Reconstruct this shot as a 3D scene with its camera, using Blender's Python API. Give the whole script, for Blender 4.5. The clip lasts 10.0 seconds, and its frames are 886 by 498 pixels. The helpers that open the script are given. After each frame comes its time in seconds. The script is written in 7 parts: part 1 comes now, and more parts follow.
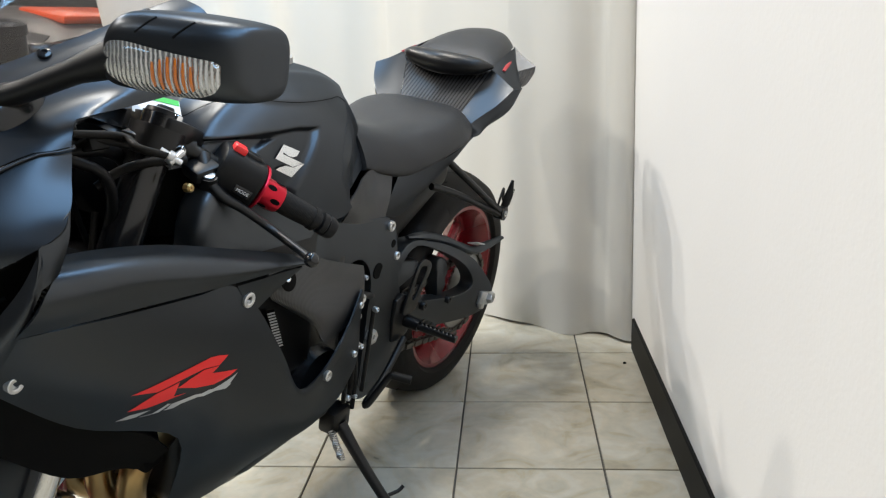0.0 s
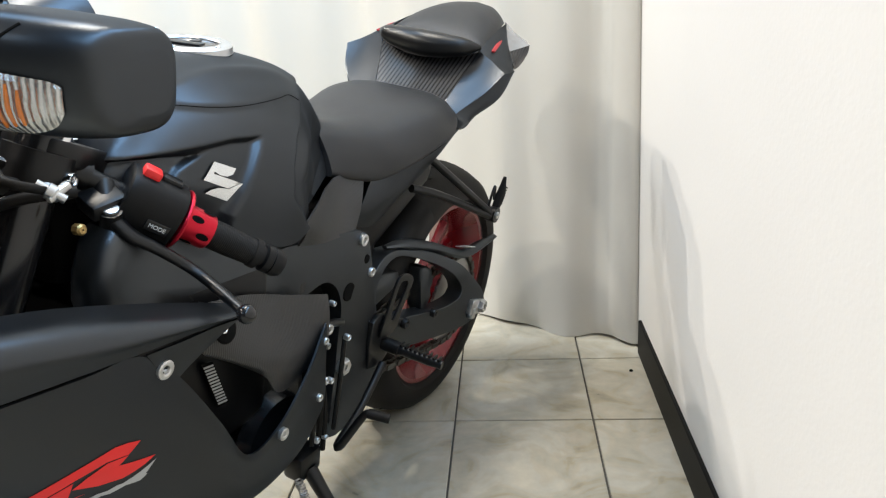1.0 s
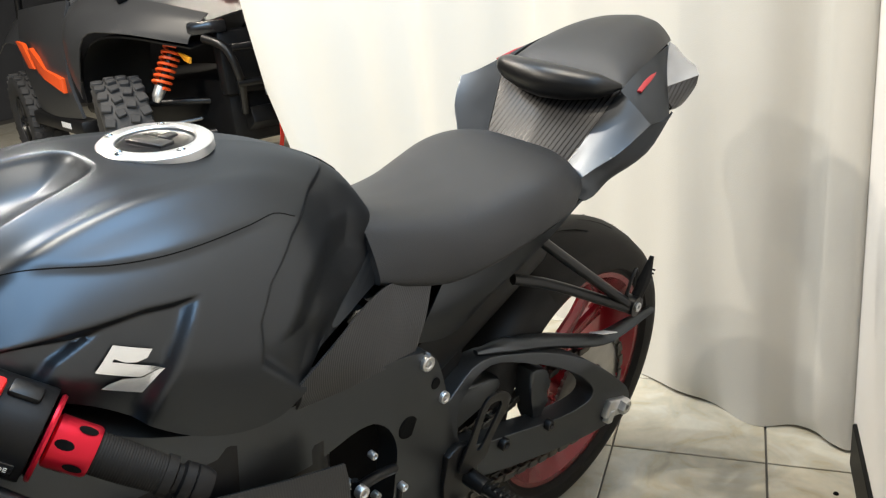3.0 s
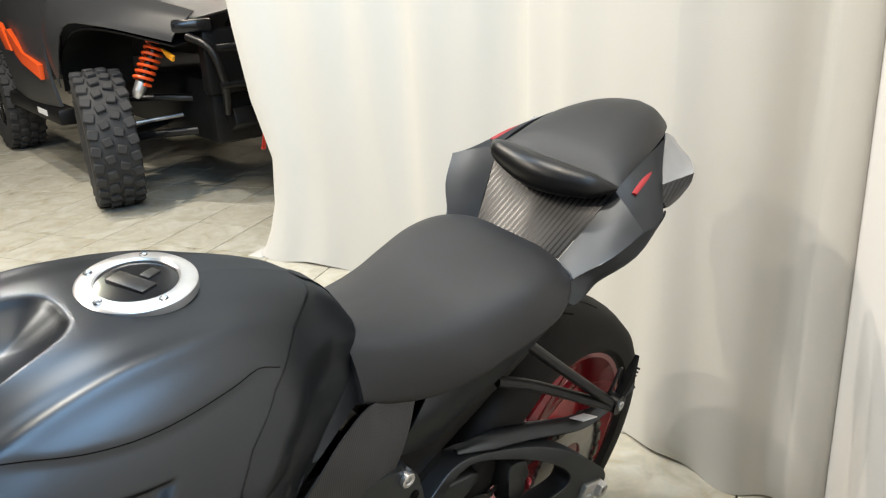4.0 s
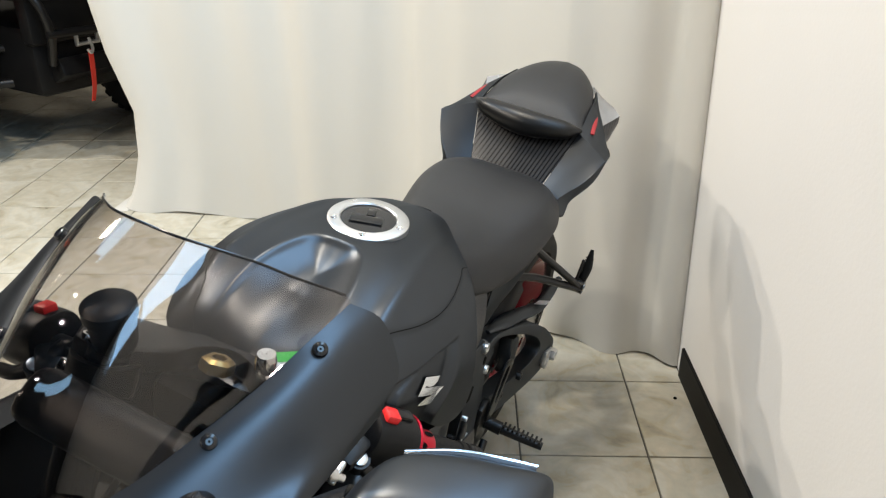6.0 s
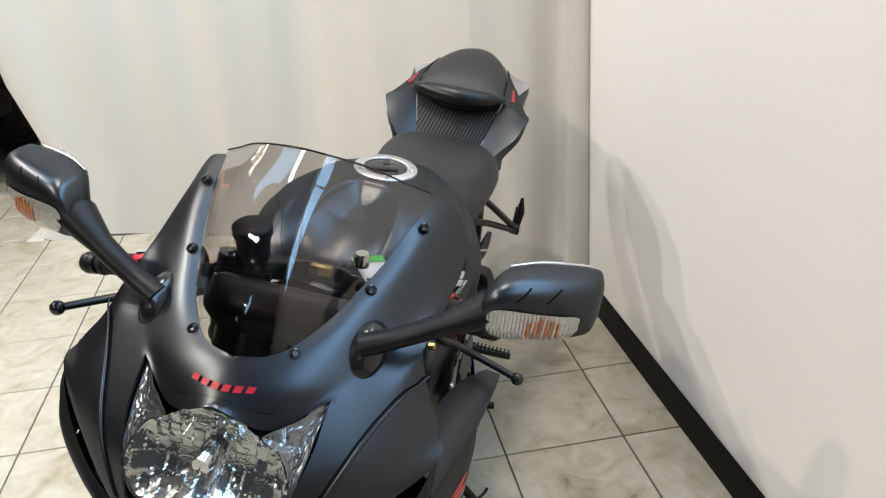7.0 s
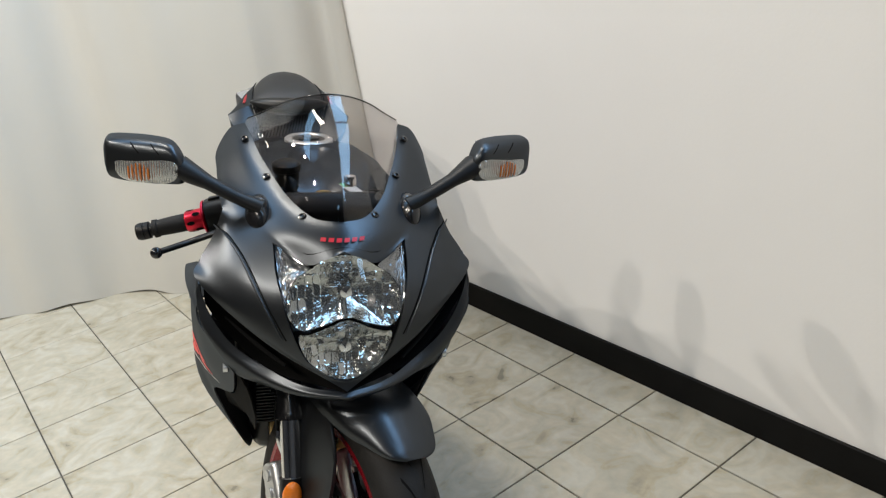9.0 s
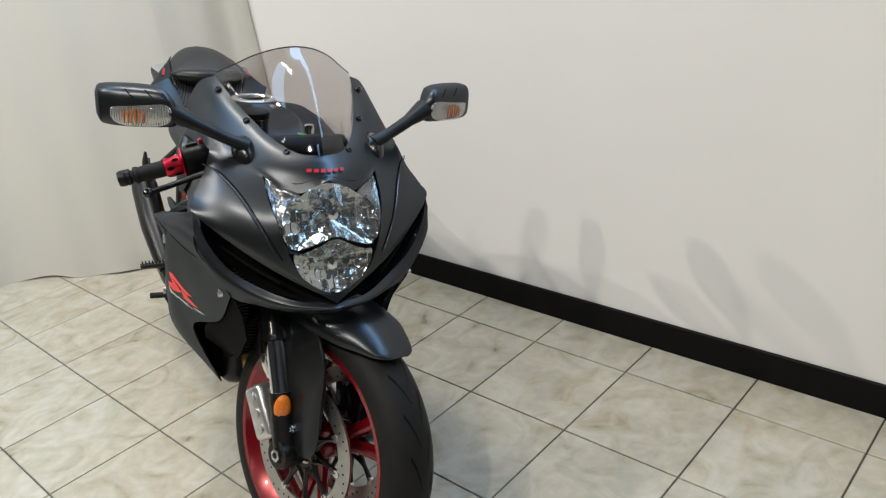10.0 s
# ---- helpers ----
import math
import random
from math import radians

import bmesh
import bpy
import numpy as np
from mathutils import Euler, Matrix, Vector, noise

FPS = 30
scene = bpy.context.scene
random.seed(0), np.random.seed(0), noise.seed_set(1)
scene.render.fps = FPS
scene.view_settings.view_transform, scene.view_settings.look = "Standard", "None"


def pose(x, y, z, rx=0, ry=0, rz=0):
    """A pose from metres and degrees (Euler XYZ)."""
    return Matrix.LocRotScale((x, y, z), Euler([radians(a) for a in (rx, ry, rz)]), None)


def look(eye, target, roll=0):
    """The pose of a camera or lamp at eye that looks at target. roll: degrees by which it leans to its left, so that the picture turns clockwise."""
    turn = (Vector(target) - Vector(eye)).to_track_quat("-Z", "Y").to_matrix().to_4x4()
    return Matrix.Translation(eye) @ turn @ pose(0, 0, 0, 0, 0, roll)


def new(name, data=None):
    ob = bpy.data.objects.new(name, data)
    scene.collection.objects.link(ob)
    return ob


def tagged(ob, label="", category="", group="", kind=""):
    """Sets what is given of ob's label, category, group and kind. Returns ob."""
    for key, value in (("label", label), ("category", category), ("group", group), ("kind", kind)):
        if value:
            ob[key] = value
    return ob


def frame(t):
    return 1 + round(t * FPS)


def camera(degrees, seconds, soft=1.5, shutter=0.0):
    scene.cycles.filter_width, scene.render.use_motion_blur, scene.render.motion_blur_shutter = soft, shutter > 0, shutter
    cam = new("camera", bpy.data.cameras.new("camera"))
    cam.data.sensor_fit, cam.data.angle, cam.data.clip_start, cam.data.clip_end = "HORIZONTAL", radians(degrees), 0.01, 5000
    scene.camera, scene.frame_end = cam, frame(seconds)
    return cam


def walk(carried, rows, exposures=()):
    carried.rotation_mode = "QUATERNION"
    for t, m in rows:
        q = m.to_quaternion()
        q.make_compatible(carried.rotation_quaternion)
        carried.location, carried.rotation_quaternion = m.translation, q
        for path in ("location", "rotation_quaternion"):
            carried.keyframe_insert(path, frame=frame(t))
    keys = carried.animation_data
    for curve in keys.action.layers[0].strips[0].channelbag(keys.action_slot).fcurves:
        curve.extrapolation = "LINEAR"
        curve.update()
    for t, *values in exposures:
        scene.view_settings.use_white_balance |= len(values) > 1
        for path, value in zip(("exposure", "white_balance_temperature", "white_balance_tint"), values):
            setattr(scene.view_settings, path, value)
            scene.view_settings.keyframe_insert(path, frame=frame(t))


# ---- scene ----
cam = camera(59.8, 10.0, 1.25)
PATH = [
    (0, (-0.198, -2.211, 0.938), (-0.375, -0.289, 0.414), -2.3),
    (0.5, (-0.18, -2.073, 0.959), (-0.353, -0.161, 0.4), -3.3),
    (1, (-0.188, -1.976, 0.958), (-0.359, -0.076, 0.356), -3.2),
    (1.5, (-0.183, -1.867, 0.958), (-0.453, 0.005, 0.308), -3.9),
    (2, (-0.146, -1.77, 0.966), (-0.627, 0.032, 0.246), -4.7),
    (2.5, (-0.087, -1.648, 0.999), (-0.74, 0.109, 0.301), -6.5),
    (3, (-0.052, -1.546, 1.045), (-0.783, 0.201, 0.402), -6.3),
    (4.3, (-0.111, -1.471, 1.251), (-0.707, 0.288, 0.511), -0.8),
    (4.5, (-0.135, -1.484, 1.282), (-0.645, 0.266, 0.459), 0.1),
    (5, (-0.21, -1.574, 1.341), (-0.585, 0.165, 0.427), 1.1),
    (5.5, (-0.35, -1.733, 1.347), (-0.598, 0.043, 0.461), -0.0),
    (6.8, (-0.666, -2.178, 1.369), (-0.432, -0.385, 0.516), -2.0),
    (7, (-0.726, -2.243, 1.373), (-0.436, -0.454, 0.528), -3.1),
    (7.5, (-0.854, -2.39, 1.374), (-0.349, -0.636, 0.557), -4.2),
    (8, (-0.989, -2.553, 1.367), (-0.268, -0.87, 0.564), -4.0),
    (8.5, (-1.181, -2.604, 1.368), (-0.267, -1.003, 0.593), -5.6),
    (9, (-1.408, -2.59, 1.353), (-0.36, -1.069, 0.586), -7.7),
    (9.5, (-1.565, -2.63, 1.326), (-0.375, -1.233, 0.53), -7.2),
    (10, (-1.73, -2.641, 1.336), (-0.424, -1.366, 0.518), -6.7),
]
walk(cam, [(t, look(eye, target, roll)) for t, eye, target, roll in PATH],
     [(0.0, -0.06, 6050, 10), (1.5, 0.16, 6200, 10), (3.0, 0.18, 6450, 10), (4.5, -0.12, 6450, 10), (5.5, -0.16, 6450, 10), (7.0, -0.32, 6350, 10), (8.5, -0.48, 6250, 10), (10.0, -0.52, 6150, 10)])

# ---- light ----
world = bpy.data.worlds.new("showroom_air")
scene.world = world
world.use_nodes = True
world.node_tree.nodes["Background"].inputs[0].default_value = (0.75, 0.85, 1.0, 1)
world.node_tree.nodes["Background"].inputs[1].default_value = 0.02
CEIL = 3.8


def lamp_panel(x, y, sx, sy, watts, colour):
    data = bpy.data.lights.new("panel_light", "AREA")
    data.shape, data.size, data.size_y, data.energy, data.color = "RECTANGLE", sx, sy, watts, colour
    ob = new("panel_light", data)
    ob.matrix_world = pose(x, y, CEIL - 0.03, 0, 0, 0)
    return ob


WARM, COOL = (1.0, 0.895, 0.745), (0.38, 0.68, 1.0)
# warm ceiling spots beside the walk
for ly, watts in ((-4.90, 36), (-2.68, 76), (-1.70, 74), (0.08, 92), (1.08, 84)):
    lamp_panel(-3.37, ly, 0.09, 0.09, watts, WARM)
# added cool fill panels, unseen: one behind the motorcycle, another row farther off
lamp_panel(-1.94, -0.23, 2.4, 0.80, 42, COOL)
# added warm fill along the white wall, brightens the flank and the corner
lamp_panel(-0.72, -0.60, 0.30, 1.25, 80, (1.0, 0.87, 0.69))
lamp_panel(-2.6, -5.6, 1.2, 0.6, 16, COOL)
# added cool fill light, set in an invented high window of the white wall
WIN_Y0, WIN_Y1, WIN_Z0, WIN_Z1 = -4.3, -0.15, 2.15, 3.45
wall_fill = bpy.data.lights.new("cool_wall_fill", "AREA")
wall_fill.shape, wall_fill.size, wall_fill.size_y, wall_fill.energy, wall_fill.color = "RECTANGLE", WIN_Y1 - WIN_Y0 - 0.1, WIN_Z1 - WIN_Z0 - 0.1, 185, (0.42, 0.69, 1.0)
new("cool_wall_fill", wall_fill).matrix_world = pose(0.30, (WIN_Y0 + WIN_Y1) / 2, (WIN_Z0 + WIN_Z1) / 2) @ pose(0, 0, 0, 0, 90, 0) @ pose(0, 0, 0, 0, 0, 90)
# warm tube lights over the shop floor
for lx, ly, watts in ((-4.3, 4.25, 36), (-4.2, 6.0, 36), (-6.5, -4.3, 12), (-6.5, 0.6, 9)):
    lamp_panel(lx, ly, 1.25, 0.14, watts, WARM)


# ---- helpers of this scene ----
def mat(name, colour, rough=0.5, metal=0.0, noise_scale=0.0, noise_amount=0.0, bump=0.0, bump_scale=200.0, coat=0.0,
        rough_var=0.0, spec=0.5):
    m = bpy.data.materials.new(name)
    m.use_nodes = True
    nt = m.node_tree
    b = nt.nodes["Principled BSDF"]
    b.inputs["Base Color"].default_value = (*colour, 1)
    b.inputs["Roughness"].default_value = rough
    b.inputs["Metallic"].default_value = metal
    b.inputs["Coat Weight"].default_value = coat
    b.inputs["Specular IOR Level"].default_value = spec
    co = nt.nodes.new("ShaderNodeTexCoord")
    if noise_scale:
        n = nt.nodes.new("ShaderNodeTexNoise")
        n.inputs["Scale"].default_value = noise_scale
        n.inputs["Detail"].default_value = 6
        nt.links.new(co.outputs["Object"], n.inputs["Vector"])
        mix = nt.nodes.new("ShaderNodeMix")
        mix.data_type = "RGBA"
        lo = tuple(max(0.0, c * (1 - noise_amount)) for c in colour)
        hi = tuple(min(1.0, c * (1 + noise_amount)) for c in colour)
        mix.inputs[6].default_value, mix.inputs[7].default_value = (*lo, 1), (*hi, 1)
        nt.links.new(n.outputs["Fac"], mix.inputs[0])
        nt.links.new(mix.outputs[2], b.inputs["Base Color"])
        if rough_var:
            r = nt.nodes.new("ShaderNodeMapRange")
            r.inputs["To Min"].default_value, r.inputs["To Max"].default_value = rough - rough_var, rough + rough_var
            nt.links.new(n.outputs["Fac"], r.inputs["Value"])
            nt.links.new(r.outputs[0], b.inputs["Roughness"])
    if bump:
        n2 = nt.nodes.new("ShaderNodeTexNoise")
        n2.inputs["Scale"].default_value = bump_scale
        n2.inputs["Detail"].default_value = 4
        nt.links.new(co.outputs["Object"], n2.inputs["Vector"])
        bp = nt.nodes.new("ShaderNodeBump")
        bp.inputs["Strength"].default_value = bump
        bp.inputs["Distance"].default_value = 0.002
        nt.links.new(n2.outputs["Fac"], bp.inputs["Height"])
        nt.links.new(bp.outputs[0], b.inputs["Normal"])
    return m


def glassy(name, colour, rough=0.0, base=0.045):
    """Thin clear plastic: mostly see-through with a glossy film that grows at glancing angles."""
    m = bpy.data.materials.new(name)
    m.use_nodes = True
    nt = m.node_tree
    nt.nodes.clear()
    out = nt.nodes.new("ShaderNodeOutputMaterial")
    tr, gl, mx, lw = (nt.nodes.new(k) for k in ("ShaderNodeBsdfTransparent", "ShaderNodeBsdfGlossy", "ShaderNodeMixShader", "ShaderNodeLayerWeight"))
    tr.inputs[0].default_value = (*colour, 1)
    gl.inputs["Roughness"].default_value = rough
    lw.inputs["Blend"].default_value = 0.5
    pw, sc = nt.nodes.new("ShaderNodeMath"), nt.nodes.new("ShaderNodeMath")
    pw.operation, pw.inputs[1].default_value = "POWER", 5.0
    sc.operation, sc.inputs[1].default_value, sc.inputs[2].default_value = "MULTIPLY_ADD", 0.9, base
    nt.links.new(lw.outputs["Facing"], pw.inputs[0])
    nt.links.new(pw.outputs[0], sc.inputs[0])
    nt.links.new(sc.outputs[0], mx.inputs[0])
    nt.links.new(tr.outputs[0], mx.inputs[1])
    nt.links.new(gl.outputs[0], mx.inputs[2])
    nt.links.new(mx.outputs[0], out.inputs[0])
    return m


def part(name, bm, material, parent=None, label="", smooth=True, angle=40):
    """Links a bmesh as one mesh object under a thing or a part."""
    me = bpy.data.meshes.new(name)
    bmesh.ops.recalc_face_normals(bm, faces=bm.faces)
    bm.to_mesh(me)
    bm.free()
    me.materials.append(material)
    if smooth:
        for p in me.polygons:
            p.use_smooth = True
        me.set_sharp_from_angle(angle=radians(angle))
    ob = new(name, me)
    ob.parent = parent
    if label:
        ob["label"] = label
    return ob


def thing(name, label, category, m=None, group="", kind=""):
    ob = tagged(new(name), label, category, group, kind)
    if m is not None:
        ob.matrix_world = m
    return ob


def cr(pts, n=4, closed=False):
    """A smooth line (Catmull-Rom) through points, n steps a span."""
    P = [Vector(p) for p in pts]
    k = len(P)
    if k < 3 and not closed:
        return [P[0].lerp(P[-1], i / n) for i in range(n + 1)]
    out = []
    for i in range(k if closed else k - 1):
        p1, p2 = P[i], P[(i + 1) % k]
        p0 = P[i - 1] if (closed or i) else p1 * 2 - p2
        p3 = P[(i + 2) % k] if (closed or i + 2 < k) else p2 * 2 - p1
        for s in range(n):
            t = s / n
            out.append(0.5 * (2 * p1 + (p2 - p0) * t + (2 * p0 - 5 * p1 + 4 * p2 - p3) * t * t + (3 * p1 - p0 - 3 * p2 + p3) * t ** 3))
    if not closed:
        out.append(P[-1].copy())
    return out


def sheet(rows, nu=4, nv=4, closed_u=False, mirror=False, bm=None):
    """A smooth skin through rows of control points (rows run along v, points in a row along u)."""
    bm = bm or bmesh.new()
    fine = [cr(r, nu, closed_u) for r in rows]
    cols = [cr([r[j] for r in fine], nv) for j in range(len(fine[0]))]
    nrow, ncol = len(cols[0]), len(cols)
    for s in ((1, -1) if mirror else (1,)):
        vs = [[bm.verts.new((cols[j][i].x, cols[j][i].y * s, cols[j][i].z)) for j in range(ncol)] for i in range(nrow)]
        for i in range(nrow - 1):
            for j in range(ncol if closed_u else ncol - 1):
                q = [vs[i][j], vs[i][(j + 1) % ncol], vs[i + 1][(j + 1) % ncol], vs[i + 1][j]]
                try:
                    bm.faces.new(q if s > 0 else q[::-1])
                except ValueError:
                    pass
    bmesh.ops.remove_doubles(bm, verts=bm.verts, dist=1e-5)
    return bm


def cap_ends(bm):
    edges = [e for e in bm.edges if len(e.link_faces) == 1]
    if edges:
        bmesh.ops.holes_fill(bm, edges=edges, sides=0)
    return bm


def thicken(bm, d):
    """Gives an open skin a thickness d, inward."""
    bmesh.ops.recalc_face_normals(bm, faces=bm.faces)
    bm.normal_update()
    faces, rim = list(bm.faces), [e for e in bm.edges if len(e.link_faces) == 1]
    inner = {v: bm.verts.new(v.co - v.normal * d) for v in list(bm.verts)}
    for f in faces:
        bm.faces.new([inner[v] for v in reversed(f.verts)])
    for e in rim:
        a, b = e.verts
        bm.faces.new((a, b, inner[b], inner[a]))
    return bm


def tube(path, radius, segs=10, bm=None, n=4, smooth=True, flat=1.0):
    """A round bar along a line; radius is one number or one for each point."""
    bm = bm or bmesh.new()
    pts = cr(path, n) if smooth and len(path) > 2 else [Vector(p) for p in path]
    if isinstance(radius, (int, float)):
        rad = [radius] * len(pts)
    else:
        f = (len(radius) - 1) / (len(pts) - 1)
        rad = [radius[min(int(i * f), len(radius) - 2)] + (radius[min(int(i * f) + 1, len(radius) - 1)] - radius[min(int(i * f), len(radius) - 2)]) * (i * f - min(int(i * f), len(radius) - 2)) for i in range(len(pts))]
    tan = [(pts[min(i + 1, len(pts) - 1)] - pts[max(i - 1, 0)]).normalized() for i in range(len(pts))]
    side = tan[0].orthogonal().normalized()
    if abs(tan[0].z) < 0.95:
        side = tan[0].cross(Vector((0, 0, 1))).normalized()
    rings = []
    for p, t, r in zip(pts, tan, rad):
        side = (side - t * side.dot(t)).normalized()
        up = t.cross(side)
        rings.append([bm.verts.new(p + side * (r * math.cos(2 * math.pi * k / segs)) + up * (r * flat * math.sin(2 * math.pi * k / segs))) for k in range(segs)])
    for a, b in zip(rings, rings[1:]):
        for k in range(segs):
            bm.faces.new((a[k], a[(k + 1) % segs], b[(k + 1) % segs], b[k]))
    bm.faces.new(rings[0][::-1])
    bm.faces.new(rings[-1])
    return bm


def lathe(profile, segs=32, centre=(0, 0, 0), axis="y", bm=None, closed=True, start=0.0):
    """Turns (radius, along) points about an axis."""
    bm = bm or bmesh.new()
    c = Vector(centre)
    if isinstance(axis, str):
        ax = Vector({"x": (1, 0, 0), "y": (0, 1, 0), "z": (0, 0, 1)}[axis])
    else:
        ax = Vector(axis).normalized()
    e1 = ax.orthogonal().normalized()
    if abs(ax.y) > 0.9:
        e1 = Vector((1, 0, 0))
    e2 = ax.cross(e1)
    rings = []
    for k in range(segs):
        a = 2 * math.pi * k / segs + start
        d = e1 * math.cos(a) + e2 * math.sin(a)
        rings.append([bm.verts.new(c + d * r + ax * h) for r, h in profile])
    m = len(profile)
    for k in range(segs):
        a, b = rings[k], rings[(k + 1) % segs]
        for j in range(m if closed else m - 1):
            bm.faces.new((a[j], a[(j + 1) % m], b[(j + 1) % m], b[j]))
    bmesh.ops.remove_doubles(bm, verts=bm.verts, dist=1e-6)
    return bm


def box(c, s, bevel=0.0, m=None, bm=None, seg=2):
    """A block with rounded edges, centre c and size s, turned by m about its centre."""
    b2 = bmesh.new()
    bmesh.ops.create_cube(b2, size=1.0)
    bmesh.ops.scale(b2, vec=s, verts=b2.verts)
    if bevel:
        bmesh.ops.bevel(b2, geom=list(b2.edges), offset=bevel, segments=seg, profile=0.5, affect="EDGES")
    if m is not None:
        bmesh.ops.transform(b2, matrix=m, verts=b2.verts)
    bmesh.ops.translate(b2, vec=c, verts=b2.verts)
    return merge(b2, bm)


def merge(src, dst=None):
    if dst is None:
        return src
    me = bpy.data.meshes.new("tmp")
    src.to_mesh(me)
    src.free()
    dst.from_mesh(me)
    bpy.data.meshes.remove(me)
    return dst


def plate(outline, y0, y1, bevel=0.0, bm=None, axis="y", n=0, seg=2):
    """A plate cut to an outline of (x, z) points, between y0 and y1."""
    b2 = bmesh.new()
    pts = [(p[0], 0.0, p[1]) for p in outline]
    if n:
        pts = [(v.x, 0.0, v.z) for v in cr(pts, n, True)]
    lo = [b2.verts.new((p[0], y0, p[2])) for p in pts]
    hi = [b2.verts.new((p[0], y1, p[2])) for p in pts]
    k = len(pts)
    b2.faces.new(lo)
    b2.faces.new(hi[::-1])
    rim = []
    for i in range(k):
        b2.faces.new((lo[i], hi[i], hi[(i + 1) % k], lo[(i + 1) % k]))
    if bevel:
        edges = [e for e in b2.edges if (e.verts[0].co.y - e.verts[1].co.y) ** 2 < 1e-10]
        bmesh.ops.bevel(b2, geom=edges, offset=bevel, segments=seg, profile=0.5, affect="EDGES")
    if axis == "z":
        bmesh.ops.transform(b2, matrix=Matrix(((1, 0, 0, 0), (0, 0, 1, 0), (0, 1, 0, 0), (0, 0, 0, 1))), verts=b2.verts)
    if axis == "x":
        bmesh.ops.transform(b2, matrix=Matrix(((0, 1, 0, 0), (1, 0, 0, 0), (0, 0, 1, 0), (0, 0, 0, 1))), verts=b2.verts)
    return merge(b2, bm)


def plate_hole(outline, hole, y0, y1, bevel=0.004, n=4):
    """A plate of (x, z) outline with a window through it, edges rounded."""
    bm = bmesh.new()
    edges = []
    for loop in (outline, hole):
        vs = [bm.verts.new((p.x, y0, p.z)) for p in cr([(x, 0, z) for x, z in loop], n, True)]
        edges += [bm.edges.new((vs[k - 1], vs[k])) for k in range(len(vs))]
    res = bmesh.ops.triangle_fill(bm, edges=edges, use_beauty=True)
    faces = [g for g in res["geom"] if isinstance(g, bmesh.types.BMFace)]
    ext = bmesh.ops.extrude_face_region(bm, geom=faces)
    top = [g for g in ext["geom"] if isinstance(g, bmesh.types.BMVert)]
    bmesh.ops.translate(bm, vec=(0, y1 - y0, 0), verts=top)
    bmesh.ops.recalc_face_normals(bm, faces=bm.faces)
    rim = [e for e in bm.edges if len(e.link_faces) == 2 and e.calc_face_angle(0) > 1.2]
    bmesh.ops.bevel(bm, geom=rim, offset=bevel, segments=3, profile=0.6, affect="EDGES", clamp_overlap=True)
    return bm


def bolt(c, axis, r=0.007, h=0.006, bm=None):
    """A socket-head bolt with a hollow head."""
    prof = [(r * 0.45, 0.0), (r * 0.45, h * 0.75), (r * 0.6, h), (r * 0.9, h), (r, h * 0.8), (r, -0.004), (0.0005, -0.004), (0.0005, 0.0)]
    return lathe(prof, 14, c, axis, bm)


def xform(bm, m):
    bmesh.ops.transform(bm, matrix=m, verts=bm.verts)
    return bm


# ---- materials ----
def satin(name, colour, rough, base, rise):
    """Satin paint: a dark body under a soft gloss that grows only a little at glancing angles."""
    m = mat(name, colour, rough, 0.0, 3.0, 0.2, rough_var=0.0)
    nt = m.node_tree
    pr = nt.nodes["Principled BSDF"]
    pr.inputs["Specular IOR Level"].default_value = 0.0
    pr.inputs["Roughness"].default_value = 0.9
    gl, mx, lw = (nt.nodes.new(k) for k in ("ShaderNodeBsdfGlossy", "ShaderNodeMixShader", "ShaderNodeLayerWeight"))
    pw, sc, nz, rr = (nt.nodes.new(k) for k in ("ShaderNodeMath", "ShaderNodeMath", "ShaderNodeTexNoise", "ShaderNodeMapRange"))
    gl.inputs["Color"].default_value = (0.75, 0.81, 0.89, 1)  # gloss tinted blue, cool daylight sheen put into the colour
    lw.inputs["Blend"].default_value = 0.5
    pw.operation, pw.inputs[1].default_value = "POWER", 4.0
    sc.operation, sc.inputs[1].default_value, sc.inputs[2].default_value = "MULTIPLY_ADD", rise, base
    nz.inputs["Scale"].default_value, nz.inputs["Detail"].default_value = 5.0, 5.0
    rr.inputs["To Min"].default_value, rr.inputs["To Max"].default_value = rough - 0.04, rough + 0.04
    nt.links.new(nz.outputs["Fac"], rr.inputs["Value"])
    nt.links.new(rr.outputs[0], gl.inputs["Roughness"])
    nt.links.new(lw.outputs["Facing"], pw.inputs[0])
    nt.links.new(pw.outputs[0], sc.inputs[0])
    nt.links.new(sc.outputs[0], mx.inputs[0])
    nt.links.new(pr.outputs[0], mx.inputs[1])
    nt.links.new(gl.outputs[0], mx.inputs[2])
    nt.links.new(mx.outputs[0], nt.nodes["Material Output"].inputs[0])
    return m


M_PAINT = satin("satin_black_paint", (0.0050, 0.0051, 0.0055), 0.32, 0.074, 0.12)
M_SPAR = satin("satin_frame_paint", (0.0100, 0.0098, 0.0095), 0.36, 0.100, 0.16)
M_PLASTIC = mat("black_plastic", (0.0055, 0.0055, 0.006), 0.42, 0, 30, 0.25, 0.04, 700, spec=0.22)
M_GLOSS = mat("gloss_black", (0.010, 0.010, 0.011), 0.18, 0, 8, 0.2)
M_METAL_BLACK = mat("black_coated_metal", (0.005, 0.005, 0.0055), 0.36, 0.1, 20, 0.3, 0.05, 500, spec=0.4)
M_SEAT = mat("seat_vinyl", (0.013, 0.0135, 0.015), 0.50, 0, 12, 0.2, 0.25, 900, spec=0.5)
M_RUBBER = mat("tyre_rubber", (0.0095, 0.0088, 0.0082), 0.62, 0, 25, 0.35, 0.2, 300, spec=0.2)
M_RED = mat("red_rim_paint", (0.19, 0.004, 0.010), 0.25, 0.35, 6, 0.15, coat=0.6)
M_REDANO = mat("red_anodised", (0.55, 0.01, 0.03), 0.3, 0.7, 30, 0.1)
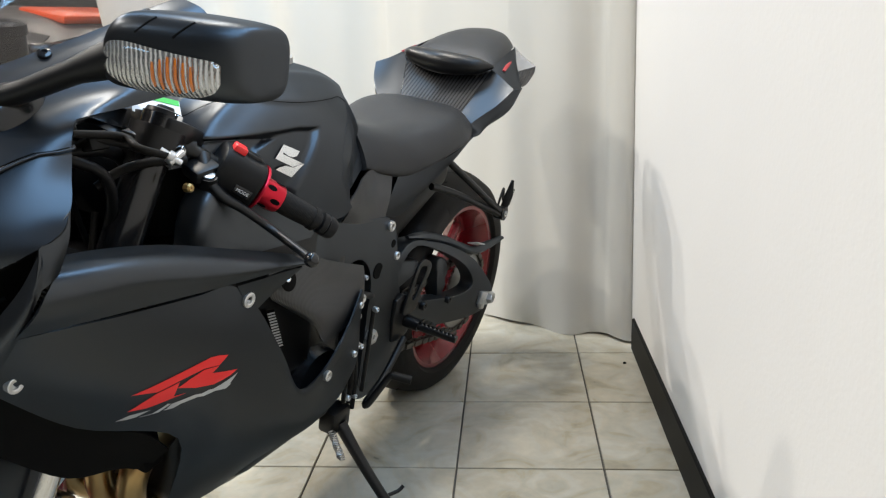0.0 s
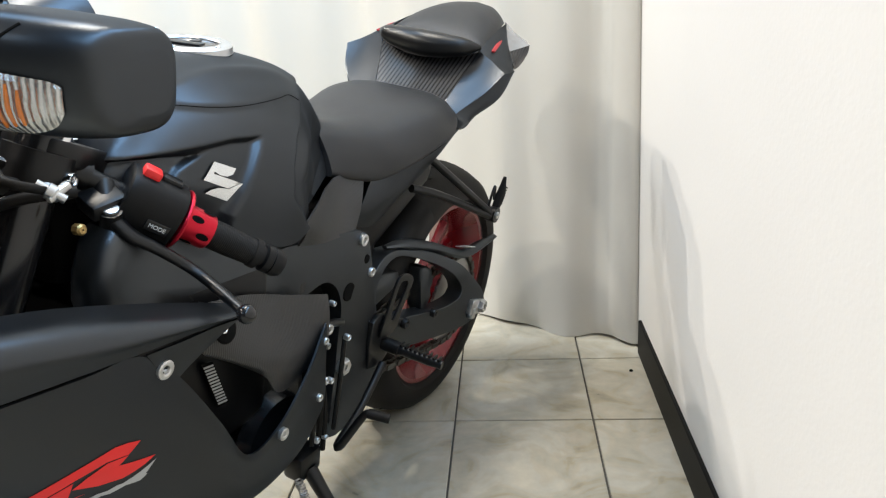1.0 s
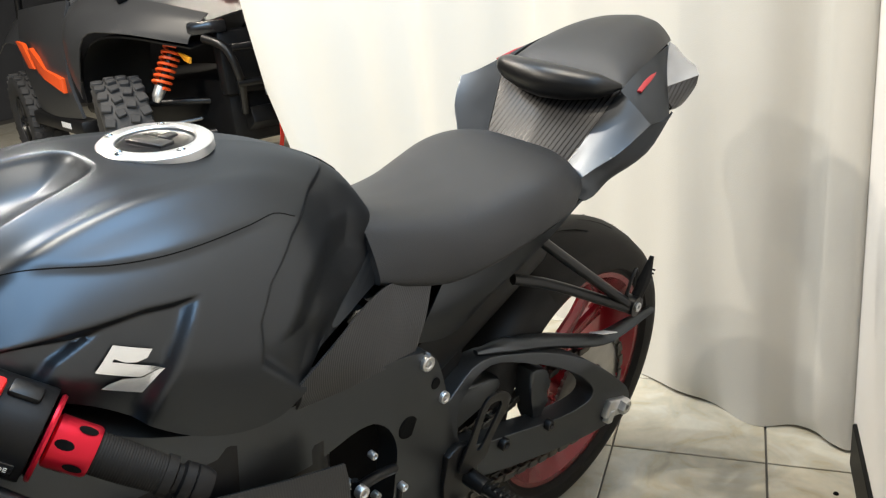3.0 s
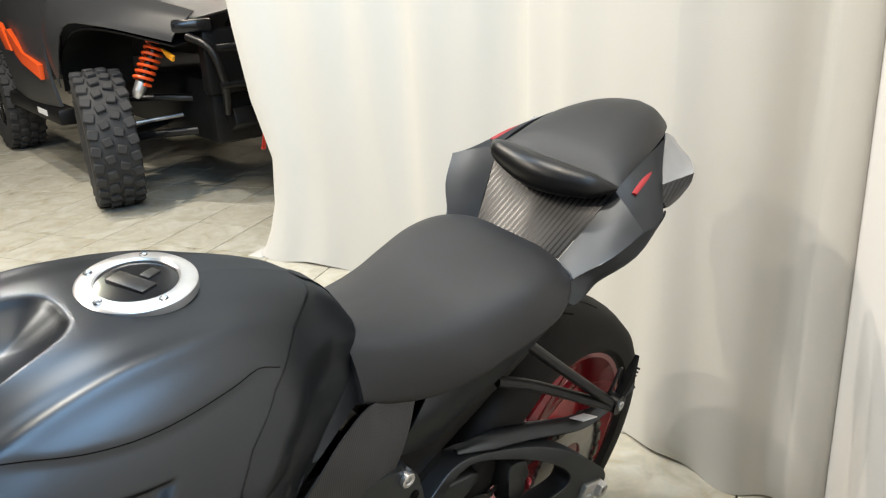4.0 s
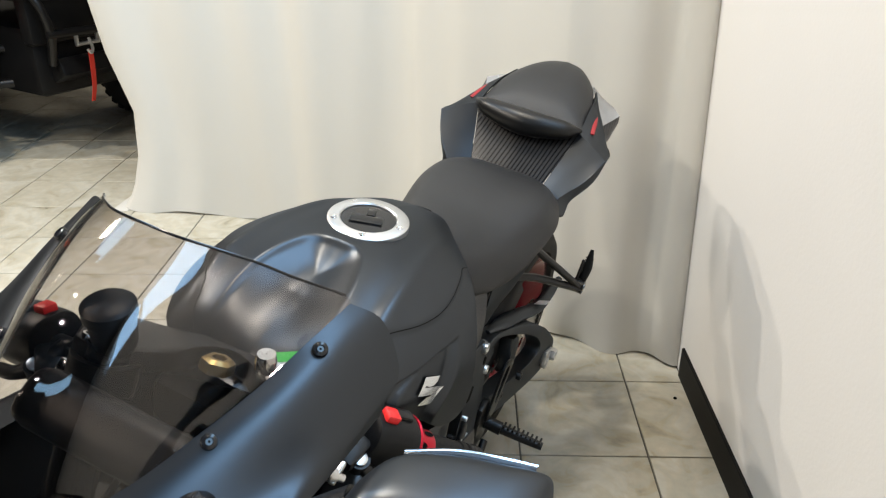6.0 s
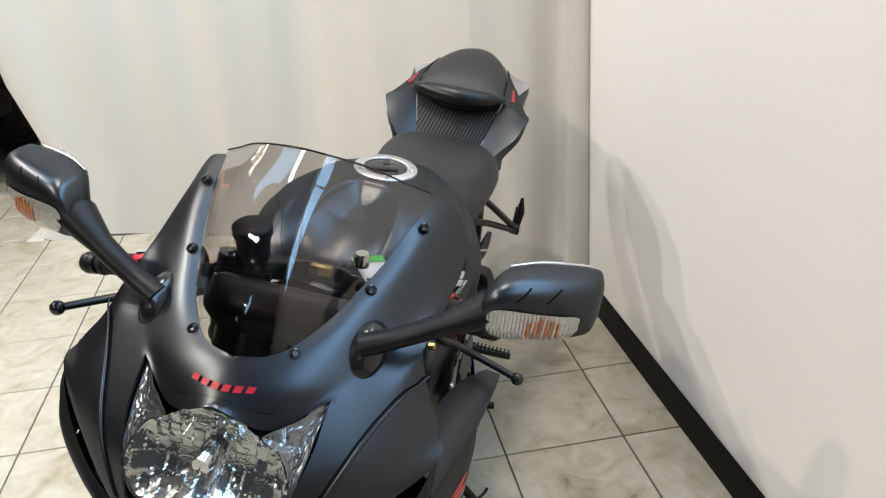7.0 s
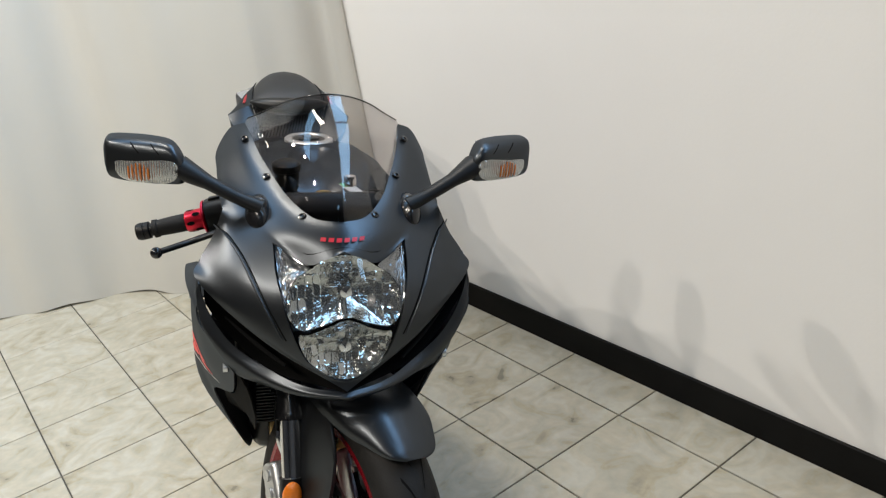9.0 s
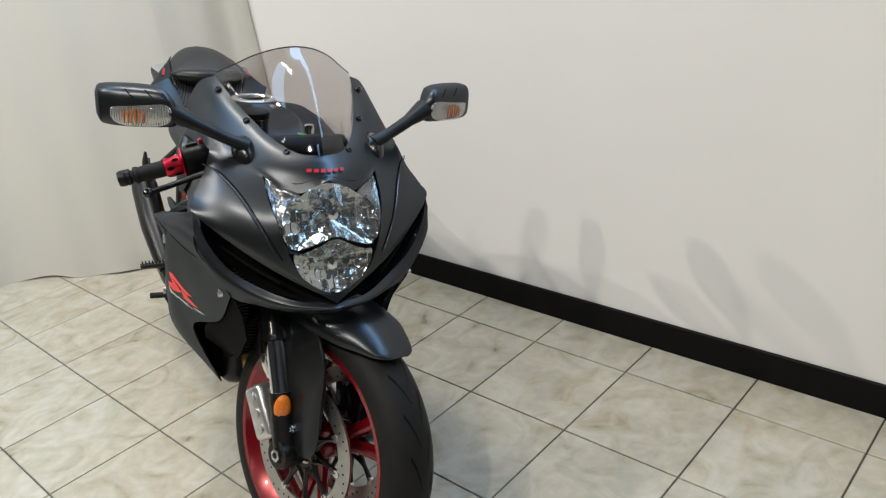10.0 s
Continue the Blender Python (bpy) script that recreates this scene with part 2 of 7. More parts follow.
M_REDDECAL = mat("red_decal", (0.75, 0.02, 0.02), 0.4, 0, 20, 0.08)
M_DEEPRED = mat("deep_red_decal", (0.30, 0.012, 0.018), 0.45, 0, 20, 0.1)
M_GREYDECAL = mat("grey_decal", (0.45, 0.46, 0.47), 0.35, 0.3, 20, 0.1)
M_WHITE = mat("white_decal", (0.75, 0.75, 0.75), 0.4, 0, 20, 0.06)
M_ALU = mat("brushed_aluminium", (0.62, 0.62, 0.62), 0.3, 0.9, 60, 0.12, 0.1, 800)
M_CHROME = mat("chrome", (0.75, 0.75, 0.76), 0.1, 1.0, 20, 0.05)
M_EMBLEM = mat("polished_emblem", (0.80, 0.80, 0.79), 0.24, 0.75, 40, 0.04)
M_TAILLENS = mat("milky_clear_lens", (0.26, 0.26, 0.265), 0.12, 0, 60, 0.06, coat=0.5)
M_STEEL = mat("brake_steel", (0.42, 0.41, 0.40), 0.32, 0.9, 40, 0.2, 0.1, 500)
M_GOLD = mat("heat_gold_titanium", (0.42, 0.28, 0.12), 0.3, 0.9, 15, 0.35)
M_BRASS = mat("brass_cap", (0.36, 0.25, 0.10), 0.34, 0.9, 30, 0.15)
M_WALLP = mat("wall_paint", (0.80, 0.79, 0.78), 0.62, 0, 2.2, 0.030, 0.16, 120)
M_BASE = mat("black_baseboard", (0.0042, 0.0042, 0.0044), 0.55, 0, 10, 0.4, 0.1, 200, spec=0.13)
# near-black for some parts, and for shade painted into holes and gaps
M_DARK = mat("black_parts_and_shade", (0.003, 0.003, 0.003), 0.9, 0, 20, 0.3, spec=0.1)
M_AMBER = mat("amber_reflector", (0.62, 0.16, 0.012), 0.2, 0, 200, 0.2, 0.4, 400)
M_UTVGREY = mat("grey_body_plastic", (0.030, 0.031, 0.033), 0.35, 0, 5, 0.1)
M_ORANGE = mat("orange_paint", (0.75, 0.09, 0.015), 0.35, 0, 10, 0.08)
M_SCREEN = glassy("smoked_screen", (0.80, 0.775, 0.765))
M_CLEAR = glassy("clear_lens", (0.95, 0.955, 0.96))


def curtain_material():
    m = mat("white_curtain_cloth", (0.58, 0.57, 0.535), 0.9, 0, 2.0, 0.03, 0.25, 500)
    b = m.node_tree.nodes["Principled BSDF"]
    b.inputs["Sheen Weight"].default_value = 0.2
    return m


def tile_material():
    m = bpy.data.materials.new("marbled_floor_tile")
    m.use_nodes = True
    nt = m.node_tree
    b = nt.nodes["Principled BSDF"]
    co, info = nt.nodes.new("ShaderNodeTexCoord"), nt.nodes.new("ShaderNodeObjectInfo")
    geo = nt.nodes.new("ShaderNodeNewGeometry")
    add = nt.nodes.new("ShaderNodeVectorMath")
    sc = nt.nodes.new("ShaderNodeVectorMath")
    sc.operation = "SCALE"
    sc.inputs["Scale"].default_value = 37.0
    comb = nt.nodes.new("ShaderNodeCombineXYZ")
    ssum = nt.nodes.new("ShaderNodeMath")
    ssum.operation = "ADD"
    nt.links.new(info.outputs["Random"], ssum.inputs[0])
    nt.links.new(geo.outputs["Random Per Island"], ssum.inputs[1])
    for k in range(3):
        nt.links.new(ssum.outputs[0], comb.inputs[k])
    nt.links.new(comb.outputs[0], sc.inputs[0])
    nt.links.new(co.outputs["Object"], add.inputs[0])
    nt.links.new(sc.outputs[0], add.inputs[1])
    n1, n2 = nt.nodes.new("ShaderNodeTexNoise"), nt.nodes.new("ShaderNodeTexNoise")
    n1.inputs["Scale"].default_value, n1.inputs["Detail"].default_value, n1.inputs["Distortion"].default_value = 7.0, 8.0, 1.8
    n2.inputs["Scale"].default_value, n2.inputs["Detail"].default_value = 38.0, 6.0
    nt.links.new(add.outputs[0], n1.inputs["Vector"])
    nt.links.new(add.outputs[0], n2.inputs["Vector"])
    ramp = nt.nodes.new("ShaderNodeValToRGB")
    els = ramp.color_ramp.elements
    els[0].position, els[0].color = 0.26, (0.270, 0.257, 0.204, 1)
    els[1].position, els[1].color = 0.74, (0.526, 0.500, 0.421, 1)
    for pos, col in ((0.37, (0.392, 0.354, 0.264, 1)), (0.44, (0.410, 0.398, 0.336, 1)), (0.52, (0.455, 0.425, 0.344, 1)), (0.60, (0.473, 0.465, 0.408, 1))):
        els.new(pos).color = col
    nt.links.new(n1.outputs["Fac"], ramp.inputs[0])
    mix = nt.nodes.new("ShaderNodeMix")
    mix.data_type, mix.blend_type = "RGBA", "MULTIPLY"
    mix.inputs[0].default_value = 0.35
    nt.links.new(ramp.outputs[0], mix.inputs[6])
    r2 = nt.nodes.new("ShaderNodeMapRange")
    r2.inputs["From Min"].default_value, r2.inputs["From Max"].default_value = 0.3, 0.7
    r2.inputs["To Min"].default_value, r2.inputs["To Max"].default_value = 0.75, 1.1
    nt.links.new(n2.outputs["Fac"], r2.inputs["Value"])
    nt.links.new(r2.outputs[0], mix.inputs[7])
    nt.links.new(mix.outputs[2], b.inputs["Base Color"])
    rr = nt.nodes.new("ShaderNodeMapRange")
    rr.inputs["To Min"].default_value, rr.inputs["To Max"].default_value = 0.22, 0.42
    nt.links.new(n1.outputs["Fac"], rr.inputs["Value"])
    nt.links.new(rr.outputs[0], b.inputs["Roughness"])
    bp = nt.nodes.new("ShaderNodeBump")
    bp.inputs["Strength"].default_value, bp.inputs["Distance"].default_value = 0.08, 0.002
    nt.links.new(n2.outputs["Fac"], bp.inputs["Height"])
    nt.links.new(bp.outputs[0], b.inputs["Normal"])
    return m


M_CURTAIN, M_TILE = curtain_material(), tile_material()
M_GROUT = mat("tile_grout", (0.10, 0.095, 0.085), 0.9, 0, 60, 0.3, 0.3, 300)
# unseen closing walls, darkened so that the motorcycle's paint reflects little
M_FARWALL = mat("dark_wall_paint", (0.05, 0.05, 0.053), 0.8, 0, 2, 0.05)
M_CEIL = mat("ceiling_paint", (0.07, 0.07, 0.073), 0.8, 0, 2, 0.03)

# ---- the room ----
WALL_X, BACK_Y, FRONT_Y, LEFT_X = 0.172, 7.0, -7.0, -9.0


def wall(name, c, s, label, m=None):
    ob = part(name, box(c, s), m or M_FARWALL, None, smooth=False)
    return tagged(ob, label, "wall", "", "structure")


we = bmesh.new()
for y0, y1, z0, z1 in ((-7.2, 7.2, 0.0, WIN_Z0), (-7.2, 7.2, WIN_Z1, CEIL), (-7.2, WIN_Y0, WIN_Z0, WIN_Z1), (WIN_Y1, 7.2, WIN_Z0, WIN_Z1)):
    box((WALL_X + 0.1, (y0 + y1) / 2, (z0 + z1) / 2), (0.2, y1 - y0, z1 - z0), 0, None, we)
tagged(part("wall_east", we, M_WALLP, None, smooth=False), "smooth white painted showroom wall above a black baseboard", "wall", "", "structure")
# unseen window, added to hold the cool fill light
win = thing("added_window", "unseen added window band that holds a cool fill light", "window", None, "", "structure")
for z in (WIN_Z0 + 0.03, WIN_Z1 - 0.03):
    part("window_frame", box((WALL_X + 0.06, (WIN_Y0 + WIN_Y1) / 2, z), (0.05, WIN_Y1 - WIN_Y0, 0.06), 0.004), M_ALU, win)
for k in range(4):
    part("mullion", box((WALL_X + 0.06, WIN_Y0 + 0.03 + k * (WIN_Y1 - WIN_Y0 - 0.06) / 3, (WIN_Z0 + WIN_Z1) / 2), (0.05, 0.06, WIN_Z1 - WIN_Z0 - 0.12), 0.004), M_ALU, win)
wall("wall_north", (-4.4, BACK_Y + 0.1, CEIL / 2), (9.0, 0.2, CEIL), "plain dark grey painted far wall")
wall("wall_south", (-4.4, FRONT_Y - 0.1, CEIL / 2), (9.0, 0.2, CEIL), "plain dark grey painted wall behind the walk")
wall("wall_west", (LEFT_X - 0.1, 0, CEIL / 2), (0.2, 14.4, CEIL), "plain dark grey painted side wall")
ce = tagged(part("ceiling", box((-4.4, 0, CEIL + 0.05), (9.4, 14.4, 0.1)), M_CEIL, None, smooth=False), "plain grey ceiling", "ceiling", "", "structure")
fl = tagged(part("floor", box((-4.4, 0, -0.055), (9.4, 14.4, 0.1)), M_GROUT, None, smooth=False), "beige marbled ceramic tile floor with dark grout", "floor", "", "structure")
bb = plate([(WALL_X - 0.008, 0.0), (WALL_X - 0.008, 0.094), (WALL_X - 0.005, 0.097), (WALL_X, 0.097), (WALL_X, 0.0)], FRONT_Y, 0.035)
tagged(part("baseboard", bb, M_BASE, None, smooth=False), "black vinyl baseboard along the white wall", "baseboard", "", "structure")

# ---- the curtain ----
CURT = [(0.171, 0.03), (0.125, 0.095), (0.06, 0.150), (-0.02, 0.155), (-0.12, 0.205), (-0.20, 0.248), (-0.28, 0.333), (-0.42, 0.48), (-0.637, 0.74), (-0.732, 0.87), (-0.846, 0.95), (-1.08, 1.02), (-1.43, 1.2), (-1.78, 1.25), (-1.93, 1.27), (-1.97, 1.30)]


def curtain():
    bm = bmesh.new()
    base = cr([(x, y, 0) for x, y in CURT], 22)
    n = len(base)
    zs = [0.0, 0.012, 0.05, 0.12, 0.25, 0.45, 0.7, 1.0, 1.4, 1.9, 2.4, CEIL - 0.01]
    dist, lens = 0.0, []
    for i in range(n):
        dist += (base[i] - base[i - 1]).length if i else 0.0
        lens.append(dist)
    rows = []
    for z in zs:
        row = []
        for i in range(n):
            t = (base[min(i + 1, n - 1)] - base[max(i - 1, 0)]).normalized()
            nn = Vector((-t.y, t.x, 0))
            s = lens[i]
            up = min(1.0, z / 1.2)
            fold = 0.030 * math.sin(s * 9.5 + 0.6 * math.sin(s * 4.1)) + 0.016 * math.sin(s * 23.0 + 1.3) + 0.02 * math.sin(s * 3.3 + 2.0)
            low = 0.005 * math.sin(s * 31.0) + 0.004 * math.sin(s * 13.0 + 0.7)
            ease = min(1.0, s / 0.25)
            calm = 0.25 + 0.75 * min(1.0, max(0.0, (s - 0.55) / 0.8))
            off = (fold * calm * (0.15 + 0.85 * up) + low * (1 - up)) * ease
            p = base[i] + nn * off
            p.y += 0.075 * z * max(0.0, 1 - s / 0.45)
            # the edge turns back along the wall in a soft rolled fold
            roll = max(0.0, 1 - s / 0.075)
            p.y += 0.05 * roll * roll
            p.x -= 0.016 * math.exp(-((s - 0.085) / 0.030) ** 2) * (0.5 + 0.5 * up)
            # cloth gathers on the floor near the corner
            if z < 0.06 and s < 1.0:
                p += nn * (-0.006 - 0.010 * math.sin(s * 19.0)) * (1 - z / 0.06) * min(1.0, s / 0.1) * min(1.0, (1.0 - s) / 0.3)
            free = max(0.0, (s - (lens[-1] - 0.5)) / 0.5)
            p.x -= free * (0.10 * min(1.6, max(0.0, (z - 0.35) / 0.6)) + 0.07 * max(0.0, 1 - z / 0.22) ** 2 - 0.05 * math.exp(-((z - 0.42) / 0.2) ** 2))
            zz = z if z > 0.02 else z + 0.006 + 0.006 * math.sin(s * 17.0)
            row.append(bm.verts.new((min(p.x, WALL_X - 0.0005), p.y, zz)))
        rows.append(row)
    for a, b in zip(rows, rows[1:]):
        for i in range(n - 1):
            bm.faces.new((a[i], a[i + 1], b[i + 1], b[i]))
    thicken(bm, 0.003)
    ob = part("curtain", bm, M_CURTAIN, None, angle=80)
    return tagged(ob, "floor-length white cloth curtain hanging in soft folds", "curtain", "", "structure")


curtain()
speck = lathe([(0.0003, 0.004), (0.004, 0.0035), (0.0055, 0.001), (0.0055, 0.0), (0.0003, 0.0)], 9, (0.128, -0.08, 0.0), "z")
tagged(part("crumb", speck, M_DARK, None), "small dark crumb lying on the tile floor", "crumb")
scrap = plate([(0.0, 0.0), (0.075, -0.01), (0.09, 0.16), (0.02, 0.20)], 0.001, 0.004, 0.001, axis="z")
xform(scrap, Matrix.Translation((-2.085, 1.275, 0)))
tagged(part("paper_scrap", scrap, M_CURTAIN, None, smooth=False), "flat white scrap lying by the curtain hem", "paper")

# ---- the side-by-side vehicle behind the curtain: x ahead, y to its left ----
UTV = pose(-3.02, 2.47, 0, 0, 0, -30.67)
utv = thing("utility_vehicle", "grey and orange off-road side-by-side vehicle with knobbly tyres", "vehicle", UTV)
M_LUG = mat("knobbly_rubber", (0.025, 0.025, 0.026), 0.75, 0, 20, 0.3, 0.3, 150)
M_STRAP = mat("red_webbing", (0.80, 0.05, 0.03), 0.7, 0, 80, 0.1, 0.3, 300)
M_YELLOW = mat("amber_marker", (0.8, 0.35, 0.02), 0.35, 0, 20, 0.05)


def utv_wheel(x, y):
    e = new("wheel")
    e.parent = utv
    R, h = 0.38, 0.125
    c = (x, y, R)
    s = 1 if y > 0 else -1
    prof = [(0.20, -h * 0.85), (0.24, -h), (0.33, -h), (R - 0.03, -h * 0.9), (R - 0.018, -h * 0.5), (R - 0.016, 0), (R - 0.018, h * 0.5), (R - 0.03, h * 0.9), (0.33, h), (0.24, h), (0.20, h * 0.85)]
    part("tyre", lathe(prof, 48, c, "y"), M_LUG, e, "black off-road tyre")
    lug = bmesh.new()
    for k in range(26):
        a = 2 * math.pi * k / 26
        for row, (yy, w, l, da) in enumerate(((-0.095, 0.055, 0.05, 0), (-0.032, 0.05, 0.045, 0.12), (0.032, 0.05, 0.045, 0), (0.095, 0.055, 0.05, 0.12))):
            m = Matrix.Rotation(-(a + da), 4, "Y")
            d = m @ Vector((R - 0.014 - (0.012 if abs(yy) > 0.06 else 0), 0, 0))
            box(Vector(c) + d + Vector((0, yy, 0)), (0.034, w, l), 0.005, m @ Matrix.Rotation(0.25 * (1 if row % 2 else -1), 4, "X"), lug, 1)
    ob = part("tread_lug", lug, M_LUG, e)
    ob["kind"] = "stuff"
    part("rim", lathe([(0.2, -0.10), (0.21, -0.10), (0.21, 0.10), (0.2, 0.10), (0.17, 0.05 * s), (0.10, 0.07 * s), (0.05, 0.085 * s), (0.001, 0.085 * s), (0.001, 0.04 * s), (0.17, 0.02 * s)], 36, c, "y"), M_GLOSS, e, "dark alloy rim")
    for k in range(6):
        a = 2 * math.pi * k / 6
        part("rim_spoke", tube([(x + math.cos(a) * 0.05, y + 0.09 * s, R + math.sin(a) * 0.05), (x + math.cos(a) * 0.19, y + 0.085 * s, R + math.sin(a) * 0.19)], 0.016, 8, smooth=False), M_METAL_BLACK, e)
    part("hub_cap", lathe([(0.001, 0.02), (0.03, 0.015), (0.04, 0.0), (0.001, 0.0)], 16, (x, y + 0.09 * s, R), (0, s, 0)), M_METAL_BLACK, e)
    if x > 0:
        # front wheels steered a little
        e.matrix_local = pose(x, y, 0) @ pose(0, 0, 0, 0, 0, -11) @ pose(-x, -y, 0)
    return e


for wx, wy in ((0.05, -0.68), (0.05, 0.68), (-2.27, -0.68), (-2.27, 0.68)):
    utv_wheel(wx, wy)
for s in (1, -1):
    fd = [[(-0.50, 0.74 * s, 0.62), (-0.56, 0.76 * s, 0.80), (-0.60, 0.74 * s, 1.02), (-0.62, 0.66 * s, 1.16)],
          [(-0.38, 0.76 * s, 0.72), (-0.36, 0.78 * s, 0.92), (-0.36, 0.74 * s, 1.10), (-0.38, 0.62 * s, 1.20)],
          [(-0.10, 0.76 * s, 0.98), (-0.08, 0.74 * s, 1.02), (-0.06, 0.66 * s, 1.12), (-0.08, 0.55 * s, 1.18)],
          [(0.24, 0.68 * s, 0.99), (0.26, 0.64 * s, 1.02), (0.27, 0.56 * s, 1.08), (0.26, 0.46 * s, 1.13)],
          [(0.60, 0.44 * s, 0.90), (0.61, 0.42 * s, 0.94), (0.62, 0.36 * s, 1.00), (0.60, 0.30 * s, 1.04)]]
    part("front_fender", thicken(sheet(fd, 4, 4), 0.006), M_UTVGREY, utv, "grey plastic front fender")
    liner = [[(-0.50, 0.72 * s, 0.60), (-0.52, 0.45 * s, 0.60), (-0.5, 0.3 * s, 0.60)], [(-0.38, 0.73 * s, 0.80), (-0.4, 0.45 * s, 0.9), (-0.4, 0.3 * s, 0.9)], [(-0.10, 0.72 * s, 0.95), (-0.1, 0.45 * s, 1.0), (-0.1, 0.3 * s, 1.0)], [(0.24, 0.65 * s, 0.97), (0.24, 0.4 * s, 0.98), (0.24, 0.25 * s, 0.98)], [(0.58, 0.42 * s, 0.88), (0.58, 0.3 * s, 0.9), (0.58, 0.2 * s, 0.9)]]
    part("wheel_arch", thicken(sheet(liner, 3, 3), 0.01), M_PLASTIC, utv, "black wheel arch liner")
    door = [[(-1.75, 0.74 * s, 0.50), (-1.85, 0.76 * s, 0.78), (-1.95, 0.72 * s, 1.05), (-1.98, 0.68 * s, 1.2)],
            [(-1.2, 0.77 * s, 0.48), (-1.25, 0.79 * s, 0.74), (-1.3, 0.75 * s, 1.0), (-1.3, 0.70 * s, 1.2)],
            [(-0.56, 0.75 * s, 0.50), (-0.60, 0.77 * s, 0.74), (-0.63, 0.73 * s, 1.0), (-0.64, 0.66 * s, 1.2)]]
    part("door", thicken(sheet(door, 4, 4), 0.02), M_UTVGREY, utv, "grey half door")
    part("rocker_panel", box((-1.2, 0.72 * s, 0.44), (1.35, 0.12, 0.10), 0.02), M_PLASTIC, utv)
    bars = bmesh.new()
    for k in range(7):
        plate([(-1.02 + k * 0.035, 0.425), (-0.995 + k * 0.035, 0.425), (-0.995 + k * 0.035, 0.462), (-1.02 + k * 0.035, 0.462)], 0.782 * s, 0.784 * s, 0, bars)
    part("rocker_mark", bars, M_WHITE, utv, "white lettering drawn as plain bars", smooth=False)
    for poly in ([(-1.72, 0.99), (-1.52, 0.97), (-1.34, 0.80), (-1.50, 0.80)], [(-1.40, 0.93), (-1.32, 0.94), (-1.05, 0.80), (-0.66, 0.75), (-0.68, 0.66), (-1.10, 0.735), (-1.24, 0.78)]):
        st_ = plate(poly, 0.772 * s, 0.800 * s, 0.004)
        part("orange_trim", st_, M_ORANGE, utv, "orange side trim")
    # suspension
    part("shock_body", tube([(0.33, 0.40 * s, 0.92), (0.33, 0.56 * s, 0.64)], 0.022, 12, smooth=False), M_METAL_BLACK, utv)
    turns, pts = 7, []
    for k in range(turns * 14 + 1):
        f = k / (turns * 14)
        p = Vector((0.33, 0.42 * s, 0.885)).lerp(Vector((0.33, 0.535 * s, 0.685)), f)
        ax = Vector((0, 0.16 * s, -0.28)).normalized()
        e1, e2 = Vector((1, 0, 0)), ax.cross(Vector((1, 0, 0)))
        a = 2 * math.pi * turns * f
        pts.append(p + e1 * (0.046 * math.cos(a)) + e2 * (0.046 * math.sin(a)))
    part("coil_spring", tube(pts, 0.0085, 8, n=1), M_ORANGE, utv, "orange coil spring")
    part("shock_end", tube([(0.33, 0.53 * s, 0.69), (0.33, 0.56 * s, 0.64), (0.33, 0.575 * s, 0.615)], [0.034, 0.03, 0.016], 12), M_ALU, utv, "silver lower shock mount")
    part("upper_arm", tube([(0.36, 0.18 * s, 0.56), (0.30, 0.36 * s, 0.585), (0.12, 0.62 * s, 0.60)], 0.02, 10), M_METAL_BLACK, utv)
    part("lower_arm", tube([(0.40, 0.18 * s, 0.40), (0.25, 0.40 * s, 0.39), (0.08, 0.60 * s, 0.37)], 0.024, 10), M_METAL_BLACK, utv)
    part("lower_arm", tube([(-0.2, 0.18 * s, 0.40), (-0.05, 0.40 * s, 0.39), (0.05, 0.60 * s, 0.37)], 0.024, 10), M_METAL_BLACK, utv)
    part("tie_rod", tube([(0.18, 0.15 * s, 0.47), (0.12, 0.60 * s, 0.45)], 0.012, 8, smooth=False), M_STEEL, utv)
    mk = plate([(0.40, 0.86), (0.56, 0.83), (0.54, 0.80), (0.47, 0.815)], 0.415 * s, 0.430 * s, 0.003)
    part("marker_lamp", mk, M_YELLOW, utv, "amber marker")
    part("headlamp", box((0.62, 0.33 * s, 0.97), (0.05, 0.20, 0.07), 0.02, Matrix.Rotation(radians(20 * s), 4, "Z")), M_GLOSS, utv)
    part("bumper_bar", tube([(0.62, 0.36 * s, 0.92), (0.74, 0.30 * s, 0.86), (0.76, 0.26 * s, 0.70), (0.66, 0.22 * s, 0.52)], 0.022, 10), M_METAL_BLACK, utv, "black bumper bar")
    part("cage_post", tube([(0.10, 0.56 * s, 1.15), (-0.55, 0.60 * s, 1.75), (-1.3, 0.58 * s, 1.86), (-2.0, 0.6 * s, 1.7), (-2.3, 0.62 * s, 1.1)], 0.028, 10), M_METAL_BLACK, utv, "black roll cage tube")
    rf = [[(-1.85, 0.74 * s, 0.95), (-1.9, 0.6 * s, 1.15)], [(-2.2, 0.78 * s, 0.98), (-2.2, 0.6 * s, 1.2)], [(-2.7, 0.76 * s, 0.90), (-2.75, 0.6 * s, 1.12)]]
    part("rear_fender", thicken(sheet(rf, 4, 4), 0.006), M_UTVGREY, utv)
hood = [[(0.62, -0.34, 1.0), (0.64, 0.0, 1.05), (0.62, 0.34, 1.0)], [(0.25, -0.50, 1.11), (0.27, 0.0, 1.16), (0.25, 0.50, 1.11)], [(-0.2, -0.56, 1.18), (-0.2, 0.0, 1.24), (-0.2, 0.56, 1.18)], [(-0.6, -0.6, 1.2), (-0.6, 0, 1.26), (-0.6, 0.6, 1.2)]]
part("hood", thicken(sheet(hood, 5, 4), 0.01), M_UTVGREY, utv, "grey hood")
part("hood_scoop", box((0.22, 0.12, 1.165), (0.5, 0.5, 0.05), 0.02, Matrix.Rotation(radians(9), 4, "Y")), M_ORANGE, utv, "orange hood accent")
part("underbody", box((-0.9, 0, 0.52), (3.0, 0.56, 0.36), 0.05), M_PLASTIC, utv, "black chassis")
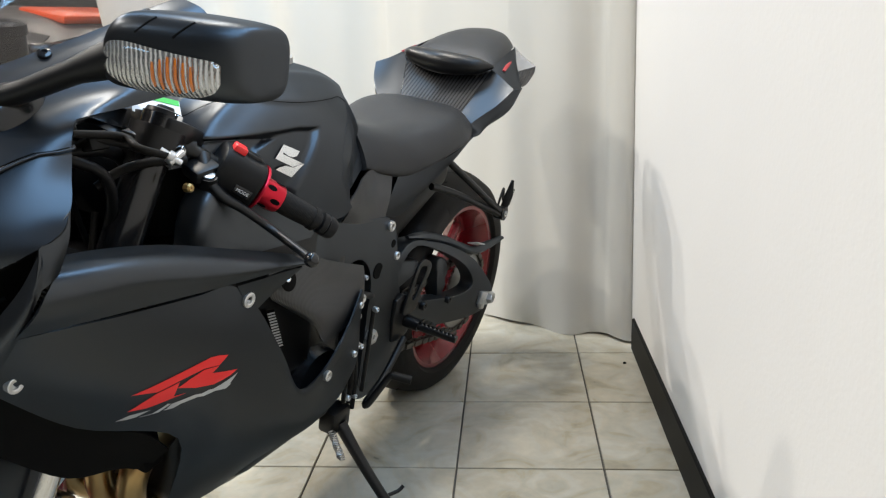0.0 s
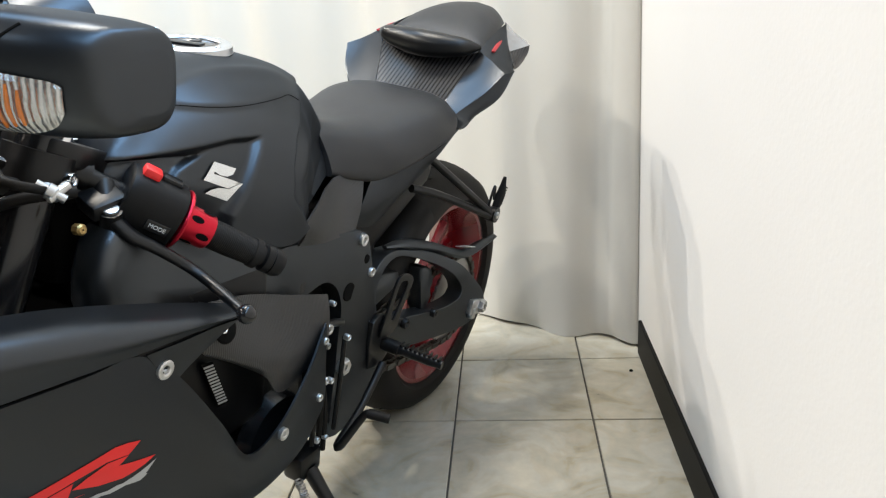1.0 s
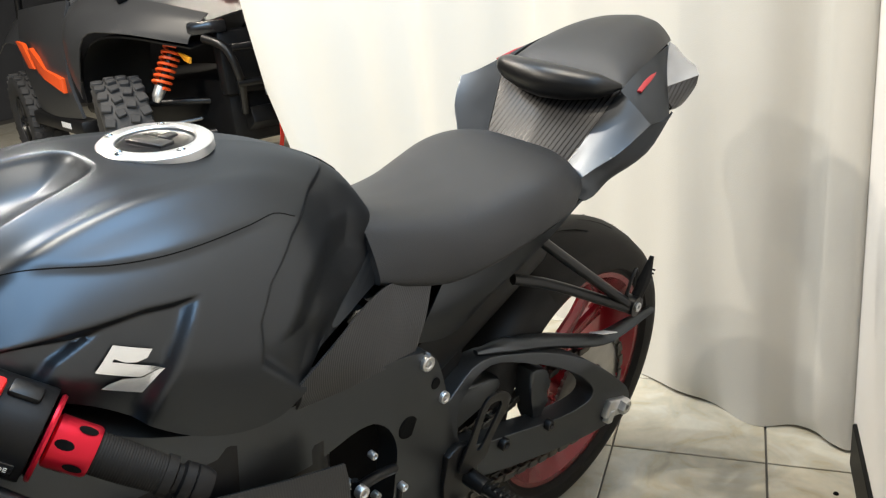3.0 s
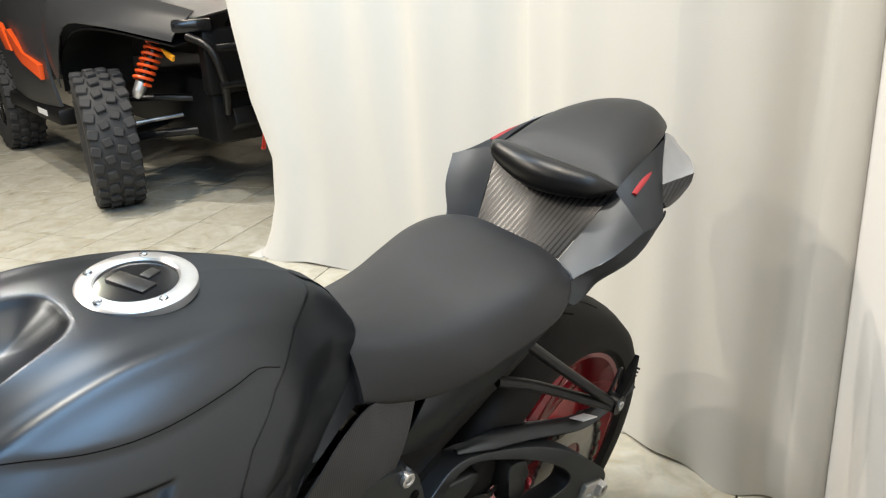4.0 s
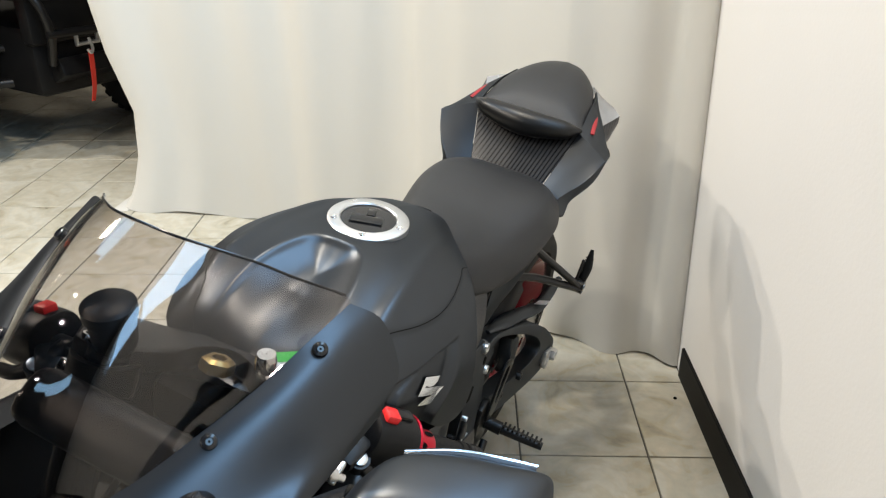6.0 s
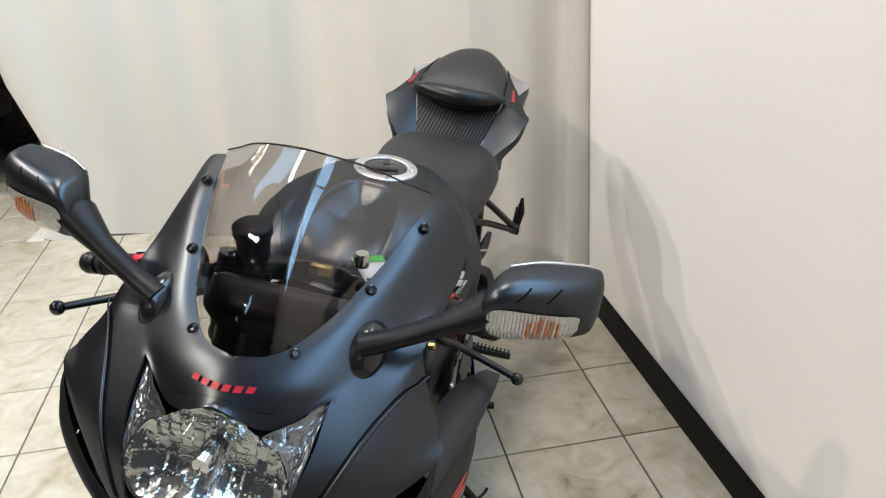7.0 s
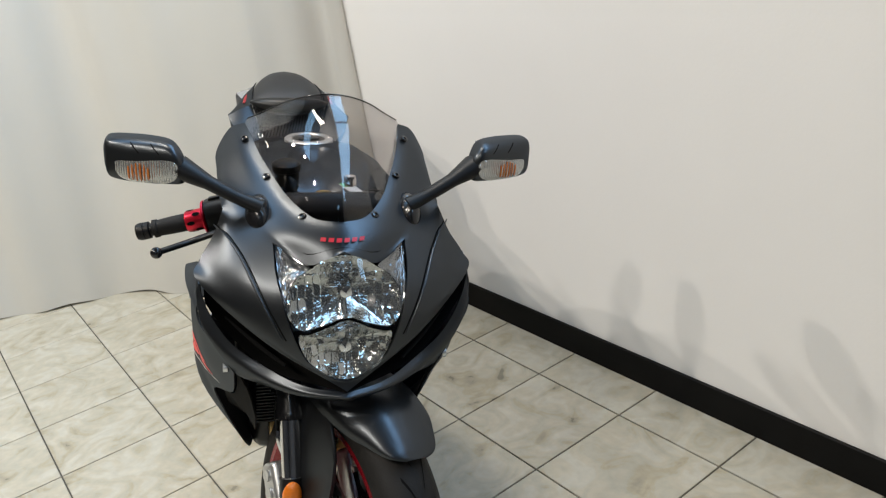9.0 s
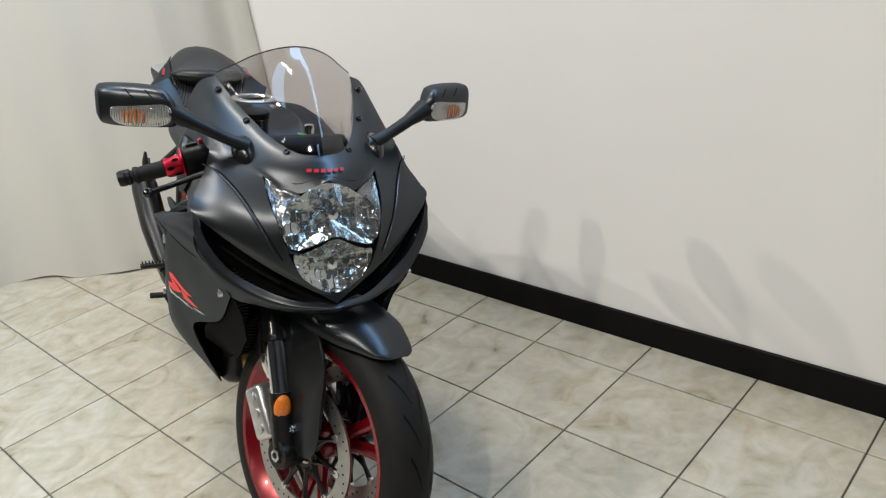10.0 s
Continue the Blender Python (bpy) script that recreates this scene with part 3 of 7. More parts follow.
part("skid_plate", box((0.55, 0, 0.44), (0.30, 0.40, 0.10), 0.02, Matrix.Rotation(radians(-24), 4, "Y")), M_PLASTIC, utv)
part("front_grille", box((0.60, 0, 0.78), (0.10, 0.60, 0.34), 0.03), M_PLASTIC, utv, "black front grille")
for q in (0.68, 0.86):
    part("bumper_cross_bar", tube([(0.76, -0.28, q), (0.80, 0, q), (0.76, 0.28, q)], 0.02, 10), M_METAL_BLACK, utv)
part("bench_seat", box((-1.35, 0, 0.95), (0.5, 1.1, 0.6), 0.08), M_PLASTIC, utv)
part("cargo_bed", box((-2.35, 0, 1.0), (0.7, 1.1, 0.25), 0.04), M_PLASTIC, utv)
fr = bmesh.new()
for dz in (-0.032, 0.032):
    tube([(0.715, -0.10, 0.635 + dz), (0.715, 0.02, 0.635 + dz)], 0.010, 10, fr, smooth=False)
for dy in (-0.10, 0.02):
    box((0.71, dy, 0.635), (0.02, 0.016, 0.085), 0.004, None, fr)
part("winch_fairlead", fr, M_ALU, utv, "silver winch fairlead")
part("winch_hook", tube([(0.725, -0.04, 0.63), (0.735, -0.035, 0.58), (0.74, -0.05, 0.555), (0.735, -0.065, 0.575)], 0.008, 8), M_ALU, utv)
stp = sheet([[(0.735, -0.035, 0.57), (0.735, -0.063, 0.57)], [(0.733, -0.04, 0.48), (0.735, -0.068, 0.48)], [(0.72, -0.045, 0.38), (0.725, -0.072, 0.38)], [(0.70, -0.055, 0.30), (0.71, -0.083, 0.305)]], 2, 4)
part("pull_strap", thicken(stp, 0.003), M_STRAP, utv, "red webbing pull strap")

# ---- the motorcycle: x ahead, y to its left, z up ----
from mathutils.bvhtree import BVHTree

BIKE = pose(-0.471, -0.1537, 0.0, 0, 0, -113.0) @ pose(0, 0, 0, -10.8, 0, 0)
bike = thing("motorcycle", "satin black sport motorcycle with red rims leaning on its side stand", "motorcycle", BIKE)
S0, SDIR = Vector((1.482, 0, 0)), Vector((-0.4035, 0, 0.915))
STEER = Matrix.Translation(S0) @ Matrix.Rotation(radians(23.0), 4, SDIR) @ Matrix.Translation(-S0)
UNSTEER = STEER.inverted()


def loft_x(secs, nu=6, nv=6, mirror=True):
    """A skin through half sections across the bike: (x, [(y, z), ...])."""
    return sheet([[(x, y, z) for y, z in pr] for x, pr in secs], nu, nv, False, mirror)


def inside(px, pz, poly):
    r = False
    j = len(poly) - 1
    for i in range(len(poly)):
        (xi, zi), (xj, zj) = poly[i], poly[j]
        if (zi > pz) != (zj > pz) and px < (xj - xi) * (pz - zi) / (zj - zi) + xi:
            r = not r
        j = i
    return r


def edge_dist(px, pz, poly):
    best = 9.0
    for i in range(len(poly)):
        (ax, az), (bx, bz) = poly[i - 1], poly[i]
        dx, dz = bx - ax, bz - az
        t = max(0.0, min(1.0, ((px - ax) * dx + (pz - az) * dz) / (dx * dx + dz * dz)))
        best = min(best, math.hypot(px - ax - t * dx, pz - az - t * dz))
    return best


def press(bm, poly, depth, soft, side=0):
    """Presses an area of (x, z) outline into the flanks of a skin."""
    for v in bm.verts:
        if inside(v.co.x, v.co.z, poly):
            k = min(1.0, edge_dist(v.co.x, v.co.z, poly) / soft)
            v.co.y -= math.copysign(depth * k * k * (3 - 2 * k), v.co.y)


def decal(name, polys, surface_bm, material, parent, lift=0.0006, y_from=0.5, label=""):
    """Flat marks of (x, z) outlines laid on a flank."""
    tree = BVHTree.FromBMesh(surface_bm)
    bm = bmesh.new()
    for poly in polys:
        vs = [bm.verts.new((x, 0, z)) for x, z in poly]
        bm.faces.new(vs)
    bmesh.ops.triangulate(bm, faces=bm.faces)
    bmesh.ops.subdivide_edges(bm, edges=bm.edges, cuts=3, use_grid_fill=True)
    for v in bm.verts:
        hit, nrm, _, _ = tree.ray_cast(Vector((v.co.x, y_from, v.co.z)), Vector((0, -1 if y_from > 0 else 1, 0)))
        v.co.y = (hit.y if hit else math.copysign(0.24, y_from)) + math.copysign(lift, y_from)
    return part(name, bm, material, parent, label)


def copy_bm(bm):
    return bm.copy()


def superellipse(cx, cz, hx, hz, y, n=20, p=2.6, a0=0.0, a1=2 * math.pi, closed=True):
    out = []
    for k in range(n):
        a = a0 + (a1 - a0) * k / (n if closed else n - 1)
        c, s = math.cos(a), math.sin(a)
        out.append((cx + math.copysign(abs(c) ** (2 / p), c) * hx, y, cz + math.copysign(abs(s) ** (2 / p), s) * hz))
    return out


# -- wheels --
def tyre_profile(R, W, rim, bead):
    h = W / 2
    return [(rim, -h * bead), (rim + 0.012, -h * (bead + 0.05)), (R - 0.075, -h * 0.97), (R - 0.055, -h), (R - 0.038, -h * 0.97), (R - 0.022, -h * 0.82), (R - 0.009, -h * 0.5), (R - 0.002, -h * 0.2), (R, 0),
            (R - 0.002, h * 0.2), (R - 0.009, h * 0.5), (R - 0.022, h * 0.82), (R - 0.038, h * 0.97), (R - 0.055, h), (R - 0.075, h * 0.97), (rim + 0.012, h * (bead + 0.05)), (rim, h * bead)]


def tyre_mesh(c, R, W, rim, bead):
    bm = lathe([(a, b) for a, b in tyre_profile(R, W, rim, bead)], 96, c, "y")
    return bm


def groove_marks(c, R, W, count):
    """Curved tread grooves as thin dark bands on the tread, their shade painted near-black."""
    bm = bmesh.new()
    for k in range(count):
        for s in (1, -1):
            a0 = 2 * math.pi * (k + (0.5 if s < 0 else 0)) / count
            pts = []
            for q in range(7):
                f = q / 6
                yy = s * W * (0.05 + 0.37 * f)
                rr = R - 0.0095 * (abs(yy) / (W * 0.25)) ** 2 + 0.0006 if abs(yy) < W * 0.25 else R - 0.0095 - (abs(yy) - W * 0.25) * 0.085 / (W * 0.16) * 0.16 - 0.0004
                a = a0 + 0.30 * f + 0.07 * math.sin(f * 3)
                pts.append((rr, a, yy, 0.0048 * math.sin(math.pi * (0.12 + 0.76 * f))))
            prev = None
            for rr, a, yy, w in pts:
                d = Vector((math.cos(a), 0, math.sin(a)))
                t = Vector((-math.sin(a), 0, math.cos(a)))
                o = Vector(c) + d * rr + Vector((0, yy, 0))
                cur = (bm.verts.new(o + t * w), bm.verts.new(o - t * w))
                if prev:
                    bm.faces.new((prev[0], cur[0], cur[1], prev[1]))
                prev = cur
    return bm


def wheel(name, c, R, W, rim, m, label, bead=0.80):
    e = new(name)
    e.parent = bike
    e["label"] = label
    mm = m or Matrix.Identity(4)
    part("tyre", xform(tyre_mesh(c, R, W, rim, bead), mm), M_RUBBER, e, "worn black road tyre")
    tagged(part("tread_groove", xform(groove_marks(c, R, W, 22), mm), M_DARK, e), kind="stuff")
    h = W / 2 * bead
    prof = [(rim + 0.006, -h - 0.004), (rim + 0.008, -h + 0.004), (rim - 0.006, -h + 0.012), (rim - 0.022, -h * 0.4), (rim - 0.024, 0), (rim - 0.022, h * 0.4), (rim - 0.006, h - 0.012), (rim + 0.008, h - 0.004), (rim + 0.006, h + 0.004),
            (rim - 0.004, h + 0.003), (rim - 0.016, h - 0.014), (rim - 0.036, h * 0.4), (rim - 0.038, 0), (rim - 0.036, -h * 0.4), (rim - 0.016, -h + 0.014), (rim - 0.004, -h - 0.003)]
    part("rim", xform(lathe(prof, 72, c, "y"), mm), M_RED, e, "glossy red rim")
    hub = lathe([(0.012, -0.055), (0.034, -0.055), (0.042, -0.03), (0.038, 0), (0.042, 0.03), (0.034, 0.055), (0.012, 0.055)], 24, c, "y")
    part("hub", xform(hub, mm), M_RED, e)
    for k in range(3):
        for s in (-0.21, 0.21):
            a = 2 * math.pi * k / 3 + 0.5
            p0 = Vector(c) + Vector((math.cos(a + s * 0.5) * 0.035, 0, math.sin(a + s * 0.5) * 0.035))
            p1 = Vector(c) + Vector((math.cos(a + s * 0.8) * 0.12, 0, math.sin(a + s * 0.8) * 0.12))
            p2 = Vector(c) + Vector((math.cos(a + s) * (rim - 0.03), 0, math.sin(a + s) * (rim - 0.03)))
            part("spoke", xform(tube([p0, p1, p2], [0.017, 0.012, 0.014], 8, flat=1.3), mm), M_RED, e)
    return e


rear = wheel("rear_wheel", (0.02, 0, 0.308), 0.315, 0.182, 0.222, None, "rear wheel with glossy red rim and wide black tyre")
front = wheel("front_wheel", (1.385, 0, 0.297), 0.300, 0.116, 0.228, STEER, "front wheel with glossy red rim and black tyre", 0.93)


def disc(c, y, R, m, parent, n=10):
    """A drilled brake disc with its carrier and rivets."""
    cc = (c[0], y, c[2])
    d = part("brake_disc", xform(lathe([(R - 0.036, -0.0025), (R, -0.0025), (R, 0.0025), (R - 0.036, 0.0025)], 72, cc, "y"), m), M_STEEL, parent, "drilled steel brake disc")
    part("disc_carrier", xform(lathe([(0.036, -0.003), (0.052, -0.003), (0.052, 0.003), (0.036, 0.003)], 36, cc, "y"), m), M_METAL_BLACK, parent)
    holes = bmesh.new()
    for k in range(n):
        a = 2 * math.pi * k / n
        for sgn in (-1, 1):
            p = [Vector(cc) + Vector((math.cos(a + da) * r, 0, math.sin(a + da) * r)) for r, da in ((0.045, 0.25 * sgn), (0.08, 0.035 + 0.015 * sgn), (R - 0.04, 0.0))]
            part("carrier_arm", xform(tube(p, [0.007, 0.0045, 0.0065], 6), m), M_METAL_BLACK, parent)
        rp = Vector(cc) + Vector((math.cos(a) * (R - 0.038), 0, math.sin(a) * (R - 0.038)))
        part("disc_rivet", xform(lathe([(0.001, -0.005), (0.008, -0.005), (0.009, 0), (0.008, 0.005), (0.001, 0.005)], 12, rp, "y"), m), M_ALU, parent)
        for q in range(4):
            b = a + (q - 1.5) * 0.13
            r = R - 0.008 - 0.0055 * (q % 4)
            hp = Vector(cc) + Vector((math.cos(b) * r, 0, math.sin(b) * r))
            # near-black plug, paints the shade of a drilled hole on the solid disc
            lathe([(0.0004, -0.0029), (0.0024, -0.0029), (0.0024, 0.0029), (0.0004, 0.0029)], 8, hp, "y", holes)
    tagged(part("drill_hole_shade", xform(holes, m), M_DARK, parent), kind="stuff")


AXF = (1.385, 0, 0.297)
for sy in (0.064, -0.064):
    disc(AXF, sy, 0.155, STEER, front)
# rear sprocket
spr = lathe([(0.05, -0.003), (0.105, -0.003), (0.105, 0.003), (0.05, 0.003)], 60, (0.02, 0.102, 0.308), "y")
for k in range(43):
    a = 2 * math.pi * k / 43
    box((0.02 + math.cos(a) * 0.1065, 0.102, 0.308 + math.sin(a) * 0.1065), (0.006, 0.005, 0.006), 0, None, spr)
part("sprocket", spr, M_STEEL, rear, "steel rear sprocket")
part("sprocket_carrier", lathe([(0.015, 0.03), (0.055, 0.05), (0.06, 0.09), (0.052, 0.101), (0.015, 0.101)], 24, (0.02, 0, 0.308), "y"), M_RED, rear)


# -- chain --
def chain():
    bm = bmesh.new()
    path = [(0.50, 0.102, 0.30), (0.385, 0.102, 0.272), (0.25, 0.102, 0.242), (0.15, 0.102, 0.219), (0.06, 0.102, 0.203), (0.01, 0.102, 0.199), (-0.045, 0.102, 0.214), (-0.082, 0.102, 0.262), (-0.088, 0.102, 0.31), (-0.072, 0.102, 0.366), (-0.03, 0.102, 0.404), (0.03, 0.102, 0.417), (0.2, 0.102, 0.41), (0.5, 0.102, 0.39)]
    pts = cr(path, 12)
    line, acc = [pts[0]], 0.0
    for a, b in zip(pts, pts[1:]):
        acc += (b - a).length
        if acc >= 0.0159:
            line.append(b)
            acc = 0.0
    for i, (a, b) in enumerate(zip(line, line[1:])):
        d = b - a
        m = Matrix.Rotation(-math.atan2(d.z, d.x), 4, "Y")
        off = 0.0085 if i % 2 else 0.0055
        for s in (1, -1):
            box((a + b) / 2 + Vector((0, s * off, 0)), (d.length + 0.009, 0.0022, 0.013), 0.002, m, bm, 1)
        lathe([(0.0005, -0.009), (0.005, -0.009), (0.005, 0.009), (0.0005, 0.009)], 8, a, "y", bm)
    return bm


part("drive_chain", chain(), mat("oiled_steel", (0.10, 0.095, 0.085), 0.42, 0.9, 60, 0.35), bike, "oiled steel drive chain")

# -- fork, fender, brakes: built straight, then turned with the bars --
FA = SDIR.normalized()
FOFF = Vector((0.915, 0, 0.4035)) * 0.031


def on_fork(y, z, off=FOFF):
    t = z / FA.z
    return S0 + FA * t + off + Vector((0, y, 0))


for s in (1, -1):
    part("fork_tube", xform(tube([on_fork(0.105 * s, 0.50), on_fork(0.105 * s, 0.515), on_fork(0.105 * s, 0.52), on_fork(0.105 * s, 0.70), on_fork(0.105 * s, 0.90)], [0.029, 0.029, 0.0265, 0.0265, 0.026], 20, n=1), STEER), M_GLOSS, bike, "gloss black fork tube")
    part("fork_slider", xform(tube([on_fork(0.105 * s, 0.33), on_fork(0.105 * s, 0.52)], 0.0205, 20, smooth=False), STEER), M_CHROME, bike, "chrome fork slider")
    bot = tube([on_fork(0.105 * s, 0.27), on_fork(0.105 * s, 0.33), on_fork(0.105 * s, 0.40)], [0.030, 0.027, 0.025], 16)
    lathe([(0.006, -0.026), (0.03, -0.026), (0.032, -0.02), (0.032, 0.02), (0.03, 0.026), (0.006, 0.026)], 20, (1.385, 0.105 * s, 0.297), "y", bot)
    part("fork_bottom", xform(bot, STEER), M_METAL_BLACK, bike)
    nut = lathe([(0.001, 0.0), (0.010, 0.0), (0.012, 0.004), (0.014, 0.008), (0.008, 0.009), (0.008, 0.004), (0.001, 0.004)], 6, (1.385, 0.128 * s, 0.297), (0, s, 0))
    part("axle_nut", xform(nut, STEER), M_ALU, bike)
    cp = on_fork(0.105 * s, 0.90)
    part("fork_cap", xform(lathe([(0.001, 0.012), (0.010, 0.012), (0.012, 0.008), (0.022, 0.006), (0.024, 0.0), (0.024, -0.01), (0.001, -0.01)], 20, cp, FA), STEER), M_METAL_BLACK, bike)
    # caliper behind the leg
    cal = box((1.385 - 0.112, 0.083 * s, 0.335), (0.060, 0.058, 0.120), 0.012, Matrix.Rotation(radians(-38), 4, "Y"), None, 3)
    for q in (-0.035, 0.0, 0.035):
        d = Matrix.Rotation(radians(-38), 4, "Y") @ Vector((0, 0, q))
        lathe([(0.001, 0.0), (0.012, 0.0), (0.012, 0.006), (0.001, 0.006)], 14, Vector((1.385 - 0.112, 0.111 * s, 0.335)) + d, (0, s, 0), cal)
    part("brake_caliper", xform(cal, STEER), M_ALU, bike, "silver radial brake caliper")
    lug = plate([(1.31, 0.30), (1.36, 0.31), (1.355, 0.37), (1.335, 0.44), (1.30, 0.45), (1.29, 0.40)], 0.085 * s, 0.095 * s, 0.002)
    part("caliper_bracket", xform(lug, STEER), M_METAL_BLACK, bike)
    hose = tube([(1.27, 0.10 * s, 0.43), (1.25, 0.115 * s, 0.50), (1.26, 0.12 * s, 0.58), (1.22, 0.09 * s, 0.68), (1.17, 0.06 * s, 0.78)], 0.0045, 8)
    part("brake_hose", xform(hose, STEER), M_RUBBER, bike)
    ban = tube([(1.285, 0.10 * s, 0.425), (1.275, 0.112 * s, 0.455), (1.268, 0.113 * s, 0.475)], 0.0065, 8)
    part("hose_fitting", xform(ban, STEER), M_CHROME, bike)
    rf = lathe([(0.001, 0.008), (0.013, 0.007), (0.019, 0.003), (0.021, 0.0), (0.021, -0.004), (0.001, -0.004)], 24, (0, 0, 0), (0, s, 0))
    bmesh.ops.scale(rf, vec=(0.85, 1, 1.35), verts=rf.verts)
    xform(rf, Matrix.Rotation(radians(-52 * s), 4, "Z"))
    bmesh.ops.translate(rf, vec=(1.364, 0.118 * s, 0.392), verts=rf.verts)
    part("reflector", xform(rf, STEER), M_AMBER, bike, "oval amber reflector")


def fender():
    rows = []
    c = Vector(AXF)
    for a, w, top, lo in ((58, 0.020, 0.319, 0.315), (59.3, 0.038, 0.321, 0.311), (62, 0.053, 0.325, 0.303), (68, 0.068, 0.331, 0.291), (76, 0.083, 0.336, 0.278), (92, 0.092, 0.336, 0.272), (112, 0.092, 0.335, 0.292), (135, 0.082, 0.333, 0.300), (152, 0.062, 0.330, 0.312)):
        d = Vector((math.cos(radians(a)), 0, math.sin(radians(a))))
        rows.append([c + d * top, c + d * (top - (top - lo) * 0.07) + Vector((0, w * 0.45, 0)), c + d * (top - (top - lo) * 0.34) + Vector((0, w * 0.82, 0)), c + d * (top - (top - lo) * 0.66) + Vector((0, w, 0)), c + d * lo + Vector((0, w * 1.02, 0))])
    bm = sheet(rows, 4, 4, False, True)
    return thicken(bm, 0.003)


part("front_fender", xform(fender(), STEER), M_PAINT, bike, "satin black front fender")
for s in (1, -1):
    gd = plate([(1.285, 0.560), (1.335, 0.585), (1.41, 0.565), (1.443, 0.505), (1.455, 0.44), (1.467, 0.345), (1.445, 0.312), (1.395, 0.312), (1.366, 0.34), (1.348, 0.41), (1.322, 0.475), (1.295, 0.520)], 0.086 * s, 0.093 * s, 0.003, n=2)
    for v in gd.verts:
        v.co.y += s * 0.012 * max(0.0, (0.50 - v.co.z) / 0.17)
    part("fork_guard", xform(gd, STEER), M_PAINT, bike)
    part("guard_bolt", xform(bolt((1.392, 0.106 * s, 0.355), (0, s, 0), 0.008, 0.004), STEER), M_CHROME, bike)

# -- cockpit --
tc = plate([(1.03, -0.13), (1.07, -0.145), (1.135, -0.14), (1.15, -0.10), (1.10, -0.045), (1.06, -0.03), (1.04, 0.0), (1.06, 0.03), (1.10, 0.045), (1.15, 0.10), (1.135, 0.14), (1.07, 0.145), (1.03, 0.13), (1.035, 0.06), (1.005, 0.0), (1.035, -0.06)][::-1], 0.0, 0.026, 0.004, axis="z", n=2)
xform(tc, Matrix.Translation((0.0, 0, 0.868)) @ Matrix.Translation((1.08, 0, 0)) @ Matrix.Rotation(radians(-23.8), 4, "Y") @ Matrix.Translation((-1.08, 0, 0)))
part("triple_clamp", xform(tc, STEER), M_METAL_BLACK, bike, "black cast upper triple clamp")
nutp = S0 + FA * (0.89 / FA.z)
part("stem_nut", xform(lathe([(0.008, 0.0), (0.019, 0.0), (0.019, 0.012), (0.014, 0.016), (0.009, 0.016), (0.008, 0.006)], 6, nutp, FA), STEER), M_BRASS, bike, "brass coloured steering stem nut")
lowc = plate([(1.12, -0.13), (1.16, -0.14), (1.22, -0.13), (1.235, -0.10), (1.19, 0.0), (1.235, 0.10), (1.22, 0.13), (1.16, 0.14), (1.12, 0.13), (1.11, 0.0)][::-1], 0.0, 0.04, 0.004, axis="z", n=2)
xform(lowc, Matrix.Translation((0, 0, 0.665)) @ Matrix.Translation((1.17, 0, 0)) @ Matrix.Rotation(radians(-23.8), 4, "Y") @ Matrix.Translation((-1.17, 0, 0)))
part("lower_clamp", xform(lowc, STEER), M_METAL_BLACK, bike)


def bar_points(s):
    """Clip-on bar line of one side, straight-ahead: inner clamp, switch, grip start, grip end."""
    inner, end = Vector((1.115, 0.115, 0.885)), Vector((1.003, 0.325, 0.787))
    return [Vector((p.x, p.y * s, p.z)) for p in (inner, inner.lerp(end, 0.26), inner.lerp(end, 0.53), inner.lerp(end, 0.94))]


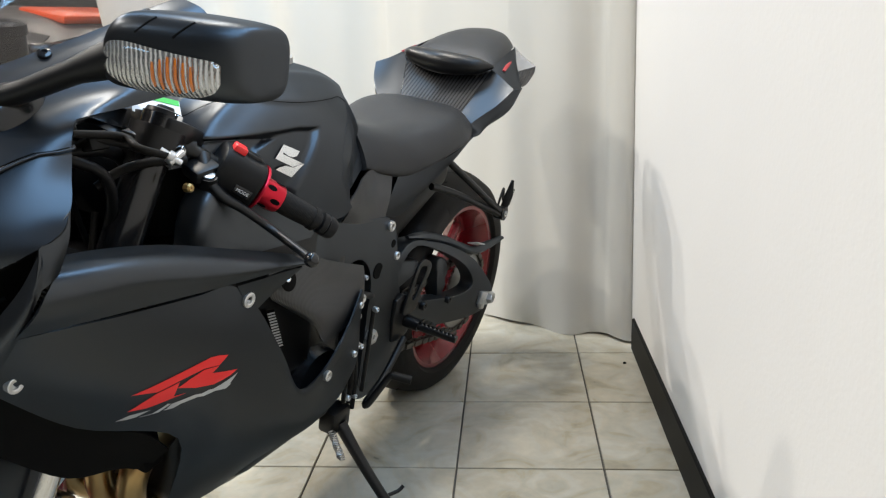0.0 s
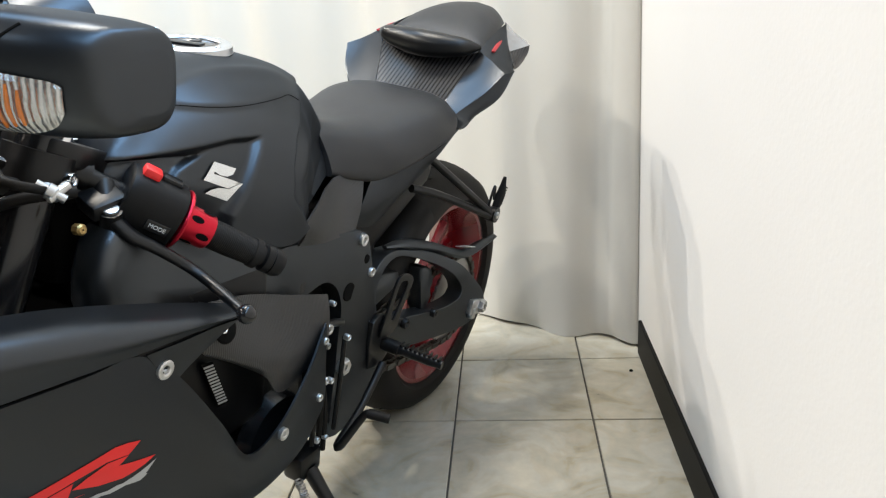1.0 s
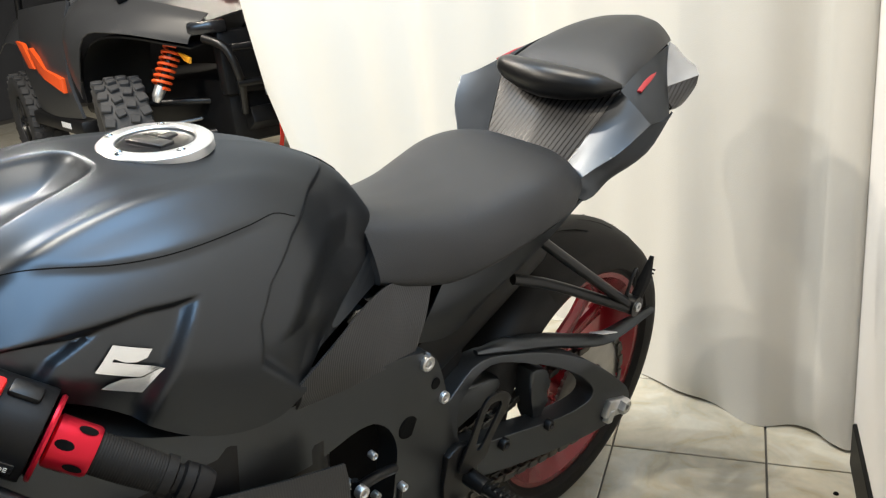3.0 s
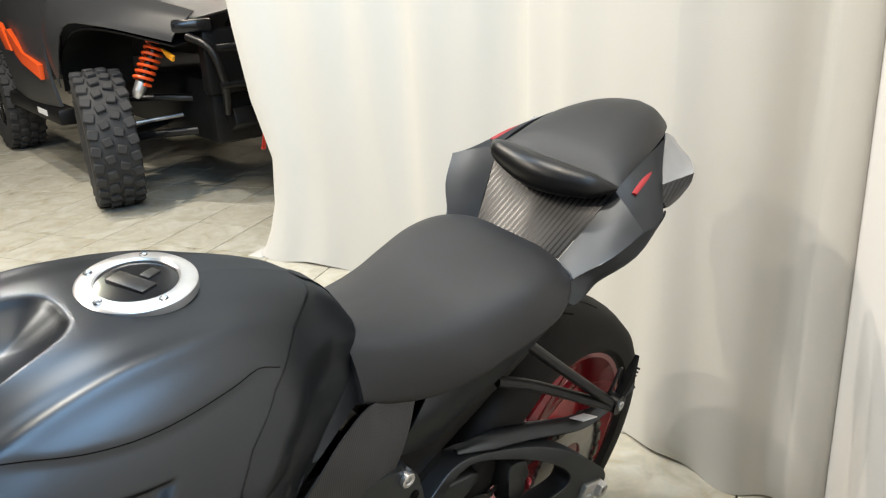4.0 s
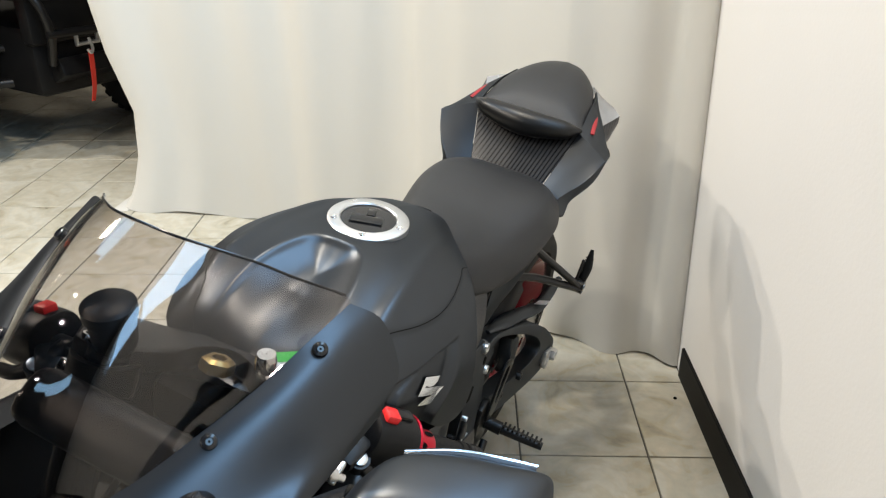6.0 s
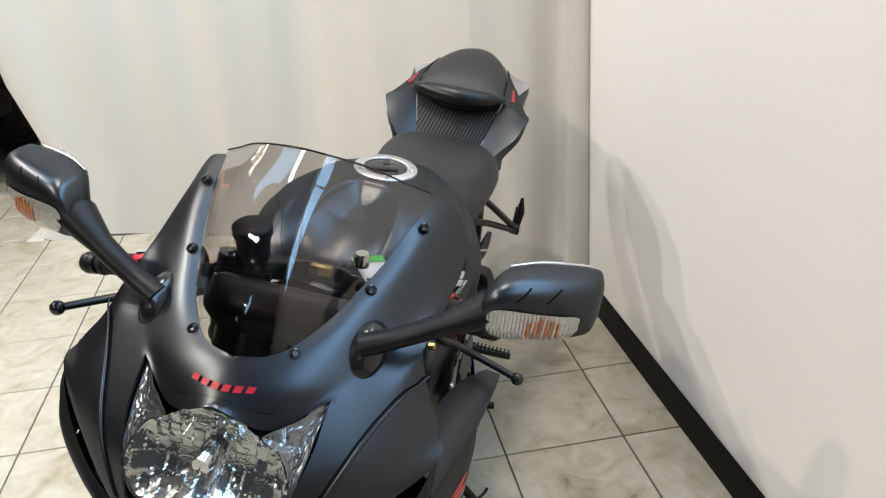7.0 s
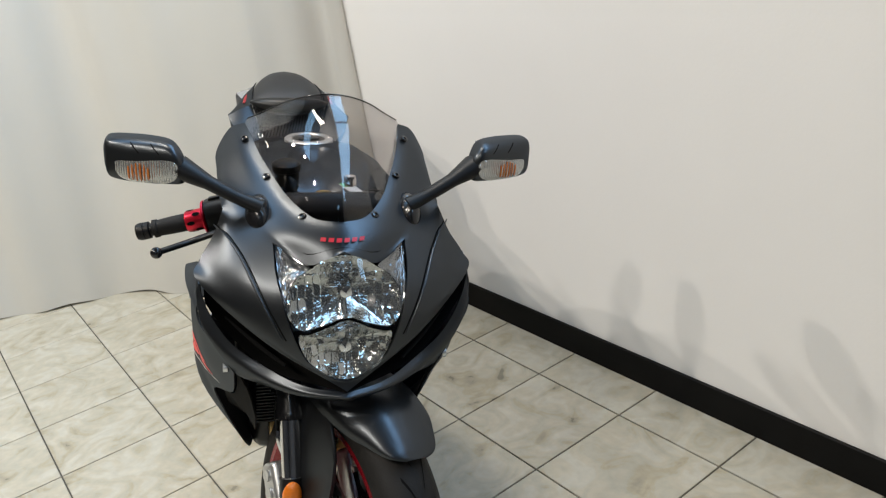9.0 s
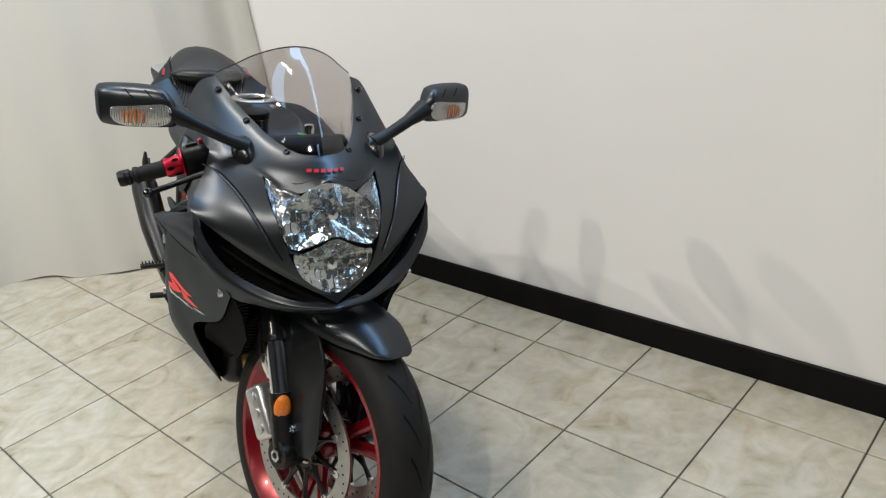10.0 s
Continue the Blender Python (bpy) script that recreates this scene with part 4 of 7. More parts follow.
def handlebar(s):
    p0, p1, p2, p3 = bar_points(s)
    ax = (p3 - p0).normalized()
    e = new("handlebar")
    e.parent = bike
    e["label"] = "clip-on handlebar with ribbed black grip and red collar"
    part("bar", xform(tube([p0, p3], 0.011, 14, smooth=False), STEER), M_METAL_BLACK, e)
    cl = lathe([(0.0275, -0.018), (0.036, -0.018), (0.036, 0.018), (0.0275, 0.018)], 24, on_fork(0.105 * s, 0.868), FA)
    tube([on_fork(0.105 * s, 0.868) + Vector((-0.028, 0, 0)), p0, p0.lerp(p1, 0.5)], 0.015, 12, cl)
    part("bar_clamp", xform(cl, STEER), M_METAL_BLACK, e)
    part("clamp_bolt", xform(bolt(on_fork(0.105 * s, 0.868) + Vector((0.006, 0.036 * s, 0)), (0, s, 0.2), 0.008, 0.006), STEER), M_CHROME, e)
    part("clamp_bolt", xform(bolt(on_fork(0.105 * s, 0.885) + Vector((0.0, 0.02 * s, 0.016)), FA, 0.008, 0.006), STEER), M_CHROME, e)
    prof = [(0.011, 0.0), (0.0160, 0.0)]
    L = (p3 - p2).length - 0.012
    for k in range(40):
        h = 0.002 + (L - 0.006) * k / 40
        bulge = 0.0016 * math.sin(math.pi * k / 40)
        prof += [(0.0153 + bulge, h), (0.0156 + bulge, h + L / 120), (0.0156 + bulge, h + L / 60)]
    prof += [(0.0172, L - 0.004), (0.0176, L), (0.0176, L + 0.004), (0.011, L + 0.006)]
    part("grip", xform(lathe(prof, 20, p2, ax), STEER), M_RUBBER, e, "ribbed black rubber grip")
    part("bar_end", xform(lathe([(0.001, 0.006), (0.0125, 0.006), (0.0125, 0.010), (0.0165, 0.012), (0.0168, 0.020), (0.0155, 0.021), (0.0168, 0.022), (0.0168, 0.030), (0.0145, 0.036), (0.001, 0.038)], 20, p3 - ax * 0.012, ax), STEER), M_PLASTIC, e)
    col = lathe([(0.0150, -0.017), (0.019, -0.017), (0.0210, -0.015), (0.0205, 0.014), (0.0190, 0.017), (0.0150, 0.017)], 24, p2 + ax * 0.018, ax)
    part("grip_collar", xform(col, STEER), M_REDANO, e, "red anodised grip collar with dark oval marks")
    side = ax.cross(Vector((0, 0, 1))).normalized()
    upv = side.cross(ax)
    for a in range(0, 360, 45):
        ov = bmesh.new()
        d = side * math.cos(radians(a)) + upv * math.sin(radians(a))
        t = ax.cross(d)
        o = p2 + ax * (0.012 if (a // 45) % 2 else 0.024) + d * 0.0213
        vs = [ov.verts.new(o + ax * (0.0075 * math.cos(q * math.pi / 6)) + t * (0.0040 * math.sin(q * math.pi / 6)) - d * 0.0004 * abs(math.sin(q * math.pi / 6))) for q in range(12)]
        ov.faces.new(vs)
        part("collar_mark", xform(ov, STEER), M_DARK, e)
    part("collar_flange", xform(lathe([(0.015, -0.006), (0.0335, -0.004), (0.0345, -0.002), (0.0335, 0.0), (0.015, 0.0)], 32, p2, ax), STEER), M_REDANO, e, "thin red collar flange")
    # switch block
    rot = Matrix(((ax.x, side.x, upv.x, 0), (ax.y, side.y, upv.y, 0), (ax.z, side.z, upv.z, 0), (0, 0, 0, 1)))
    sc_ = p2 - ax * 0.038
    sw = cap_ends(sheet([superellipse(0, 0, 0.0330 * k, 0.0345 * k, h, 24, 2.7) for h, k in ((-0.031, 0.80), (-0.030, 0.93), (-0.026, 1.0), (0.0, 1.0), (0.028, 1.0), (0.0305, 0.96), (0.0315, 0.85))], 1, 2, True))
    xform(sw, Matrix.Translation(sc_) @ Matrix(((side.x, ax.x, upv.x, 0), (side.y, ax.y, upv.y, 0), (side.z, ax.z, upv.z, 0), (0, 0, 0, 1))))
    part("switch_block", xform(sw, STEER), M_PLASTIC, e, "black switch block")
    b1 = box((0, 0, 0), (0.019, 0.018, 0.012), 0.003)
    xform(b1, Matrix.Translation(sc_) @ rot @ pose(-0.014, 0.004, 0.0365))
    part("red_switch", xform(b1, STEER), M_REDDECAL, e, "red rocker switch")
    b2 = box((0, 0, 0), (0.024, 0.016, 0.008), 0.003)
    xform(b2, Matrix.Translation(sc_) @ rot @ pose(0.010, -0.004, 0.0350))
    part("grey_switch", xform(b2, STEER), M_METAL_BLACK, e)
    # lever
    fw = Vector((0.96, 0, -0.28))
    a = p0.lerp(p1, 1.15) + fw * 0.036
    end = Vector((1.133, 0.337 * s, 0.791))
    l1 = p2 + fw * 0.052
    l2 = p2.lerp(p3, 0.5) + fw * 0.062
    lev = tube([a, a.lerp(l1, 0.5) + fw * 0.006, l1, l2, end], [0.010, 0.009, 0.0075, 0.007, 0.0065], 12, flat=0.8)
    part("lever", xform(lev, STEER), M_METAL_BLACK, e, "black clutch or brake lever")
    ball = bmesh.new()
    bmesh.ops.create_uvsphere(ball, u_segments=16, v_segments=10, radius=0.0105)
    xform(ball, Matrix.Translation(end))
    part("lever_ball", xform(ball, STEER), M_GLOSS, e)
    perch = tube([p0.lerp(p1, 0.75), p0.lerp(p1, 0.95) + fw * 0.02, a], [0.013, 0.012, 0.011], 12)
    box(p0.lerp(p1, 0.9) + fw * 0.022, (0.040, 0.034, 0.020), 0.005, Matrix.Rotation(radians(16), 4, "Y") @ Matrix.Rotation(radians(-28 * s), 4, "Z"), perch)
    lathe([(0.001, -0.008), (0.012, -0.008), (0.012, 0.008), (0.001, 0.008)], 16, a, (0.28, 0, 0.96), perch)
    part("lever_perch", xform(perch, STEER), M_METAL_BLACK, e)
    part("pivot_bolt", xform(lathe([(0.001, 0.0), (0.008, 0.0), (0.0085, 0.003), (0.006, 0.004), (0.001, 0.004)], 16, a + Vector((0.28, 0, 0.96)) * 0.008, (0.28, 0, 0.96)), STEER), M_ALU, e)
    if s > 0:
        adj = p0.lerp(p1, 0.2) + fw * 0.045 + Vector((0, 0, 0.004))
        b = lathe([(0.003, -0.01), (0.006, -0.01), (0.006, -0.002), (0.012, -0.002), (0.012, 0.003), (0.006, 0.003), (0.006, 0.016), (0.003, 0.016)], 10, adj, ax)
        part("cable_adjuster", xform(b, STEER), M_ALU, e, "silver clutch cable adjuster")
        cb = tube([adj - ax * 0.01, adj - ax * 0.05 + fw * 0.015, adj - ax * 0.09 + fw * 0.02 + Vector((0, 0, -0.02)), adj + Vector((-0.02, -0.12, -0.10)), adj + Vector((-0.06, -0.10, -0.2))], 0.0045, 8)
        part("clutch_cable", xform(cb, STEER), M_RUBBER, e)
        tx = bpy.data.curves.new("mode_text", "FONT")
        tx.body, tx.size, tx.extrude, tx.align_x, tx.align_y = "MODE", 0.0066, 0.0002, "CENTER", "CENTER"
        to = new("mode_text", tx)
        dg = bpy.context.evaluated_depsgraph_get()
        me = bpy.data.meshes.new_from_object(to.evaluated_get(dg))
        bpy.data.objects.remove(to)
        tb = bmesh.new()
        tb.from_mesh(me)
        bpy.data.meshes.remove(me)
        # letters on the front face of the block, along the bar
        ff = -side if (-side).x > 0 else side
        base = sc_ + ff * 0.0345 + ax * 0.012 - upv * 0.006
        up2 = ff.cross(ax)
        mm = Matrix(((ax.x, up2.x, ff.x, base.x), (ax.y, up2.y, ff.y, base.y), (ax.z, up2.z, ff.z, base.z), (0, 0, 0, 1)))
        xform(tb, mm)
        part("mode_lettering", xform(tb, STEER), M_WHITE, e, "white lettering reading MODE", smooth=False)
        backing = box((0, 0, 0), (0.026, 0.013, 0.003), 0.001)
        xform(backing, mm @ pose(0, 0, -0.0018))
        part("mode_button", xform(backing, STEER), M_GLOSS, e)
    return e


handlebar(1)
handlebar(-1)

# cables and small fittings in front of the tank
for name, pts, r, m_ in (("throttle_cable", [(1.21, 0.11, 0.888), (1.144, 0.115, 0.878), (1.15, 0.150, 0.872), (1.118, 0.170, 0.861)], 0.0048, M_RUBBER),
                         ("clutch_hose", [(1.17, 0.10, 0.815), (1.145, 0.115, 0.836), (1.12, 0.140, 0.848), (1.085, 0.160, 0.850)], 0.006, M_RUBBER),
                         ("wiring_loom", [(1.23, 0.06, 0.84), (1.17, 0.09, 0.86), (1.12, 0.085, 0.84), (1.09, 0.07, 0.79), (1.08, 0.05, 0.72)], 0.009, M_PLASTIC),
                         ("wiring_loom", [(1.22, 0.10, 0.86), (1.18, 0.12, 0.84), (1.16, 0.115, 0.80), (1.15, 0.09, 0.74)], 0.007, M_PLASTIC)):
    part(name, tube(pts, r, 10), m_, bike)
cross = box((1.114, 0.172, 0.860), (0.026, 0.008, 0.007), 0.002, Matrix.Rotation(radians(25), 4, "Y"))
lathe([(0.001, -0.014), (0.005, -0.014), (0.005, -0.004), (0.008, -0.003), (0.008, 0.004), (0.0045, 0.005), (0.0045, 0.015), (0.001, 0.015)], 10, (1.120, 0.169, 0.861), (-0.55, 0.6, -0.5), cross)
part("adjuster_wheel", cross, M_ALU, bike, "silver cable adjuster wheel")
bk = box((1.10, 0.10, 0.855), (0.05, 0.03, 0.05), 0.008)
part("switch_bracket", bk, M_METAL_BLACK, bike)
part("connector", box((1.17, 0.10, 0.872), (0.03, 0.02, 0.022), 0.004, Matrix.Rotation(radians(20), 4, "X")), M_PLASTIC, bike)
part("brass_fitting", lathe([(0.001, 0.0), (0.006, 0.0), (0.006, 0.008), (0.004, 0.010), (0.001, 0.010)], 8, (1.101, 0.176, 0.820), (0, 1, 0.2)), M_BRASS, bike)

# brake fluid reservoir, gauges, tag
res = lathe([(0.001, 0.05), (0.022, 0.05), (0.027, 0.046), (0.027, 0.034), (0.024, 0.032), (0.022, 0.0), (0.018, -0.01), (0.001, -0.01)], 24, (1.152, -0.075, 0.935), (0.1, -0.05, 1))
part("fluid_reservoir", res, M_PLASTIC, bike, "round brake fluid reservoir with black cap")
res2 = lathe([(0.001, 0.02), (0.010, 0.02), (0.012, 0.014), (0.012, 0.0), (0.001, 0.0)], 14, (1.08, 0.057, 0.915), (0, 0, 1))
part("ignition_lock", res2, M_CHROME, bike)
ga = box((1.225, 0, 0.90), (0.06, 0.20, 0.085), 0.02, Matrix.Rotation(radians(35), 4, "Y"), None, 3)
part("gauge_housing", ga, M_PLASTIC, bike, "black instrument housing")
gz = lathe([(0.001, 0.004), (0.036, 0.004), (0.042, 0.0), (0.042, -0.01), (0.001, -0.01)], 32, (1.196, 0.035, 0.905), (-0.82, 0, 0.57))
part("tachometer", gz, M_GLOSS, bike)
gl = box((1.193, -0.05, 0.902), (0.006, 0.07, 0.05), 0.003, Matrix.Rotation(radians(35), 4, "Y"))
part("display", gl, M_GLOSS, bike)
tag = plate([(0, -0.032), (0.045, -0.032), (0.05, -0.02), (0.05, 0.02), (0.045, 0.032), (0, 0.032)], 0.0, 0.0012, 0, axis="z")
xform(tag, Matrix.Translation((1.035, 0.052, 0.905)) @ pose(0, 0, 0, -14, 24, 52))
tg = part("paper_tag", tag, M_WHITE, bike, "white paper tag with a green stripe")
M_GREEN = mat("green_print", (0.05, 0.45, 0.06), 0.5, 0, 30, 0.05)
tag2 = plate([(0.0, -0.031), (0.012, -0.031), (0.012, 0.031), (0.0, 0.031)], 0.0015, 0.002, 0, axis="z")
xform(tag2, Matrix.Translation((1.035, 0.052, 0.905)) @ pose(0, 0, 0, -14, 24, 52))
part("tag_stripe", tag2, M_GREEN, bike, "green printed stripe")

# -- screen and upper cowl --
R0 = [(1.371, 0, 0.932), (1.352, 0.045, 0.935), (1.30, 0.082, 0.955), (1.243, 0.106, 0.980), (1.19, 0.125, 1.003), (1.139, 0.139, 1.026), (1.088, 0.150, 1.045)]
R1 = [(1.386, 0, 0.922), (1.360, 0.060, 0.926), (1.31, 0.100, 0.946), (1.252, 0.126, 0.970), (1.195, 0.150, 0.993), (1.139, 0.167, 1.014), (1.075, 0.180, 1.030)]
R2 = [(1.401, 0, 0.908), (1.378, 0.070, 0.905), (1.335, 0.120, 0.915), (1.275, 0.155, 0.935), (1.21, 0.182, 0.953), (1.15, 0.198, 0.970), (1.08, 0.206, 0.985)]
R3 = [(1.417, 0, 0.896), (1.402, 0.060, 0.869), (1.360, 0.114, 0.896), (1.315, 0.168, 0.905), (1.268, 0.194, 0.928), (1.195, 0.201, 0.938), (1.11, 0.206, 0.952)]
L1 = [(1.43, 0, 0.86), (1.425, 0.056, 0.86), (1.400, 0.112, 0.858), (1.357, 0.175, 0.866), (1.290, 0.213, 0.884), (1.20, 0.215, 0.88), (1.12, 0.215, 0.90)]
L2 = [(1.455, 0, 0.82), (1.45, 0.05, 0.82), (1.434, 0.103, 0.820), (1.392, 0.172, 0.828), (1.311, 0.235, 0.850), (1.22, 0.25, 0.84), (1.14, 0.25, 0.85)]
L3 = [(1.46, 0, 0.77), (1.46, 0.045, 0.77), (1.452, 0.090, 0.772), (1.420, 0.152, 0.778), (1.345, 0.237, 0.822), (1.27, 0.27, 0.80), (1.2, 0.28, 0.80)]
L4 = [(1.466, 0, 0.71), (1.466, 0.03, 0.71), (1.464, 0.060, 0.714), (1.455, 0.090, 0.724), (1.428, 0.130, 0.742), (1.38, 0.18, 0.75), (1.33, 0.22, 0.75)]
L5 = [(1.468, 0, 0.681), (1.468, 0, 0.681), (1.472, 0.0, 0.681), (1.476, 0.0, 0.675), (1.479, 0.0, 0.668), (1.48, 0, 0.66), (1.48, 0, 0.65)]


def cowl_grid():
    """The nose as one skin; the lamp opening and what lies behind the cheeks are left out."""
    n = 6
    fine = [cr(r, n) for r in (R0, R1, R2, R3, L1, L2, L3, L4, L5)]
    cols = [cr([r[k] for r in fine], n) for k in range(len(fine[0]))]
    bm = bmesh.new()
    for s in (1, -1):
        vs = [[None] * len(cols) for _ in cols[0]]
        for i in range(len(cols[0]) - 1):
            for k in range(len(cols) - 1):
                row, col = i // n, k // n
                if row >= 3 and not 2 <= col <= 3:
                    continue
                q = []
                for a, b in ((i, k), (i, k + 1), (i + 1, k + 1), (i + 1, k)):
                    if vs[a][b] is None:
                        p = cols[b][a]
                        vs[a][b] = bm.verts.new((p.x, p.y * s, p.z))
                    q.append(vs[a][b])
                bm.faces.new(q)
    bmesh.ops.remove_doubles(bm, verts=bm.verts, dist=1e-5)
    return bm


cowl_bm = cowl_grid()
for _ in range(10):
    bmesh.ops.smooth_vert(cowl_bm, verts=[v for v in cowl_bm.verts if not v.is_boundary], factor=0.5, use_axis_x=True, use_axis_y=True, use_axis_z=True)
cowl_tree = BVHTree.FromBMesh(cowl_bm)
for s in (1, -1):
    ln = [cowl_tree.find_nearest(p)[0] for p in cr([(1.275, 0.188 * s, 0.893), (1.352, 0.160 * s, 0.868), (1.400, 0.140 * s, 0.836), (1.430, 0.120 * s, 0.798), (1.449, 0.098 * s, 0.755)], 6)]
    part("cowl_seam", tube(ln, 0.0013, 6, n=1), M_DARK, bike)
    part("cowl_edge", tube([p + Vector((-0.002, 0.006 * s, 0.001)) for p in ln], [0.001, 0.0025, 0.003, 0.0025, 0.001], 10, n=1), M_PAINT, bike)
thicken(cowl_bm, 0.003)
part("upper_cowl", cowl_bm, M_PAINT, bike, "satin black front cowl")
lip = [[(1.477, 0, 0.664), (1.45, 0.07, 0.668), (1.41, 0.13, 0.686), (1.385, 0.185, 0.722), (1.363, 0.221, 0.772), (1.346, 0.238, 0.819)],
       [(1.486, 0, 0.658), (1.456, 0.075, 0.656), (1.416, 0.14, 0.668), (1.386, 0.20, 0.705), (1.366, 0.234, 0.755), (1.347, 0.242, 0.805)],
       [(1.470, 0, 0.643), (1.435, 0.075, 0.640), (1.395, 0.135, 0.645), (1.378, 0.184, 0.664), (1.364, 0.224, 0.728), (1.350, 0.241, 0.778)]]
for s in (1, -1):
    ck = [[(1.3105, 0.236, 0.851), (1.330, 0.238, 0.836), (1.347, 0.2375, 0.8215)], [(1.316, 0.239, 0.822), (1.335, 0.242, 0.813), (1.351, 0.240, 0.803)], [(1.326, 0.236, 0.789), (1.342, 0.2415, 0.784), (1.357, 0.239, 0.776)]]
    part("cheek_panel", thicken(sheet([[(x, y * s, z) for x, y, z in r] for r in ck], 4, 4), 0.003), M_PAINT, bike)
part("lower_lip", thicken(sheet(lip, 5, 5, False, True), 0.003), M_PAINT, bike)
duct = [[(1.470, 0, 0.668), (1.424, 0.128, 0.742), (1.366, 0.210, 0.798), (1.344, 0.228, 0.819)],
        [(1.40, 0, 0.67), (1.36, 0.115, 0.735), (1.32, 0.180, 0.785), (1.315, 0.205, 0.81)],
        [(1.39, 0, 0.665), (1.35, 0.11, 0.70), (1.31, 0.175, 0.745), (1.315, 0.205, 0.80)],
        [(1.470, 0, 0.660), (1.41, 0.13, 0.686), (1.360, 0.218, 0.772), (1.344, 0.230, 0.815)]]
# intake skin is near-black, the shade of its depth put into the colour
part("air_duct", sheet(duct, 4, 3, False, True), M_DARK, bike, "air intake with its inner shade painted near-black")
for s in (1, -1):
    part("intake_fin", tube([(1.44, 0.10 * s, 0.705), (1.40, 0.145 * s, 0.728), (1.355, 0.195 * s, 0.76)], [0.003, 0.004, 0.002], 8), M_DARK, bike)

SC = [R0[:],
      [(1.352, 0, 0.972), (1.335, 0.045, 0.971), (1.285, 0.079, 0.985), (1.235, 0.103, 1.003), (1.185, 0.122, 1.022), (1.135, 0.137, 1.038), (1.088, 0.149, 1.047)],
      [(1.310, 0, 1.030), (1.297, 0.040, 1.027), (1.257, 0.073, 1.032), (1.215, 0.097, 1.037), (1.172, 0.117, 1.044), (1.128, 0.134, 1.049), (1.088, 0.147, 1.050)],
      [(1.255, 0, 1.082), (1.246, 0.036, 1.079), (1.216, 0.067, 1.075), (1.183, 0.091, 1.069), (1.150, 0.112, 1.063), (1.117, 0.131, 1.057), (1.090, 0.146, 1.052)],
      [(1.190, 0, 1.118), (1.184, 0.033, 1.114), (1.166, 0.062, 1.104), (1.145, 0.087, 1.091), (1.125, 0.109, 1.076), (1.105, 0.129, 1.063), (1.090, 0.145, 1.053)]]
part("windscreen", thicken(sheet(SC, 5, 6, False, True), 0.002), M_SCREEN, bike, "smoked clear windscreen").visible_shadow = True
edge = [Vector(p) for p in SC[4]]
rim_pts = [(p.x, p.y, p.z) for p in edge[::-1]] + [(p.x, -p.y, p.z) for p in edge[1:]]
part("screen_edge", tube(rim_pts, 0.0013, 8), M_GLOSS, bike)
for x, y, z in ((1.139, 0.152, 1.024), (1.243, 0.117, 0.978), (1.343, 0.062, 0.934)):
    for s in (1, -1):
        part("screen_screw", lathe([(0.001, 0.003), (0.003, 0.003), (0.0035, 0.005), (0.0065, 0.004), (0.0075, 0.0), (0.001, 0.0)], 14, (x, y * s, z), (0.5, 0.45 * s, 0.85)), M_GLOSS, bike)


# -- headlight --
def lamp_x(y, z):
    f = float(np.interp(z, [0.68, 0.70, 0.74, 0.80, 0.85, 0.893], [1.465, 1.468, 1.467, 1.459, 1.440, 1.414]))
    k = 2.0 + max(0.0, z - 0.82) * 40 + max(0.0, 0.76 - z) * 14
    return f - k * y * y


def lamp_patch(outline, depth, n_r=7, n_a=5):
    """A rounded patch of the lamp's face inside an outline of (y, z); depth pushes the middle back."""
    pts = cr([(0, y, z) for y, z in outline], n_a, True)
    cy, cz = sum(p.y for p in pts) / len(pts), sum(p.z for p in pts) / len(pts)
    bm = bmesh.new()
    rings = []
    for q in range(n_r + 1):
        f = q / n_r
        ring = []
        for p in pts:
            y, z = cy + (p.y - cy) * f, cz + (p.z - cz) * f
            ring.append(bm.verts.new((lamp_x(y, z) - depth * (1 - f * f), y, z)))
            if q == 0:
                break
        rings.append(ring)
    m = len(pts)
    for j in range(m):
        bm.faces.new((rings[0][0], rings[1][j], rings[1][(j + 1) % m]))
    for a, b in zip(rings[1:], rings[2:]):
        for j in range(m):
            bm.faces.new((a[j], b[j], b[(j + 1) % m], a[(j + 1) % m]))
    return bm


def sym(h):
    return h + [(-y, z) for y, z in h[::-1] if y > 1e-6]


UP = sym([(0, 0.890), (0.030, 0.883), (0.055, 0.868), (0.078, 0.852), (0.093, 0.828), (0.096, 0.802), (0.087, 0.782), (0.070, 0.774), (0.035, 0.785), (0, 0.797)])
LOW = sym([(0, 0.792), (0.035, 0.777), (0.060, 0.767), (0.077, 0.763), (0.074, 0.740), (0.058, 0.712), (0.030, 0.690), (0, 0.683)])


def faceted(bm, amount, seed, cell=0.0):
    """Cut facets: cells of a reflector tilted one by one, with upright flutes between them."""
    rng = random.Random(seed)
    tilt = {}
    for v in bm.verts:
        if cell:
            k = (int(v.co.y / cell + 50), int(v.co.z / (cell * 1.5) + 50))
            if k not in tilt:
                tilt[k] = (rng.uniform(-1, 1), rng.uniform(-1, 1))
            a, b = tilt[k]
            fy, fz = v.co.y / cell % 1.0 - 0.5, v.co.z / (cell * 1.5) % 1.0 - 0.5
            v.co.x += cell * 0.32 * (a * fy + b * fz)
        v.co.x += rng.uniform(-amount, amount)
    bmesh.ops.triangulate(bm, faces=bm.faces)
    return bm


